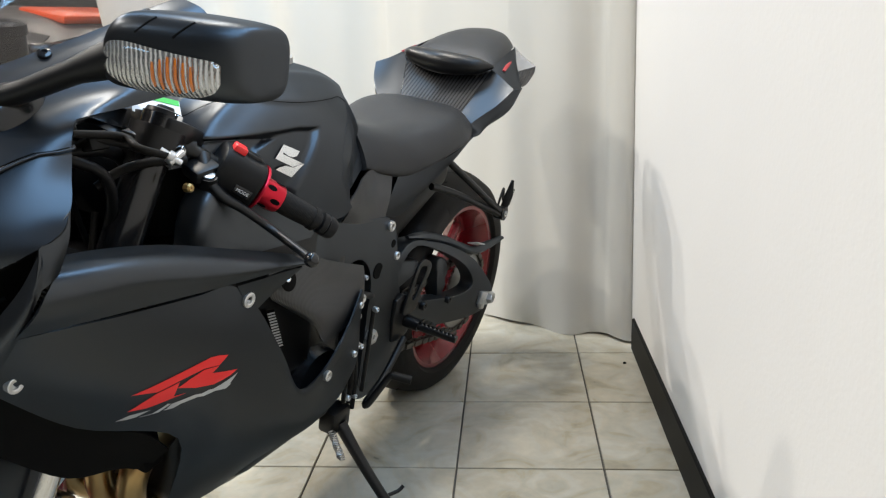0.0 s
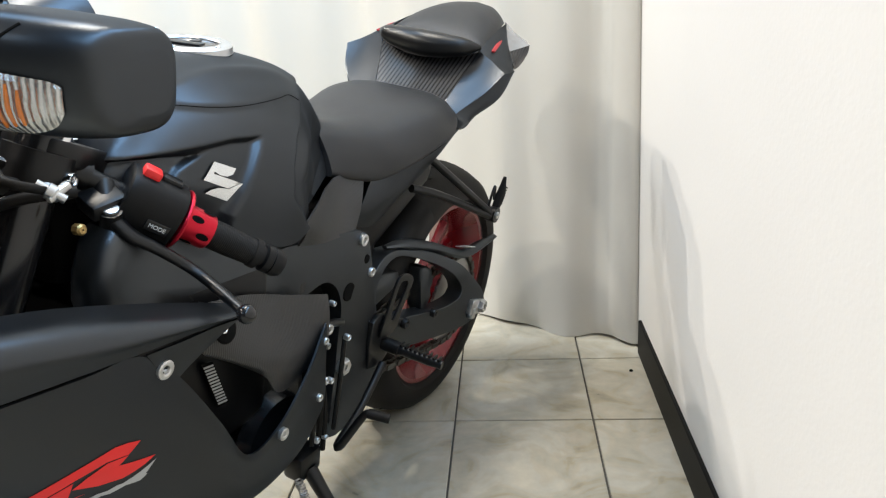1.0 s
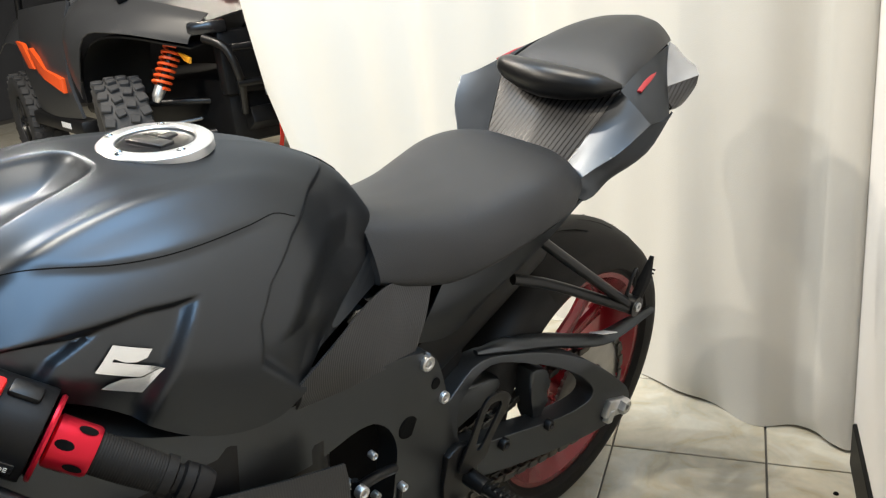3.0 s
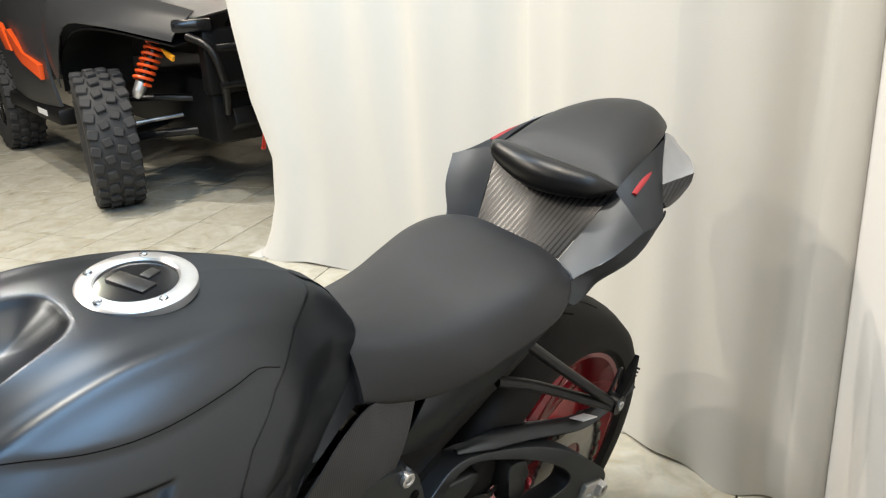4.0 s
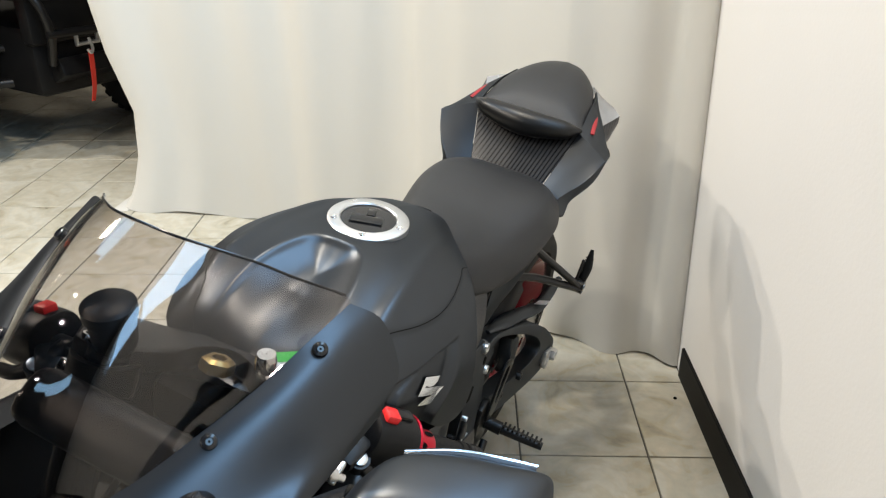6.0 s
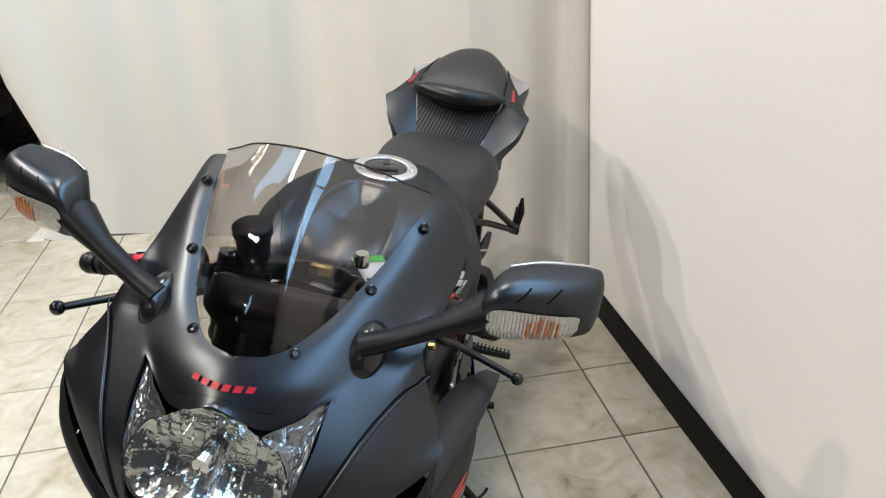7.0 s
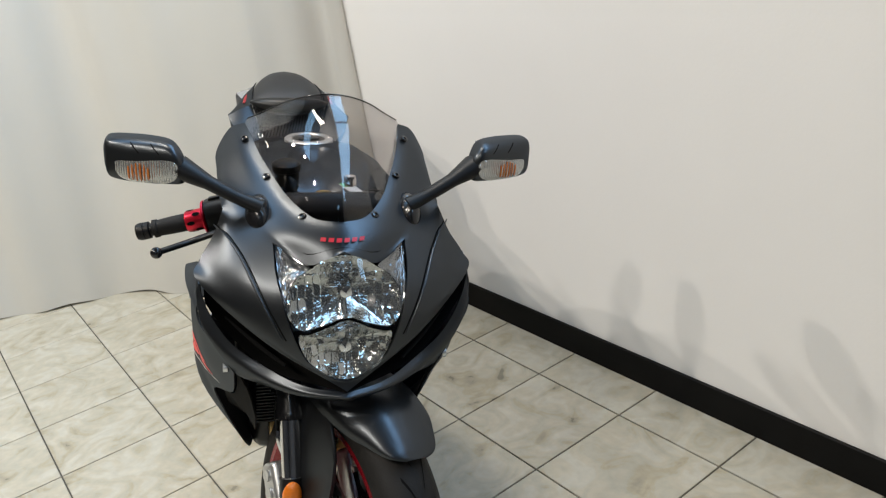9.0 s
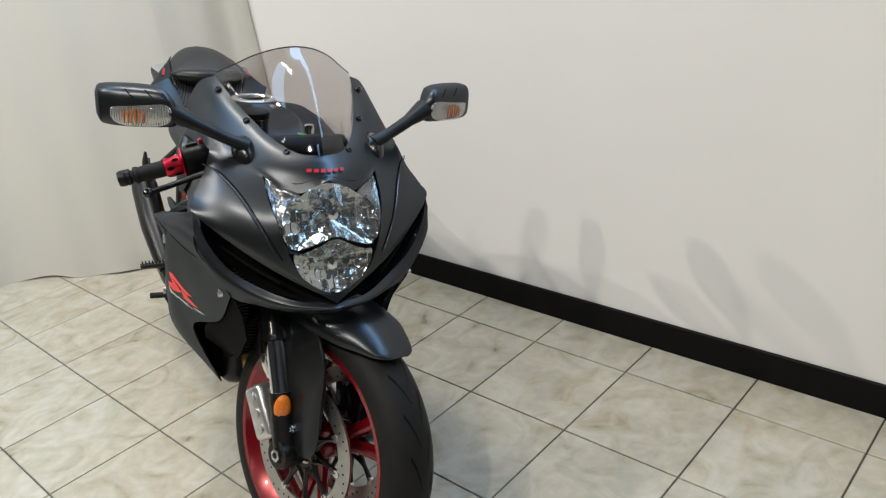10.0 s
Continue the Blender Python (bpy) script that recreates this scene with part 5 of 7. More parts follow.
M_REFLECT = mat("lamp_reflector", (0.55, 0.56, 0.55), 0.11, 0.95, 50, 0.08)
M_EAR = mat("smoked_reflector", (0.24, 0.245, 0.25), 0.16, 0.85, 60, 0.15)
hl = new("headlight")
hl.parent = bike
hl["label"] = "clear twin headlight with faceted chrome reflectors"
part("reflector_bowl", faceted(lamp_patch(UP, 0.036, 40, 9), 0.00012, 3, 0.0130), M_REFLECT, hl, "", False)
part("reflector_bowl", faceted(lamp_patch(LOW, 0.032, 34, 9), 0.00012, 4, 0.0115), M_REFLECT, hl, "", False)
for o in (UP, LOW):
    l = lamp_patch([(y * 1.0, z) for y, z in o], -0.004, 7)
    bmesh.ops.translate(l, vec=(0.004, 0, 0), verts=l.verts)
    part("lens", l, M_CLEAR, hl)
for s in (1, -1):
    ear = [(0.1115 * s, 0.8945), (0.088 * s, 0.881), (0.0570 * s, 0.8695), (0.0790 * s, 0.8530), (0.094 * s, 0.828), (0.0975 * s, 0.804), (0.105 * s, 0.835), (0.109 * s, 0.868)]
    part("position_lamp", faceted(lamp_patch(ear, 0.006, 12), 0.0004, 5, 0.006), M_EAR, hl, "pointed clear position lamp", False)
    e2 = lamp_patch(ear, -0.002, 5)
    bmesh.ops.translate(e2, vec=(0.004, 0, 0), verts=e2.verts)
    part("lens", e2, M_CLEAR, hl)
for z in (0.835, 0.735):
    part("bulb_shield", lathe([(0.001, 0.012), (0.010, 0.010), (0.013, 0.0), (0.013, -0.02), (0.001, -0.02)], 18, (1.435, 0, z), (1, 0, 0)), M_CHROME, hl)
back = lamp_patch(sym([(0, 0.90), (0.06, 0.886), (0.118, 0.896), (0.116, 0.84), (0.106, 0.79), (0.095, 0.74), (0.06, 0.70), (0, 0.672)]), 0.04, 6)
bmesh.ops.translate(back, vec=(-0.008, 0, 0), verts=back.verts)
part("lamp_housing", back, M_GLOSS, hl)
# red name mark above the lamp, as plain shapes
em = bmesh.new()
for k in range(6):
    y0 = -0.0375 + k * 0.0130
    pts = [(y0, 0.9005), (y0 + 0.0088, 0.9005), (y0 + 0.0105, 0.9060), (y0 + 0.0017, 0.9060)]
    vs = []
    for y, z in pts:
        on = cowl_tree.ray_cast(Vector((1.6, y, z + 0.004)), Vector((-1, 0, 0)))[0] or Vector((1.41, y, z))
        vs.append(em.verts.new(on + Vector((0.003, 0, 0.003))))
    em.faces.new(vs)
part("name_mark", em, mat("cherry_red_decal", (0.42, 0.008, 0.022), 0.4, 0, 20, 0.06), bike, "red name mark drawn as plain blocks", smooth=False)


# -- mirrors --
MIR = [(0.250, 1.268, 0.995, 0.012, 0.014), (0.260, 1.262, 1.003, 0.026, 0.028), (0.276, 1.252, 1.009, 0.036, 0.036), (0.310, 1.236, 1.010, 0.040, 0.0385), (0.345, 1.222, 1.010, 0.039, 0.0385), (0.368, 1.211, 1.010, 0.036, 0.037), (0.381, 1.204, 1.010, 0.030, 0.033), (0.387, 1.200, 1.010, 0.016, 0.020)]


def mirror_front(y, z, out):
    cx, cz, hx, hz = (float(np.interp(y, [m[0] for m in MIR], [m[q] for m in MIR])) for q in (1, 2, 3, 4))
    u = min(0.98, abs((z - cz) / hz))
    return cx + hx * (1 - u ** 3.4) ** (1 / 3.4) + out


def mirror(s):
    e = new("mirror")
    e.parent = bike
    e["label"] = "black mirror with built-in clear and amber turn signal"
    rows = [superellipse(cx, cz, hx, hz, y * s, 28, 3.4) for y, cx, cz, hx, hz in MIR]
    part("housing", cap_ends(sheet(rows, 2, 5, True)), M_PAINT, e)
    lens_rows, inner = [], []
    for y, zl, zh in ((0.2630, 0.996, 1.010), (0.269, 0.986, 1.017), (0.284, 0.9775, 1.0195), (0.304, 0.9745, 1.0175), (0.326, 0.9745, 1.0150), (0.345, 0.9770, 1.0135), (0.359, 0.9835, 1.0120), (0.3655, 0.9930, 1.0090)):
        zs = [zl + (zh - zl) * q / 6 for q in range(7)]
        lens_rows.append([(mirror_front(y, z, 0.0065 if 0 < q < 6 else 0.0035), y * s, z) for q, z in enumerate(zs)])
        inner.append([(mirror_front(y, z, 0.0025), y * s, z) for z in zs])
    part("lens", sheet(lens_rows, 3, 4), M_CLEAR, e, "clear turn signal lens")
    inb = sheet(inner, 3, 4)
    part("signal_reflector", inb, M_REFLECT_S, e)
    for q in range(6):
        y = 0.311 + 0.0065 * q
        zl, zh = 0.9785 + 0.0018 * abs(q - 2.5), 1.0125 - 0.0030 * abs(q - 2.5)
        pts = [(mirror_front(y, zl + (zh - zl) * f, 0.0038), y * s, zl + (zh - zl) * f) for f in (0, 0.35, 0.7, 1)]
        part("amber_rib", tube(pts, [0.0010, 0.0016, 0.0014, 0.0008], 8), M_AMBER, e, "amber rib of the turn signal")
    stalk = tube([(1.305, 0.128 * s, 0.940), (1.297, 0.165 * s, 0.955), (1.284, 0.215 * s, 0.980), (1.264, 0.262 * s, 1.002)], [0.018, 0.0150, 0.0165, 0.028], 14, flat=0.75)
    part("stalk", stalk, M_PLASTIC, e)
    ft = lathe([(0.001, 0.014), (0.012, 0.013), (0.022, 0.006), (0.027, 0.0), (0.027, -0.004), (0.001, -0.004)], 24, (0, 0, 0), (0.62, 0.3 * s, 0.72))
    bmesh.ops.scale(ft, vec=(1.5, 0.85, 1.4), verts=ft.verts)
    xform(ft, Matrix.Translation((1.297, 0.136 * s, 0.929)))
    part("mirror_foot", ft, M_GLOSS, e)
    gm = [superellipse(cx - hx * 0.97, cz, 0.004, hz * 0.85, y * s) for y, cx, cz, hx, hz in MIR[2:6]]
    part("mirror_glass", cap_ends(sheet(gm, 2, 4, True)), M_CHROME, e, "mirror glass")
    for y in (0.292, 0.325):
        part("housing_groove", tube([(mirror_front(y, 1.028, 0), y * s, 1.028), (mirror_front(y + 0.008, 1.037, 0), (y + 0.008) * s, 1.037), (mirror_front(y + 0.013, 1.043, 0), (y + 0.013) * s, 1.043)], 0.0013, 6), M_DARK, e)
    return e


M_REFLECT_S = mat("signal_reflector", (0.58, 0.575, 0.56), 0.20, 0.75)
nt_ = M_REFLECT_S.node_tree
w_ = nt_.nodes.new("ShaderNodeTexWave")
w_.bands_direction = "Y"
w_.inputs["Scale"].default_value, w_.inputs["Distortion"].default_value = 75.0, 2.5
c_, b_ = nt_.nodes.new("ShaderNodeTexCoord"), nt_.nodes.new("ShaderNodeBump")
b_.inputs["Strength"].default_value, b_.inputs["Distance"].default_value = 0.5, 0.003
nt_.links.new(c_.outputs["Object"], w_.inputs["Vector"])
nt_.links.new(w_.outputs["Fac"], b_.inputs["Height"])
nt_.links.new(b_.outputs[0], nt_.nodes["Principled BSDF"].inputs["Normal"])
mirror(1)
mirror(-1)

# -- side fairings --
def side_fairing(s):
    e = new("side_fairing")
    e.parent = bike
    e["label"] = "satin black side fairing with red and grey decals"
    def Y(rows):
        return [[(x, y * s, z) for x, y, z in r] for r in rows]
    up = [[(1.318, 0.205, 0.794), (1.25, 0.203, 0.786), (1.16, 0.210, 0.769), (1.05, 0.228, 0.738), (0.985, 0.258, 0.723)],
          [(1.329, 0.233, 0.789), (1.25, 0.242, 0.785), (1.16, 0.252, 0.766), (1.05, 0.264, 0.735), (0.982, 0.275, 0.718)],
          [(1.347, 0.243, 0.774), (1.25, 0.259, 0.769), (1.15, 0.271, 0.748), (1.04, 0.279, 0.727), (0.98, 0.281, 0.7155)],
          [(1.358, 0.239, 0.752), (1.25, 0.256, 0.748), (1.14, 0.269, 0.735), (1.035, 0.277, 0.721), (0.982, 0.280, 0.7145)],
          [(1.370, 0.224, 0.729), (1.25, 0.250, 0.728), (1.12, 0.266, 0.721), (1.03, 0.275, 0.717), (0.985, 0.279, 0.713)]]
    ub = sheet(Y(up), 5, 5)
    thicken(ub, 0.003)
    part("upper_side_panel", ub, M_PAINT, e)
    lo = [[(1.368, 0.221, 0.727), (1.374, 0.208, 0.705), (1.378, 0.196, 0.685), (1.382, 0.184, 0.664)],
          [(1.27, 0.246, 0.725), (1.28, 0.240, 0.68), (1.285, 0.226, 0.63), (1.280, 0.190, 0.568)],
          [(1.17, 0.260, 0.720), (1.165, 0.260, 0.66), (1.165, 0.252, 0.585), (1.160, 0.228, 0.505)],
          [(1.11, 0.266, 0.717), (1.105, 0.267, 0.63), (1.105, 0.255, 0.50), (1.12, 0.170, 0.345)],
          [(1.06, 0.266, 0.668), (1.045, 0.266, 0.58), (1.04, 0.25, 0.45), (1.04, 0.155, 0.30)],
          [(0.992, 0.259, 0.570), (0.985, 0.260, 0.52), (0.97, 0.245, 0.42), (0.95, 0.145, 0.285)],
          [(0.928, 0.247, 0.478), (0.925, 0.249, 0.458), (0.91, 0.233, 0.385), (0.89, 0.135, 0.275)],
          [(0.870, 0.252, 0.492), (0.858, 0.249, 0.462), (0.845, 0.225, 0.37), (0.82, 0.13, 0.27)],
          [(0.79, 0.237, 0.530), (0.775, 0.232, 0.48), (0.76, 0.212, 0.37), (0.74, 0.125, 0.27)],
          [(0.715, 0.212, 0.568), (0.705, 0.208, 0.50), (0.69, 0.195, 0.39), (0.67, 0.12, 0.275)]]
    lb = sheet(Y(lo), 6, 6)
    plain = lb.copy()
    thicken(lb, 0.003)
    part("lower_side_panel", lb, M_PAINT, e)
    wd = [[(1.105, 0.268, 0.716), (1.06, 0.272, 0.714), (1.02, 0.275, 0.713), (0.988, 0.279, 0.711)], [(1.09, 0.267, 0.692), (1.055, 0.269, 0.693), (1.02, 0.273, 0.701), (0.989, 0.278, 0.709)], [(1.07, 0.265, 0.664), (1.045, 0.262, 0.672), (1.015, 0.268, 0.690), (0.99, 0.276, 0.707)]]
    part("fairing_tongue", thicken(sheet(Y(wd), 4, 4), 0.003), M_PAINT, e)
    st = [[(0.985, 0.215, 0.705), (0.89, 0.208, 0.680), (0.79, 0.204, 0.640), (0.70, 0.200, 0.606)],
          [(0.992, 0.228, 0.672), (0.89, 0.222, 0.630), (0.80, 0.212, 0.596), (0.698, 0.204, 0.580)],
          [(0.985, 0.226, 0.645), (0.89, 0.232, 0.590), (0.81, 0.224, 0.556), (0.697, 0.205, 0.545)],
          [(0.955, 0.210, 0.625), (0.877, 0.226, 0.563), (0.835, 0.228, 0.518), (0.70, 0.205, 0.520)]]
    sb = sheet(Y(st), 6, 5)
    thicken(sb, 0.003)
    part("ribbed_cover", sb, M_RIB, e, "black cover with fine carbon-look ribs")
    # raised near-black disc, the shade of a round recess put into its colour
    part("recess_shade_disc", lathe([(0.0005, 0.002), (0.015, 0.002), (0.0175, 0.0), (0.0005, 0.0)], 24, (0.955, 0.2315 * s, 0.667), (0.2, s, 0.35)), M_DARK, e, "dark disc painting the shade of a round recess")
    part("recess_bolt", bolt((0.962, 0.2335 * s, 0.672), (0.2, s, 0.35), 0.006, 0.004), M_CHROME, e)
    for x, y, z, r in ((1.083, 0.267, 0.690, 0.0105), (1.356, 0.199, 0.664, 0.0095), (0.867, 0.254, 0.478, 0.009), (0.737, 0.221, 0.452, 0.006), (0.72, 0.214, 0.54, 0.006)):
        part("fairing_bolt", bolt((x, y * s, z), (0.0, s, 0.0), r, 0.004), M_ALU, e)
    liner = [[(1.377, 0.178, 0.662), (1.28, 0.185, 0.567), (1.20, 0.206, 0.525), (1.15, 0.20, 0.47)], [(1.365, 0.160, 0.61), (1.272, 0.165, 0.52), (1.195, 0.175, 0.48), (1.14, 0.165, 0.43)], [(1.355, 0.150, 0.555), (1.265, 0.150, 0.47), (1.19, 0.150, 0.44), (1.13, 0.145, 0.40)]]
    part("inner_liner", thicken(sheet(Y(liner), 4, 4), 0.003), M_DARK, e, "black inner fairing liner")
    # vent interior
    vi = box((0.94, 0.165 * s, 0.58), (0.26, 0.04, 0.26), 0.02, None, None, 2)
    part("vent_interior", vi, M_PLASTIC, e)
    if s > 0:
        lab = plate([(0.955, 0.605), (0.935, 0.60), (0.905, 0.525), (0.925, 0.527)], 0.1925, 0.1932)
        part("warning_label", lab, M_DARK, e)
        bars = bmesh.new()
        for k in range(13):
            f = (k + 0.6) / 14
            x0, z0 = 0.9525 - 0.030 * f, 0.602 - 0.076 * f
            plate([(x0, z0), (x0 - 0.017, z0 - 0.003), (x0 - 0.0180, z0 - 0.0059), (x0 - 0.001, z0 - 0.0029)], 0.1934, 0.1938, 0, bars)
        tagged(part("label_line", bars, M_GREYDECAL, e), "pale unreadable label lines", kind="stuff")
    # red R-like mark and grey lettering as plain shapes
    red = [[(1.2413, 0.6110), (1.1951, 0.6206), (1.1430, 0.6303), (1.1296, 0.6284), (1.1152, 0.6238), (1.1291, 0.6142), (1.1514, 0.6168), (1.1817, 0.6111), (1.2093, 0.6039)],
           [(1.1291, 0.6134), (1.1453, 0.6077), (1.0978, 0.5962), (1.1115, 0.5921), (1.1358, 0.5883), (1.1594, 0.5915), (1.1840, 0.6004), (1.1705, 0.6078), (1.1507, 0.6152)],
           [(1.2098, 0.6023), (1.1829, 0.6089), (1.1925, 0.5989), (1.1973, 0.5889), (1.1702, 0.5883), (1.1876, 0.5864), (1.2163, 0.5807), (1.2371, 0.5821), (1.2233, 0.5938)]]
    decal("red_mark", red, plain, M_REDDECAL, e, 0.0008, 0.5 * s, "red angular mark on the fairing")
    grey = [[(1.2445, 0.5677), (1.2326, 0.5743), (1.2104, 0.5757), (1.2187, 0.5738), (1.2239, 0.5681), (1.2304, 0.5669)],
           [(1.2211, 0.5669), (1.2069, 0.5676), (1.1948, 0.5760), (1.1919, 0.5788), (1.1875, 0.5771), (1.1996, 0.5673), (1.2175, 0.5662)],
           [(1.1948, 0.5693), (1.1837, 0.5710), (1.1870, 0.5766), (1.1592, 0.5806), (1.1504, 0.5795), (1.1562, 0.5752), (1.1750, 0.5721), (1.1824, 0.5684), (1.1923, 0.5683)],
           [(1.1591, 0.5765), (1.1416, 0.5820), (1.1356, 0.5814), (1.0972, 0.5909), (1.1235, 0.5832), (1.1084, 0.5789), (1.1170, 0.5749), (1.1325, 0.5773), (1.1473, 0.5740)]]
    decal("grey_mark", grey, plain, M_GREYDECAL, e, 0.0008, 0.5 * s, "grey lettering drawn as plain bars")
    plain.free()
    return e


def rib_material():
    m = mat("ribbed_plastic", (0.02, 0.02, 0.021), 0.4)
    nt = m.node_tree
    co, w, b = nt.nodes.new("ShaderNodeTexCoord"), nt.nodes.new("ShaderNodeTexWave"), nt.nodes.new("ShaderNodeBump")
    w.bands_direction = "X"
    w.inputs["Scale"].default_value = 90.0
    b.inputs["Strength"].default_value, b.inputs["Distance"].default_value = 0.26, 0.001
    nt.links.new(co.outputs["Object"], w.inputs["Vector"])
    nt.links.new(w.outputs["Fac"], b.inputs["Height"])
    nt.links.new(b.outputs[0], nt.nodes["Principled BSDF"].inputs["Normal"])
    return m


M_RIB = rib_material()
side_fairing(1)
side_fairing(-1)

# -- engine, radiator, exhaust --
eng = box((0.88, 0, 0.47), (0.42, 0.32, 0.36), 0.04, None, None, 3)
box((0.82, 0, 0.36), (0.32, 0.32, 0.20), 0.05, None, eng, 3)
part("engine", eng, M_METAL_BLACK, bike, "black engine block")
part("engine_cover", lathe([(0.001, 0.03), (0.05, 0.03), (0.066, 0.022), (0.072, 0.0), (0.001, 0.0)], 32, (0.80, 0.175, 0.405), "y"), M_GLOSS, bike, "gloss black round engine cover")
rad = box((1.165, 0, 0.56), (0.035, 0.32, 0.30), 0.006, Matrix.Rotation(radians(12), 4, "Y"))
part("radiator", rad, M_DARK, bike, "black radiator with fine fins")
fins = bmesh.new()
for k in range(34):
    z = 0.42 + k * 0.0085
    box((1.187 + (0.56 - z) * 0.21 * -1, 0, z), (0.004, 0.29, 0.003), 0, None, fins)
tagged(part("radiator_fin", fins, M_METAL_BLACK, bike), kind="stuff")
for k, y in enumerate((-0.10, -0.03, 0.055, 0.125)):
    p = [(1.00, y, 0.445), (1.07, y, 0.440), (1.135, y, 0.402), (1.135, y * 0.9, 0.33), (1.08, y * 0.6, 0.265), (0.95, y * 0.5, 0.235)]
    part("exhaust_header", tube(p, 0.021, 16, n=6), M_GOLD, bike, "heat-tinted golden exhaust header")
part("exhaust_collector", tube([(0.97, 0, 0.225), (0.8, 0, 0.2), (0.62, -0.03, 0.2), (0.45, -0.10, 0.24), (0.30, -0.16, 0.29), (0.10, -0.18, 0.34)], [0.06, 0.06, 0.055, 0.04, 0.05, 0.045], 18), M_METAL_BLACK, bike)

mf = new("muffler")
mf.parent = bike
mf["label"] = "short black muffler on the right side"
part("can", cap_ends(tube([(0.30, -0.185, 0.315), (0.27, -0.19, 0.335), (0.16, -0.207, 0.42), (0.04, -0.218, 0.505), (0.0, -0.221, 0.535), (-0.01, -0.222, 0.542)], [0.028, 0.036, 0.044, 0.044, 0.040, 0.034], 24)), M_METAL_BLACK, mf)
part("tailpipe", tube([(0.0, -0.222, 0.535), (-0.03, -0.224, 0.558)], 0.026, 20, smooth=False), M_STEEL, mf)
part("link_pipe", tube([(0.46, -0.12, 0.21), (0.40, -0.155, 0.235), (0.31, -0.183, 0.305)], 0.025, 16), M_METAL_BLACK, mf)

# -- tank --
TANK = [(0.500, [(0, 0.796), (0.032, 0.793), (0.055, 0.780), (0.070, 0.762), (0.080, 0.745), (0.084, 0.726)]),
        (0.555, [(0, 0.868), (0.040, 0.862), (0.067, 0.836), (0.089, 0.797), (0.105, 0.760), (0.108, 0.729)]),
        (0.620, [(0, 0.906), (0.050, 0.900), (0.083, 0.873), (0.113, 0.825), (0.137, 0.773), (0.140, 0.730)]),
        (0.700, [(0, 0.931), (0.060, 0.926), (0.110, 0.903), (0.157, 0.855), (0.186, 0.786), (0.179, 0.731)]),
        (0.780, [(0, 0.940), (0.070, 0.936), (0.130, 0.914), (0.176, 0.870), (0.201, 0.802), (0.197, 0.713)]),
        (0.860, [(0, 0.943), (0.075, 0.940), (0.138, 0.917), (0.182, 0.878), (0.200, 0.822), (0.195, 0.736)]),
        (0.940, [(0, 0.930), (0.070, 0.928), (0.130, 0.910), (0.168, 0.875), (0.186, 0.835), (0.184, 0.800)]),
        (1.010, [(0, 0.895), (0.055, 0.899), (0.105, 0.888), (0.140, 0.864), (0.156, 0.845), (0.160, 0.828)]),
        (1.060, [(0, 0.845), (0.045, 0.852), (0.080, 0.848), (0.105, 0.840), (0.120, 0.830), (0.122, 0.818)])]
tank_bm = loft_x(TANK, 28, 24)
SC_HALF = [(0.843, 0.014), (0.848, 0.029), (0.860, 0.042), (0.880, 0.052), (0.905, 0.060), (0.935, 0.067), (0.975, 0.070), (1.015, 0.068), (1.055, 0.060), (1.060, 0.014)]
SCOOP = [(p.x, p.z) for p in cr([(x, 0, y) for x, y in SC_HALF + [(x, -y) for x, y in SC_HALF[::-1]]], 4, True)]
SEAM = [(1.04, 0.872), (1.02, 0.886), (1.0, 0.897), (0.975, 0.907), (0.955, 0.911), (0.93, 0.910), (0.897, 0.906), (0.86, 0.903), (0.80, 0.900), (0.76, 0.898), (0.725, 0.896), (0.70, 0.885)]
for v in tank_bm.verts:
    # the upper cover stands proud of the flank along its lower edge
    if abs(v.co.y) > 0.06 and 0.68 < v.co.x:
        zl = float(np.interp(v.co.x, [p[0] for p in SEAM[::-1]], [p[1] for p in SEAM[::-1]]))
        d = zl - v.co.z
        fade = min(1.0, (v.co.x - 0.68) / 0.1)
        if d > -0.004:
            k = min(1.0, (d + 0.004) / 0.012)
            v.co.y -= math.copysign(0.006 * fade * k * k * (3 - 2 * k) * math.exp(-(max(0.0, d) / 0.035) ** 2), v.co.y)
press(tank_bm, [(1.07, 0.852), (1.0, 0.866), (0.95, 0.871), (0.885, 0.875), (0.835, 0.871), (0.853, 0.846), (0.875, 0.814), (0.897, 0.782), (0.91, 0.74), (1.07, 0.75)], 0.013, 0.012)
press(tank_bm, [(1.07, 0.850), (0.985, 0.864), (0.915, 0.861), (0.955, 0.843), (0.985, 0.815), (1.07, 0.80)], -0.008, 0.006)
press(tank_bm, [(0.56, 0.90), (0.60, 0.893), (0.65, 0.889), (0.717, 0.876), (0.766, 0.853), (0.791, 0.825), (0.795, 0.783), (0.749, 0.728), (0.66, 0.66), (0.48, 0.66), (0.48, 0.86)], 0.013, 0.010)
press(tank_bm, [(0.50, 0.80), (0.58, 0.842), (0.65, 0.852), (0.72, 0.835), (0.768, 0.79), (0.745, 0.735), (0.70, 0.70), (0.50, 0.70)], -0.017, 0.050)
for v in tank_bm.verts:
    # thumb scoop at the front of the top
    if v.co.z > 0.82:
        if inside(v.co.x, v.co.y, SCOOP):
            d = edge_dist(v.co.x, v.co.y, SCOOP)
            k, deep = min(1.0, d / 0.010), min(1.0, d / 0.062)
            v.co.z -= 0.002 * k * k * (3 - 2 * k) + 0.022 * math.sin(deep * math.pi / 2) * min(1.0, max(0.25, (1.055 - v.co.x) / 0.12))
        # long shallow ridges over the shoulders
        v.co.z += 0.004 * math.exp(-((abs(v.co.y) - 0.105 - 0.10 * (v.co.x - 0.8)) / 0.013) ** 2) * min(1.0, max(0.0, (v.co.x - 0.62) / 0.15))
tank_keep = tank_bm.copy()
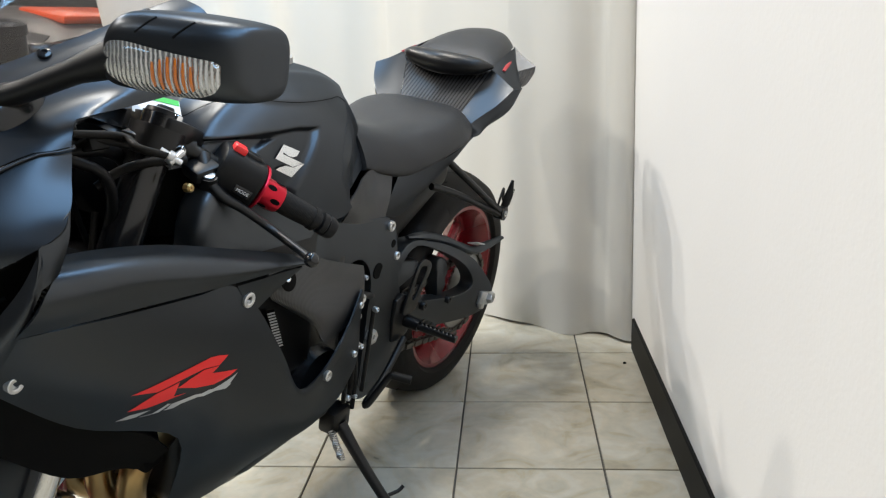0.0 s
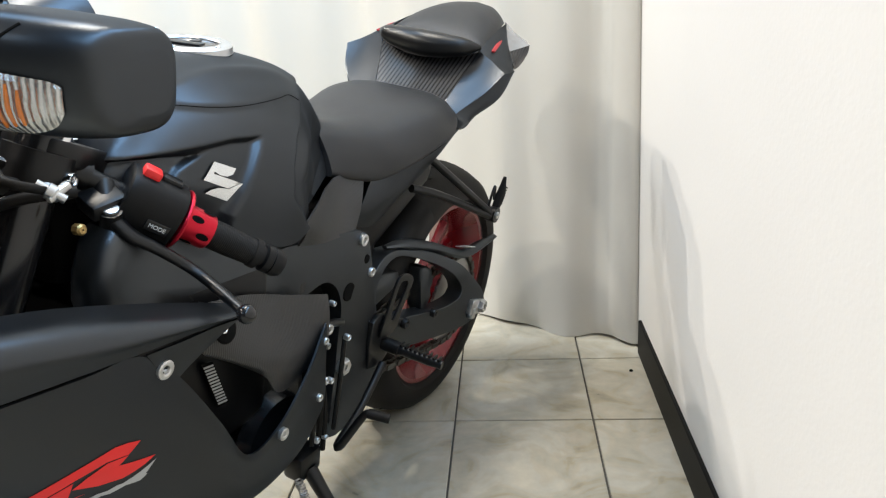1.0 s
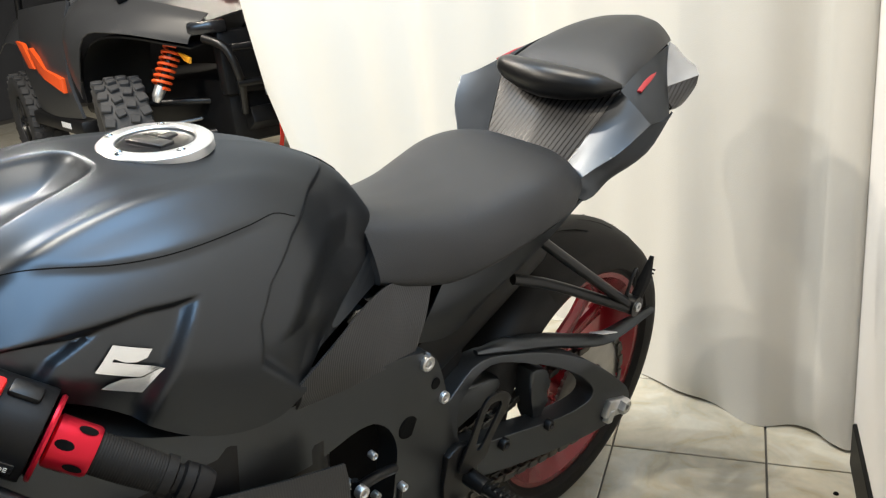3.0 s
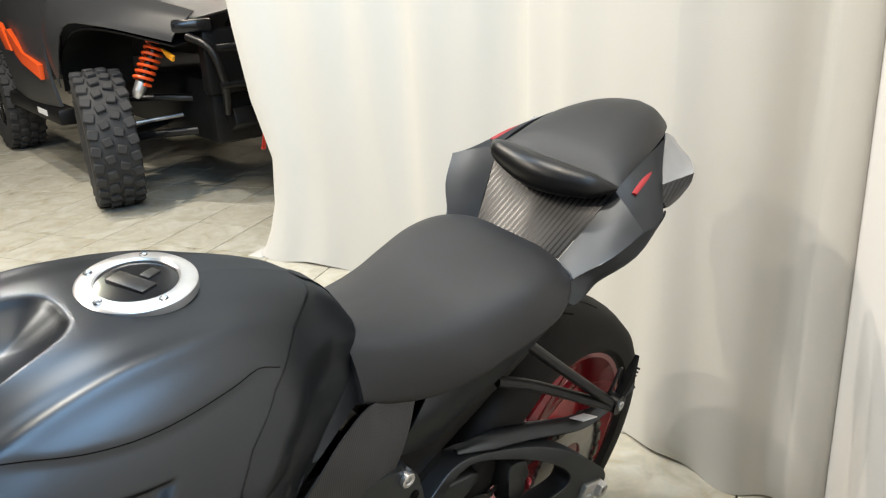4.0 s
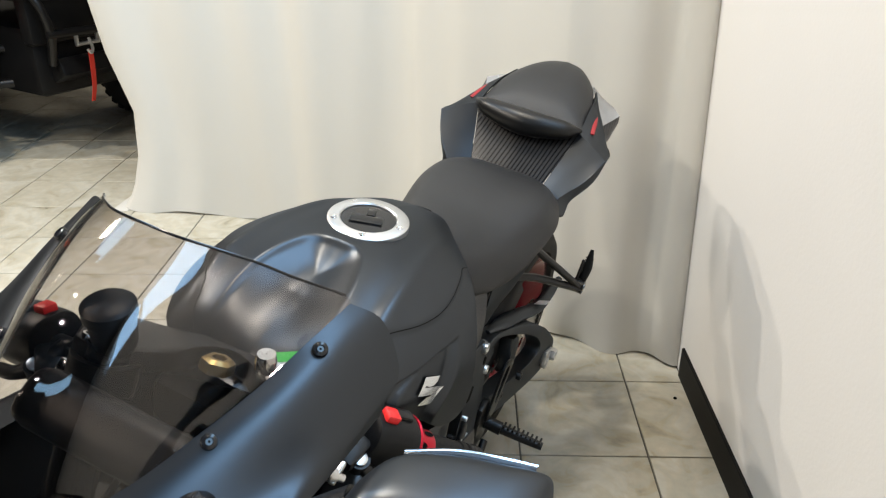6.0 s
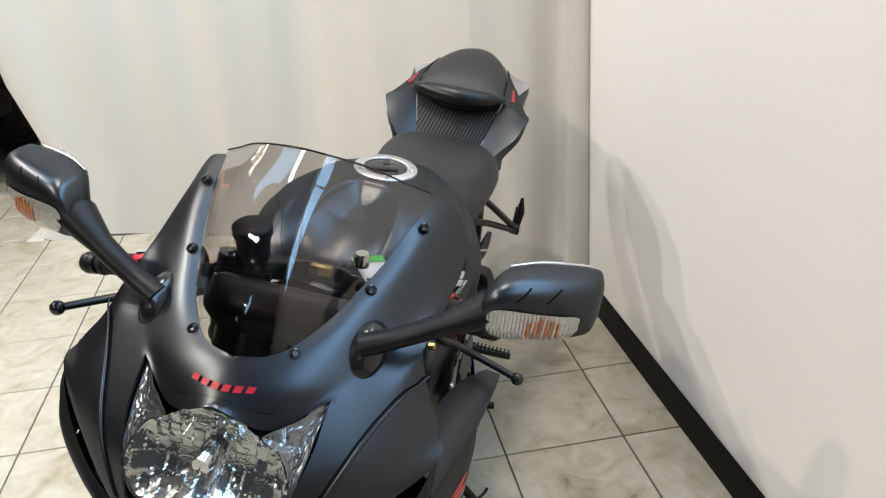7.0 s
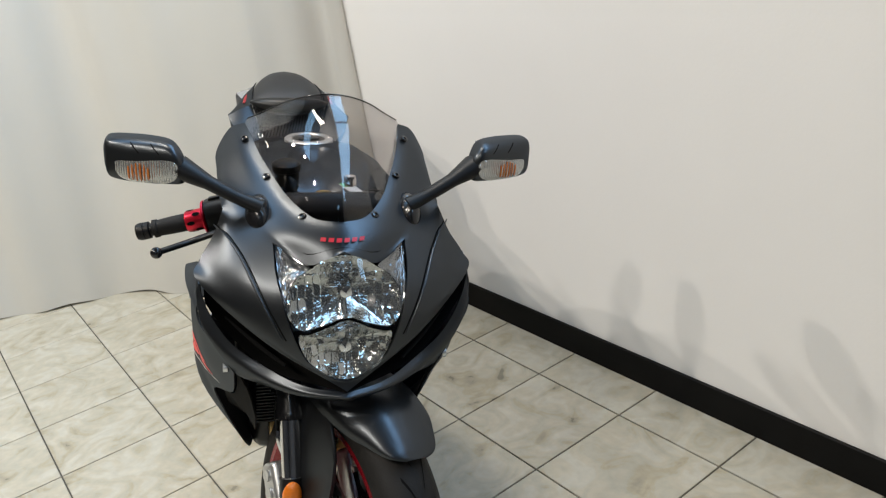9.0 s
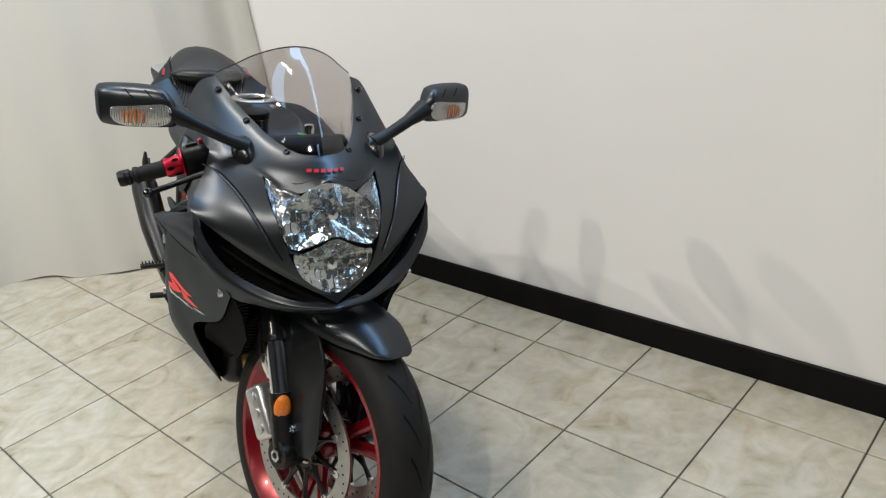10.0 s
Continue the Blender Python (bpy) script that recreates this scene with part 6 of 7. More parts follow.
part("fuel_tank", cap_ends(tank_bm), M_PAINT, bike, "sculpted satin black fuel tank", angle=60)
em = [[(0.915, 0.850), (0.887, 0.8375), (0.8925, 0.8315), (0.901, 0.8305), (0.910, 0.8335), (0.917, 0.8390)],
      [(0.915, 0.850), (0.917, 0.8390), (0.919, 0.8370), (0.933, 0.8320)],
      [(0.933, 0.8320), (0.919, 0.8370), (0.8815, 0.8190), (0.901, 0.8160)],
      [(0.8815, 0.8190), (0.8995, 0.8150), (0.914, 0.8195), (0.925, 0.8185), (0.931, 0.8155), (0.901, 0.800)]]
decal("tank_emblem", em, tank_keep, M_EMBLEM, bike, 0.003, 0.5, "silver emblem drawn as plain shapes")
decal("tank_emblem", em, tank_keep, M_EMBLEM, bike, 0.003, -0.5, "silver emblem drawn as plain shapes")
tree_ = BVHTree.FromBMesh(tank_keep)
for s in (1, -1):
    ln = []
    for p in cr([(x, 0, z) for x, z in SEAM], 4):
        hit, nrm, _, _ = tree_.ray_cast(Vector((p.x, 0.4 * s, p.z - 0.001)), Vector((0, -s, 0)))
        if hit:
            ln.append((hit.x, hit.y, hit.z))
    part("tank_seam", tube(ln, 0.0006, 6, n=1), M_DARK, bike)
tank_keep.free()
CAPC, CAPN = Vector((0.770, 0.0, 0.9415)), Vector((0.03, 0, 1)).normalized()
part("filler_ring", lathe([(0.039, -0.004), (0.039, 0.004), (0.041, 0.0058), (0.054, 0.0054), (0.0570, 0.003), (0.0575, -0.006)], 64, CAPC, CAPN), M_ALU, bike, "brushed silver filler ring")
part("filler_cap", lathe([(0.0005, 0.0035), (0.030, 0.0035), (0.0385, 0.0025), (0.0395, -0.004), (0.0005, -0.004)], 48, CAPC, CAPN), M_GLOSS, bike, "gloss black filler cap with lock flap")
fl_ = box((0, 0, 0), (0.020, 0.046, 0.003), 0.001)
xform(fl_, Matrix.Translation(CAPC + CAPN * 0.0042) @ pose(0.006, 0, 0, 0, 0, 20))
box((CAPC.x - 0.016, CAPC.y - 0.004, CAPC.z + 0.0042), (0.018, 0.012, 0.003), 0.001, Matrix.Rotation(radians(20), 4, "Z"), fl_)
part("lock_flap", fl_, M_METAL_BLACK, bike)
for k in range(5):
    a = radians(72 * k + 20)
    part("cap_bolt", bolt(CAPC + Vector((math.cos(a) * 0.0495, math.sin(a) * 0.0475, 0.0045)), CAPN, 0.0046, 0.002), M_CHROME, bike)

# -- frame --
frame_out = [(1.06, 0.806), (0.955, 0.784), (0.90, 0.752), (0.84, 0.723), (0.785, 0.698), (0.745, 0.688), (0.66, 0.665), (0.53, 0.640), (0.495, 0.622), (0.475, 0.58), (0.455, 0.50), (0.44, 0.42), (0.428, 0.34), (0.46, 0.285), (0.56, 0.25), (0.60, 0.27), (0.590, 0.33), (0.574, 0.40), (0.563, 0.46), (0.561, 0.51), (0.583, 0.555), (0.63, 0.580), (0.72, 0.590), (0.85, 0.63), (0.96, 0.665), (1.08, 0.70)]
for s in (1, -1):
    fb = plate(frame_out, 0.085, 0.137, 0.017, n=4, seg=5)
    for v in fb.verts:
        t = max(0.0, v.co.x - 0.60)
        v.co.y += 0.20 * t - 0.22 * max(0.0, v.co.x - 0.85) + 0.020 * max(0.0, (0.45 - v.co.z) / 0.2)
        v.co.y *= s
    part("frame_spar", fb, M_SPAR, bike, "black aluminium frame spar")
    # near-black discs on the spar's face paint the shade inside two holes
    hl_ = lathe([(0.0005, 0.002), (0.016, 0.002), (0.018, 0.0), (0.0005, 0.0)], 24, (0.54, 0.137 * s, 0.529), (0, s, 0))
    part("hole_shade_disc", hl_, M_DARK, bike)
    h2 = lathe([(0.0005, 0.002), (0.008, 0.002), (0.009, 0.0), (0.0005, 0.0)], 20, (0.49, 0.137 * s, 0.575), (0, s, 0))
    part("hole_shade_disc", h2, M_DARK, bike)
    pv = lathe([(0.006, 0.012), (0.009, 0.014), (0.014, 0.014), (0.0165, 0.009), (0.0165, 0.0), (0.0005, 0.0), (0.0005, 0.006), (0.006, 0.006)], 6, (0.557, 0.142 * s, 0.391), (0, s, 0))
    part("swingarm_pivot", pv, M_ALU, bike, "silver swingarm pivot nut")
    for x, z, r in ((0.509, 0.618, 0.011), (0.474, 0.545, 0.009), (0.645, 0.50, 0.006), (0.60, 0.45, 0.006), (0.622, 0.33, 0.006), (0.47, 0.44, 0.007), (0.452, 0.405, 0.007), (0.445, 0.365, 0.008), (0.47, 0.345, 0.007)):
        part("frame_bolt", bolt((x, 0.138 * s, z), (0, s, 0), r, 0.006), M_ALU, bike)
for x, z0, z1 in ((0.64, 0.28, 0.52), (0.66, 0.29, 0.54), (0.625, 0.26, 0.42)):
    part("frame_hose", tube([(x, 0.16, z0), (x + 0.008, 0.165, (z0 + z1) / 2), (x + 0.01, 0.155, z1)], 0.005, 8), M_RUBBER, bike)

part("link_rod", tube([(0.655, 0.168, 0.520), (0.615, 0.160, 0.508), (0.578, 0.150, 0.490)], 0.007, 10), M_METAL_BLACK, bike)
part("shift_rod", tube([(0.572, 0.156, 0.462), (0.582, 0.158, 0.37), (0.594, 0.160, 0.285)], 0.0045, 8), M_METAL_BLACK, bike)
for x, y, z, r in ((0.657, 0.176, 0.520, 0.009), (0.625, 0.160, 0.548, 0.005), (0.572, 0.160, 0.462, 0.006), (0.645, 0.168, 0.415, 0.007), (0.617, 0.160, 0.398, 0.006), (0.655, 0.165, 0.30, 0.006), (0.63, 0.165, 0.292, 0.005)):
    part("engine_bolt", bolt((x, y, z), (0, 1, 0), r, 0.006), M_ALU, bike)
# added near-black block, stands in for the shade under the tank front
part("gap_filler", box((1.0, 0, 0.77), (0.16, 0.22, 0.10), 0.02), M_DARK, bike, "dark block that fills the shaded gap under the tank")
part("gearbox", box((0.60, 0, 0.41), (0.18, 0.20, 0.30), 0.02, None, None, 2), M_DARK, bike, "black gearbox casing")
part("sprocket_cover", cap_ends(sheet([[(0.70 + 0.0 * k, 0.02, 0.28), (0.66, 0.10 + 0.02 * k, 0.30), (0.64, 0.11 + 0.02 * k, 0.40), (0.645, 0.11 + 0.02 * k, 0.50), (0.70, 0.02, 0.54)] for k in range(2)], 4, 2)), M_METAL_BLACK, bike)

# ribbed cover between the tank and the seat
for s in (1, -1):
    U = [(0.747, 0.188, 0.731), (0.665, 0.150, 0.731), (0.600, 0.118, 0.731), (0.530, 0.094, 0.728), (0.470, 0.104, 0.712)]
    Lw = [(0.742, 0.172, 0.690), (0.660, 0.152, 0.662), (0.605, 0.141, 0.649), (0.560, 0.134, 0.642), (0.522, 0.127, 0.637)]
    Md = [tuple((a + b) / 2 + (0.004 if k == 1 else 0.0) for k, (a, b) in enumerate(zip(p, q))) for p, q in zip(U, Lw)]
    part("frame_cover", thicken(sheet([[(x, y * s, z) for x, y, z in r] for r in (U, Md, Lw)], 5, 4), 0.003), M_RIB, bike, "black cover with fine ribs")

# -- seat --
SEAT = [(0.548, [(0, 0.824), (0.03, 0.820), (0.052, 0.805), (0.066, 0.790), (0.086, 0.755), (0.090, 0.730)]),
        (0.50, [(0, 0.808), (0.040, 0.805), (0.070, 0.794), (0.088, 0.777), (0.104, 0.745), (0.104, 0.716)]),
        (0.44, [(0, 0.797), (0.050, 0.795), (0.086, 0.785), (0.107, 0.766), (0.120, 0.735), (0.117, 0.704)]),
        (0.38, [(0, 0.797), (0.060, 0.795), (0.099, 0.785), (0.122, 0.765), (0.137, 0.738), (0.133, 0.714)]),
        (0.32, [(0, 0.806), (0.070, 0.804), (0.110, 0.795), (0.134, 0.775), (0.148, 0.748), (0.142, 0.730)]),
        (0.27, [(0, 0.814), (0.075, 0.813), (0.117, 0.805), (0.140, 0.786), (0.153, 0.760), (0.147, 0.743)]),
        (0.23, [(0, 0.819), (0.075, 0.818), (0.117, 0.810), (0.139, 0.792), (0.152, 0.769), (0.147, 0.752)]),
        (0.195, [(0, 0.821), (0.070, 0.820), (0.110, 0.811), (0.129, 0.797), (0.142, 0.779), (0.138, 0.763)]),
        (0.168, [(0, 0.817), (0.060, 0.816), (0.097, 0.807), (0.113, 0.796), (0.127, 0.784), (0.122, 0.770)]),
        (0.150, [(0, 0.804), (0.050, 0.803), (0.083, 0.797), (0.097, 0.789), (0.107, 0.782), (0.102, 0.772)])]
SEAT = [(x, pr + [(pr[-1][0] * 0.6, pr[-1][1] - 0.003), (0, pr[-1][1] - 0.003)]) for x, pr in SEAT]
part("rider_seat", cap_ends(loft_x(SEAT, 6, 6)), M_SEAT, bike, "black vinyl rider seat", angle=60)


# -- tail --
def carbon_material():
    m = mat("carbon_weave", (0.018, 0.018, 0.02), 0.30)
    nt = m.node_tree
    p = nt.nodes["Principled BSDF"]
    co, mp, w = nt.nodes.new("ShaderNodeTexCoord"), nt.nodes.new("ShaderNodeMapping"), nt.nodes.new("ShaderNodeTexWave")
    mp.inputs["Rotation"].default_value = (radians(40), 0.0, radians(62))
    w.inputs["Scale"].default_value, w.inputs["Distortion"].default_value = 52.0, 0.0
    rp = nt.nodes.new("ShaderNodeValToRGB")
    rp.color_ramp.elements[0].position, rp.color_ramp.elements[0].color = 0.35, (0.005, 0.005, 0.006, 1)
    rp.color_ramp.elements[1].position, rp.color_ramp.elements[1].color = 0.65, (0.022, 0.022, 0.024, 1)
    r2 = nt.nodes.new("ShaderNodeMapRange")
    r2.inputs["To Min"].default_value, r2.inputs["To Max"].default_value = 0.27, 0.40
    nt.links.new(co.outputs["Object"], mp.inputs[0])
    nt.links.new(mp.outputs[0], w.inputs["Vector"])
    nt.links.new(w.outputs["Fac"], rp.inputs[0])
    nt.links.new(rp.outputs[0], p.inputs["Base Color"])
    nt.links.new(w.outputs["Fac"], r2.inputs["Value"])
    nt.links.new(r2.outputs[0], p.inputs["Roughness"])
    return m


M_CARBON = carbon_material()
tail = new("tail_cowl")
tail.parent = bike
tail["label"] = "satin black single-seat tail cowl with carbon-look panel"
F = [[(0.150, 0, 0.797), (0.147, 0.05, 0.797), (0.144, 0.083, 0.795)], [(0.112, 0, 0.848), (0.108, 0.06, 0.848), (0.104, 0.100, 0.850)], [(0.068, 0, 0.897), (0.068, 0.07, 0.896), (0.070, 0.116, 0.902)]]
part("carbon_panel", sheet(F, 5, 5, False, True), M_CARBON, tail, "ribbed carbon-look panel")
for s in (1, -1):
    B = [[(0.1445, 0.084, 0.795), (0.156, 0.104, 0.791), (0.168, 0.126, 0.786)], [(0.1045, 0.101, 0.850), (0.120, 0.133, 0.841), (0.134, 0.165, 0.831)], [(0.070, 0.117, 0.902), (0.085, 0.154, 0.888), (0.097, 0.188, 0.872)]]
    part("tail_side_panel", thicken(sheet([[(x, y * s, z) for x, y, z in r] for r in B], 4, 4), 0.003), M_PAINT, tail)
    S = [[(0.205, 0.141, 0.770), (0.168, 0.126, 0.786), (0.134, 0.165, 0.831), (0.097, 0.188, 0.872)], [(0.186, 0.149, 0.761), (0.150, 0.143, 0.778), (0.103, 0.175, 0.820), (0.055, 0.187, 0.869)], [(0.135, 0.140, 0.767), (0.11, 0.145, 0.782), (0.06, 0.170, 0.816), (0.010, 0.174, 0.866)], [(0.075, 0.122, 0.780), (0.06, 0.130, 0.789), (0.018, 0.152, 0.822), (-0.022, 0.161, 0.862)]]
    part("tail_flank", thicken(sheet([[(x, y * s, z) for x, y, z in r] for r in S], 4, 4), 0.003), M_PAINT, tail)
    Tp = [[(0.070, 0.117, 0.902), (0.085, 0.154, 0.888), (0.097, 0.188, 0.872)], [(0.02, 0.114, 0.924), (0.036, 0.150, 0.902), (0.055, 0.187, 0.869)], [(-0.04, 0.108, 0.939), (-0.015, 0.140, 0.914), (0.010, 0.174, 0.866)], [(-0.10, 0.098, 0.947), (-0.06, 0.122, 0.920), (-0.031, 0.143, 0.898)]]
    part("tail_shoulder", thicken(sheet([[(x, y * s, z) for x, y, z in r] for r in Tp], 4, 5), 0.003), M_PAINT, tail)
    cv = [[(0.05, 0.135, 0.808), (0.10, 0.146, 0.797), (0.16, 0.142, 0.776), (0.25, 0.148, 0.744), (0.36, 0.135, 0.718), (0.42, 0.122, 0.708), (0.457, 0.113, 0.706)],
          [(0.04, 0.122, 0.79), (0.10, 0.128, 0.765), (0.17, 0.13, 0.745), (0.26, 0.132, 0.705), (0.36, 0.128, 0.67), (0.43, 0.121, 0.664), (0.484, 0.116, 0.672)],
          [(0.03, 0.10, 0.79), (0.10, 0.105, 0.755), (0.18, 0.108, 0.725), (0.27, 0.11, 0.685), (0.35, 0.11, 0.645), (0.43, 0.110, 0.615), (0.508, 0.112, 0.634)]]
    part("side_cover", thicken(sheet([[(x, y * s, z) for x, y, z in r] for r in cv], 4, 4), 0.003), M_PAINT, tail)
    rb = tube([(0.056, 0.1415, 0.9035), (0.018, 0.1335, 0.9145), (-0.030, 0.1225, 0.9250)], [0.004, 0.0055, 0.004], 8, flat=0.4)
    for v in rb.verts:
        v.co.y *= s
    part("tail_mark", rb, M_DEEPRED, tail, "small red mark on the tail")
    lens = [[(-0.135, 0.082, 0.946), (-0.078, 0.112, 0.923), (-0.031, 0.143, 0.898)], [(-0.16, 0.085, 0.934), (-0.115, 0.124, 0.921), (-0.06, 0.153, 0.904)], [(-0.175, 0.090, 0.918), (-0.135, 0.135, 0.915), (-0.092, 0.164, 0.911)]]
    part("tail_light", thicken(sheet([[(x, y * s, z) for x, y, z in r] for r in lens], 4, 4), 0.003), M_TAILLENS, tail, "milky clear tail light lens")
    spike = [[(-0.031, 0.143, 0.897), (-0.06, 0.153, 0.903), (-0.092, 0.164, 0.910)], [(-0.014, 0.157, 0.880), (-0.045, 0.163, 0.884), (-0.082, 0.165, 0.890)], [(-0.022, 0.160, 0.865), (-0.040, 0.158, 0.862), (-0.062, 0.150, 0.858)], [(-0.03, 0.12, 0.845), (-0.08, 0.12, 0.85), (-0.13, 0.09, 0.86)]]
    part("tail_spike", thicken(sheet([[(x, y * s, z) for x, y, z in r] for r in spike], 4, 4), 0.003), M_CARBON, tail, "ribbed black spike under the tail light")
    part("tail_under", sheet([[(0.05 - 0.03 * k, y * s, z) for y, z in ((0.115 - 0.006 * k, 0.79 + 0.013 * k), (0.05, 0.785 + 0.014 * k), (0, 0.785 + 0.014 * k))] for k in range(8)], 3, 2), M_PLASTIC, tail)
PADS = [(0.068, [(0, 0.903), (0.06, 0.902), (0.100, 0.903), (0.116, 0.905)]),
        (0.03, [(0, 0.938), (0.06, 0.936), (0.098, 0.926), (0.115, 0.914)]),
        (-0.04, [(0, 0.966), (0.055, 0.963), (0.090, 0.950), (0.106, 0.936)]),
        (-0.11, [(0, 0.979), (0.045, 0.974), (0.072, 0.961), (0.088, 0.944)]),
        (-0.17, [(0, 0.975), (0.032, 0.969), (0.052, 0.955), (0.064, 0.940)]),
        (-0.205, [(0, 0.955), (0.022, 0.952), (0.040, 0.944), (0.048, 0.934)])]
part("tail_pad", thicken(loft_x(PADS, 4, 5), 0.004), M_SEAT, tail, "black vinyl tail pad")
bol = tube([(0.074, -0.121, 0.910), (0.092, -0.09, 0.907), (0.104, -0.04, 0.904), (0.108, 0, 0.903), (0.104, 0.04, 0.904), (0.092, 0.09, 0.907), (0.074, 0.121, 0.910)], [0.004, 0.019, 0.026, 0.028, 0.026, 0.019, 0.004], 20)
part("bolster", bol, mat("smooth_vinyl", (0.0055, 0.0055, 0.006), 0.34, 0, 15, 0.2, 0.12, 500, spec=0.4), tail, "smooth black padded bolster")
part("rear_end", cap_ends(sheet([[(-0.17, -0.085, 0.905), (-0.19, -0.05, 0.93), (-0.205, 0, 0.945), (-0.19, 0.05, 0.93), (-0.17, 0.085, 0.905)], [(-0.15, -0.075, 0.87), (-0.17, -0.04, 0.87), (-0.18, 0, 0.87), (-0.17, 0.04, 0.87), (-0.15, 0.075, 0.87)]], 4, 3)), M_PLASTIC, tail)

# -- rear frame, pegs, swingarm --
for s in (1, -1):
    br = tube([(0.262, 0.120 * s, 0.715), (0.20, 0.165 * s, 0.655), (0.125, 0.212 * s, 0.585)], 0.0105, 10, flat=0.8)
    tube([(0.30, 0.112 * s, 0.655), (0.24, 0.145 * s, 0.635), (0.125, 0.212 * s, 0.578)], 0.0105, 10, br, flat=0.8)
    lathe([(0.001, -0.014), (0.016, -0.014), (0.017, 0.010), (0.001, 0.010)], 16, (0.111, 0.214 * s, 0.578), (0, s, 0), br)
    part("peg_bracket", br, M_METAL_BLACK, bike, "black passenger peg bracket")
    part("peg_pin", bolt((0.111, 0.224 * s, 0.578), (0, s, 0), 0.008, 0.003), M_ALU, bike)
    pg = tube([(0.104, 0.214 * s, 0.585), (0.088, 0.217 * s, 0.618), (0.069, 0.214 * s, 0.652)], [0.010, 0.0115, 0.004], 8, flat=0.7)
    for k in range(7):
        f = 0.25 + 0.09 * k
        p = Vector((0.104, 0.214 * s, 0.585)).lerp(Vector((0.071, 0.214 * s, 0.645)), f)
        box(p + Vector((-0.009, 0, -0.003)), (0.004, 0.018, 0.003), 0, Matrix.Rotation(radians(-30), 4, "Y"), pg)
    part("passenger_peg", pg, M_RUBBER, bike, "folded-up passenger foot peg")
    part("peg_loop", tube([(0.118, 0.205 * s, 0.595), (0.108, 0.206 * s, 0.625), (0.098, 0.206 * s, 0.635), (0.098, 0.207 * s, 0.605)], 0.003, 8), M_METAL_BLACK, bike)
sa = new("swingarm")
sa.parent = bike
sa["label"] = "black cast braced swingarm"
ARM = [(0.475, 0.495), (0.436, 0.512), (0.365, 0.540), (0.278, 0.521), (0.200, 0.491), (0.136, 0.456), (0.085, 0.416), (0.035, 0.371), (0.001, 0.336), (-0.008, 0.306), (0.033, 0.284), (0.096, 0.281), (0.200, 0.297), (0.333, 0.326), (0.438, 0.364), (0.475, 0.42)]
WINDOW = [(0.412, 0.500), (0.348, 0.527), (0.264, 0.498), (0.192, 0.460), (0.142, 0.422), (0.112, 0.385), (0.124, 0.364), (0.185, 0.364), (0.285, 0.384), (0.380, 0.407), (0.428, 0.430), (0.432, 0.471)]


def arm_face(x, z):
    """How far the swingarm's outer face stands from the middle: flared to the axle, drawn in at the top."""
    return min(0.178, max(0.138, 0.15 + 0.11 * (0.28 - x))) - 0.25 * max(0.0, z - 0.44)


for s in (1, -1):
    mm_ = plate_hole(ARM, WINDOW, -0.038, 0.0, 0.010)
    for v in mm_.verts:
        v.co.y = (v.co.y + arm_face(v.co.x, v.co.z)) * s
    part("arm", mm_, M_SPAR, sa)
    cross = plate([(0.252, 0.474), (0.207, 0.456), (0.200, 0.420), (0.208, 0.392), (0.214, 0.362), (0.236, 0.362), (0.244, 0.392), (0.252, 0.425)], 0.100, 0.134, 0.007, n=3)
    for v in cross.verts:
        v.co.y *= s
    part("cross_brace", cross, M_SPAR, sa)
    part("cross_bolt", bolt((0.228, 0.157 * s, 0.368), (0, s, 0), 0.010, 0.008), M_METAL_BLACK, sa)
    part("guide_bolt", bolt((0.335, 0.146 * s, 0.384), (0, s, 0), 0.011, 0.008), M_METAL_BLACK, sa)
    ledge = plate([(0.47, 0.500), (0.33, 0.488), (0.30, 0.462), (0.33, 0.446), (0.47, 0.430)], 0.070, 0.108, 0.008, n=2)
    for v in ledge.verts:
        v.co.y *= s
    part("inner_brace", ledge, M_SPAR, sa)
    adjb = box((0.046, 0.178 * s, 0.318), (0.062, 0.014, 0.036), 0.004, Matrix.Rotation(radians(-18), 4, "Y"))
    box((0.064, 0.181 * s, 0.308), (0.018, 0.014, 0.026), 0.003, Matrix.Rotation(radians(-18), 4, "Y"), adjb)
    part("chain_adjuster", adjb, M_ALU, sa, "silver chain adjuster block")
    part("axle_nut", lathe([(0.006, 0.0), (0.006, 0.012), (0.014, 0.013), (0.0165, 0.008), (0.0165, 0.0)], 6, (0.027, 0.184 * s, 0.316), (0, s, 0)), M_ALU, sa)
    hug = tube([(0.360, 0.098 * s, 0.545), (0.298, 0.108 * s, 0.535), (0.193, 0.112 * s, 0.498), (0.096, 0.116 * s, 0.456), (0.017, 0.120 * s, 0.429), (-0.067, 0.122 * s, 0.424), (-0.160, 0.122 * s, 0.420)], [0.006, 0.018, 0.020, 0.019, 0.017, 0.014, 0.008], 12, flat=0.6)
    part("hugger_arm", hug, M_SPAR, sa)
part("sticker", box((0.040, 0.132, 0.456), (0.055, 0.028, 0.002), 0.0005, Matrix.Rotation(radians(-20), 4, "Y") @ Matrix.Rotation(radians(18), 4, "X")), M_WHITE, sa, "white paper sticker")
hg = []
for a in (-4, 14, 32, 48, 60):
    d = Vector((math.cos(radians(a)), 0, math.sin(radians(a))))
    c0 = Vector((0.02, 0, 0.308))
    hg.append([c0 + d * 0.338, c0 + d * 0.335 + Vector((0, 0.05, 0)), c0 + d * 0.315 + Vector((0, 0.092, 0)), c0 + d * 0.27 + Vector((0, 0.104, 0))])
part("rear_hugger", thicken(sheet(hg, 4, 4, False, True), 0.003), M_PLASTIC, sa, "black rear hugger fender")
tr_ = box((0.33, 0, 0.62), (0.34, 0.19, 0.10), 0.03, Matrix.Rotation(radians(24), 4, "Y"), None, 2)
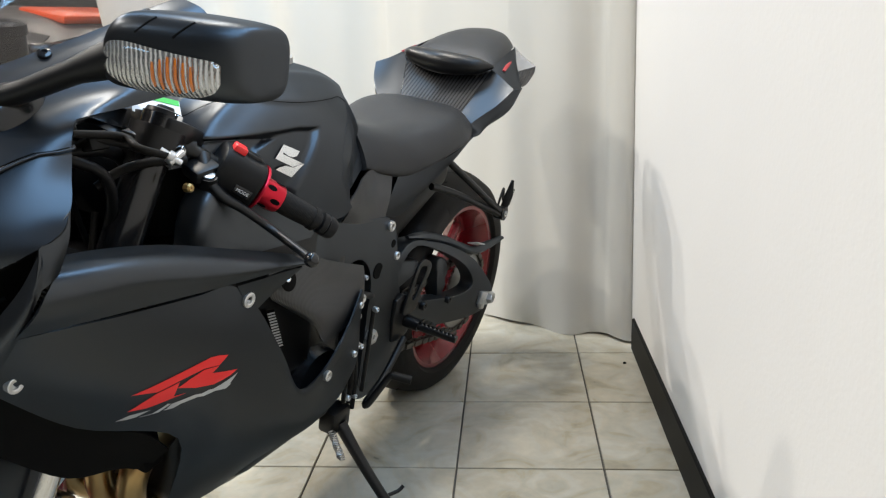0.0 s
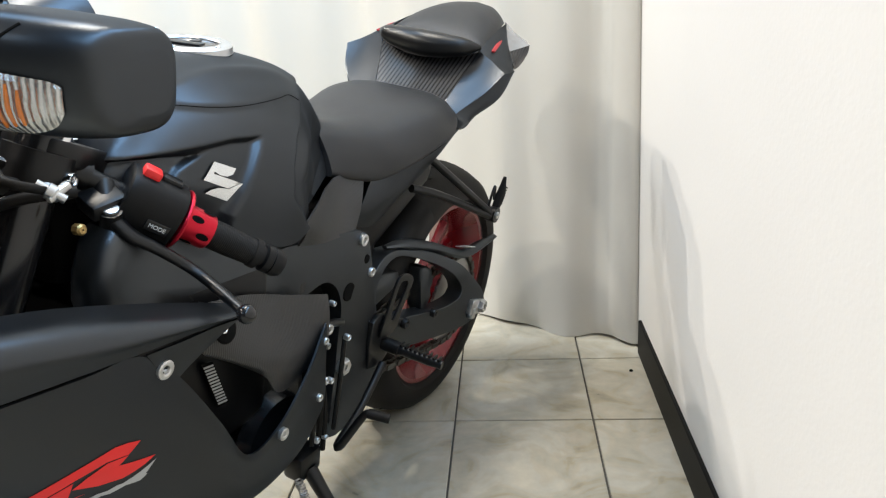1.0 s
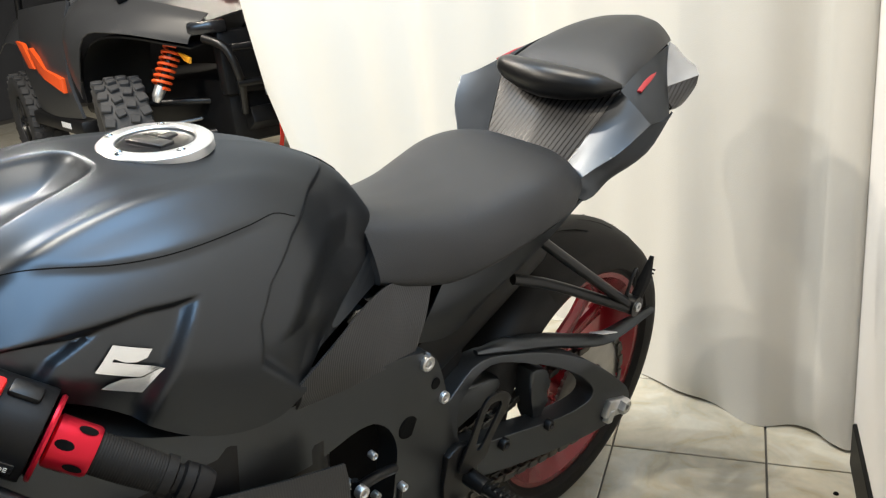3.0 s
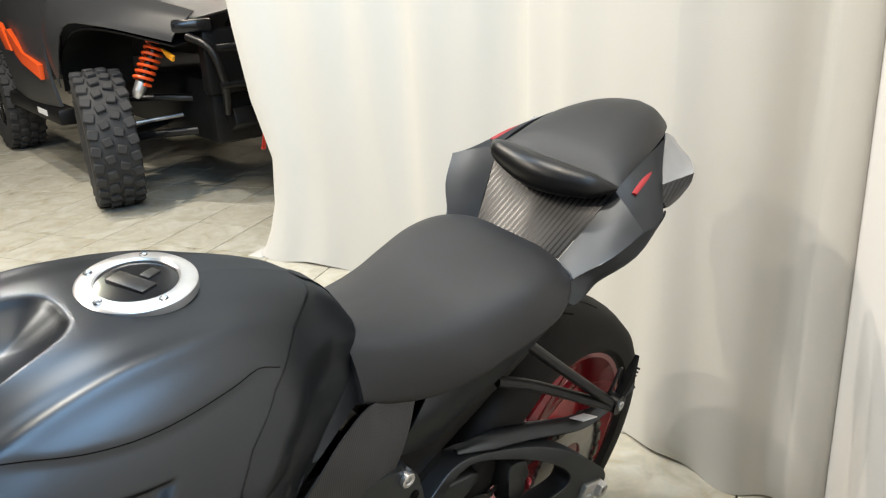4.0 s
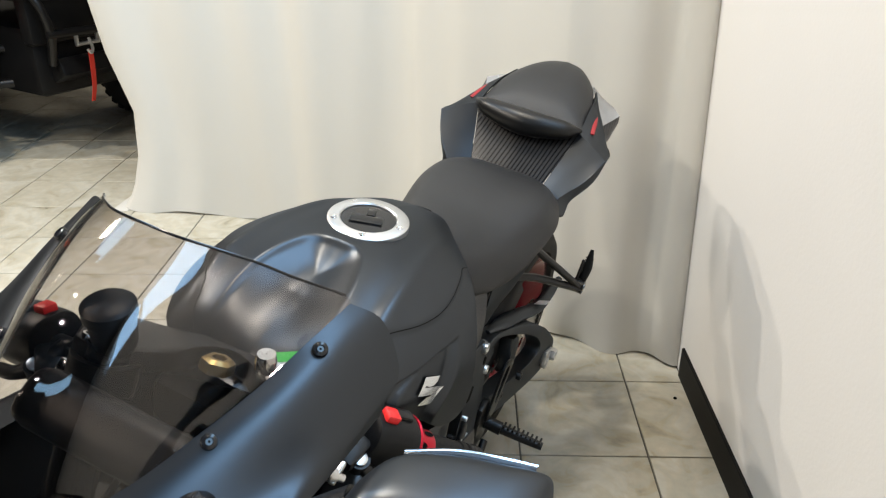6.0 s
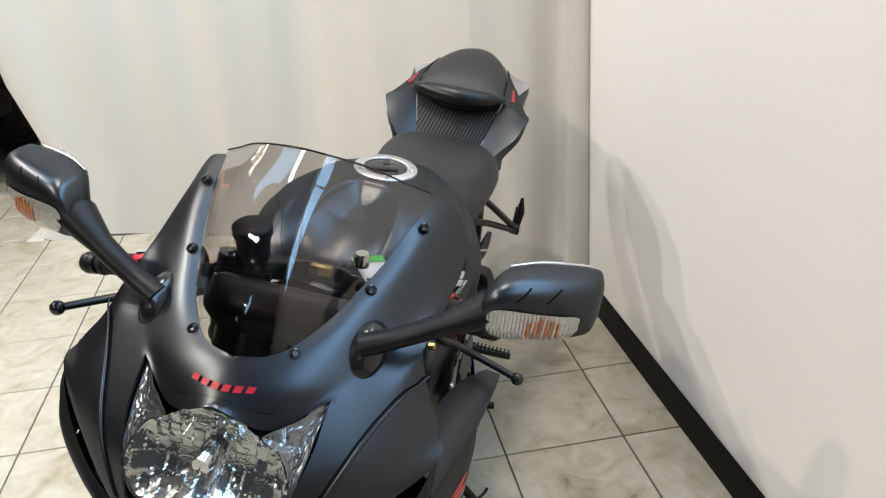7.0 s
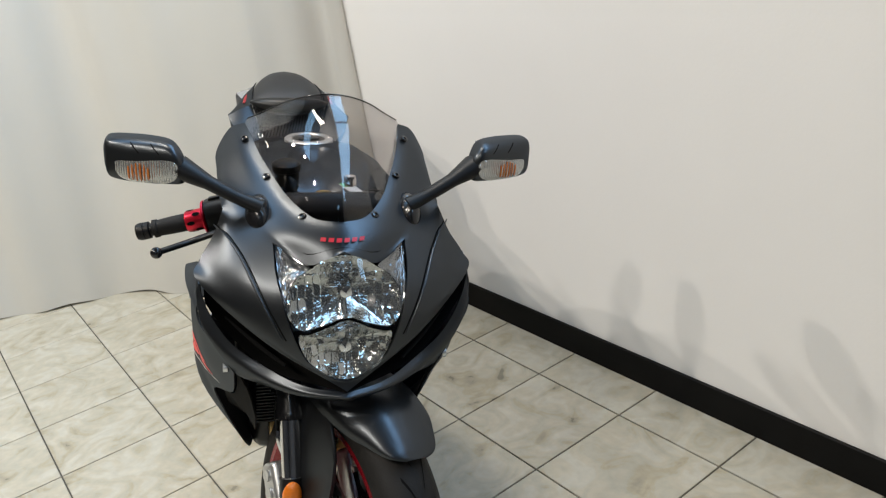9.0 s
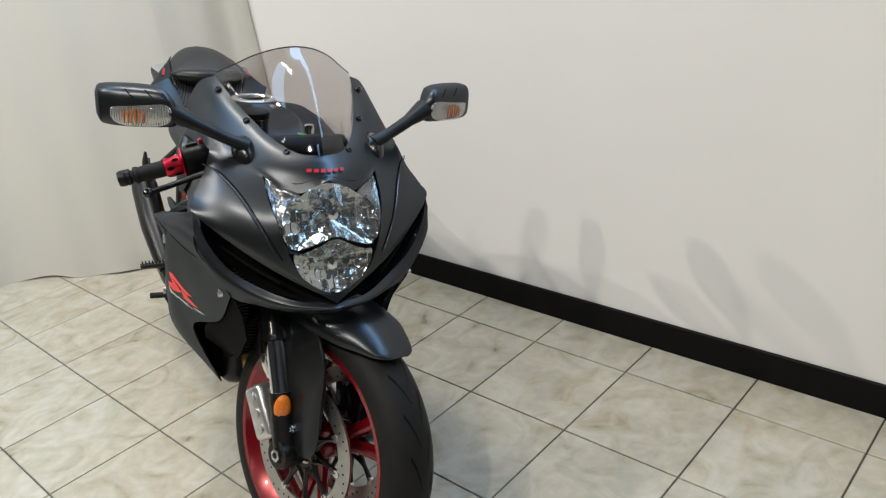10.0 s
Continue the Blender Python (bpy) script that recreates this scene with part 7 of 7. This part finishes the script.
box((0.42, 0, 0.50), (0.10, 0.18, 0.26), 0.02, None, tr_, 2)
part("inner_fender", tr_, M_PLASTIC, bike, "black inner rear fender and battery box")

# rearset
for s in (1, -1):
    rs = plate([(0.475, 0.445), (0.43, 0.445), (0.41, 0.40), (0.405, 0.36), (0.43, 0.345), (0.48, 0.35)], 0.142 * s, 0.155 * s, 0.003, n=2)
    part("rearset_plate", rs, M_METAL_BLACK, bike)
    hgd = plate_hole([(0.458, 0.410), (0.436, 0.462), (0.412, 0.508), (0.392, 0.517), (0.366, 0.510), (0.350, 0.496), (0.352, 0.480), (0.384, 0.440), (0.404, 0.405)], [(0.404, 0.497), (0.384, 0.502), (0.370, 0.490), (0.398, 0.448), (0.416, 0.430), (0.424, 0.446)], 0.158 * s, 0.163 * s, 0.0015, 3)
    part("heel_guard", hgd, M_METAL_BLACK, bike, "black slotted heel guard")
    fp = tube([(0.43, 0.150 * s, 0.385), (0.428, 0.19 * s, 0.382)], 0.014, 12, smooth=False)
    tube([(0.428, 0.19 * s, 0.382), (0.424, 0.235 * s, 0.379), (0.42, 0.278 * s, 0.376)], [0.0105, 0.010, 0.0085], 12, fp)
    for k in range(9):
        p = Vector((0.427, 0.195 * s, 0.394)).lerp(Vector((0.421, 0.272 * s, 0.388)), k / 8)
        part("peg_tooth", box(p, (0.016, 0.004, 0.005), 0), M_METAL_BLACK, bike)
    part("foot_peg", fp, M_METAL_BLACK, bike, "black knurled foot peg")
    lv = tube([(0.445, 0.165 * s, 0.35), (0.53, 0.175 * s, 0.30), (0.62, 0.19 * s, 0.285), (0.628, 0.20 * s, 0.29), (0.605, 0.225 * s, 0.345), (0.60, 0.235 * s, 0.352)], [0.008, 0.007, 0.008, 0.008, 0.007, 0.007], 10)
    part("shift_lever" if s > 0 else "brake_pedal", lv, M_METAL_BLACK, bike)
    part("lever_rubber", tube([(0.602, 0.232 * s, 0.352), (0.590, 0.268 * s, 0.349)], 0.0085, 12, smooth=False), M_RUBBER, bike)
# side stand on the left, foot on the floor
stand = tube([(0.655, 0.155, 0.235), (0.658, 0.21, 0.178), (0.660, 0.27, 0.122), (0.661, 0.325, 0.078)], [0.014, 0.0115, 0.0105, 0.010], 12)
st_ = new("side_stand")
st_.parent = bike
st_["label"] = "black side stand swung down"
part("leg", stand, M_METAL_BLACK, st_)
part("stand_foot", tube([(0.62, 0.335, 0.071), (0.66, 0.336, 0.071), (0.70, 0.337, 0.071)], [0.008, 0.017, 0.012], 12, flat=0.4), M_METAL_BLACK, st_)
part("stand_tang", tube([(0.66, 0.275, 0.117), (0.63, 0.29, 0.12), (0.618, 0.295, 0.128)], 0.004, 8), M_METAL_BLACK, st_)
spg = [(0.70 + 0.007 * math.cos(k * 1.2), 0.165 + 0.028 * k / 60 + 0.007 * math.sin(k * 1.2), 0.245 - 0.05 * k / 60) for k in range(61)]
part("stand_spring", tube(spg, 0.0018, 6, n=1), M_STEEL, st_, "steel coil spring")
part("stand_bracket", box((0.655, 0.14, 0.245), (0.06, 0.04, 0.05), 0.008), M_METAL_BLACK, st_)

# ---- the floor tiles ----
TILE = 0.33


def tile_mesh():
    bm = box((0, 0, -0.004), (TILE - 0.0046, TILE - 0.0046, 0.008), 0.0012, None, None, 1)
    me = bpy.data.meshes.new("tile")
    bm.to_mesh(me)
    bm.free()
    me.materials.append(M_TILE)
    return me


def tiles():
    me = tile_mesh()
    rest = bmesh.new()
    for i in range(-26, 1):
        for j in range(-20, 20):
            x, y = (i + 0.5) * TILE, (j + 0.5) * TILE
            if x + TILE / 2 > WALL_X + TILE * 0.5 + 0.2:
                continue
            if i == 0:
                w = WALL_X - 0.002
                box((w / 2 + 0.001, y, -0.004), (w - 0.003, TILE - 0.0046, 0.008), 0.0012, None, rest, 1)
            elif -8 <= i < 0 and -8 <= j < 5:
                ob = new("tile", me)
                ob.location = (x, y, 0)
                ob.rotation_euler = (0, 0, (hash((i * 7 + j * 13) % 4) % 4) * math.pi / 2)
                ob.parent = fl
            else:
                box((x, y, -0.004), (TILE - 0.0046, TILE - 0.0046, 0.008), 0.0012, None, rest, 1)
    ob = part("tile_field", rest, M_TILE, fl, smooth=False)
    ob["kind"] = "stuff"


tiles()
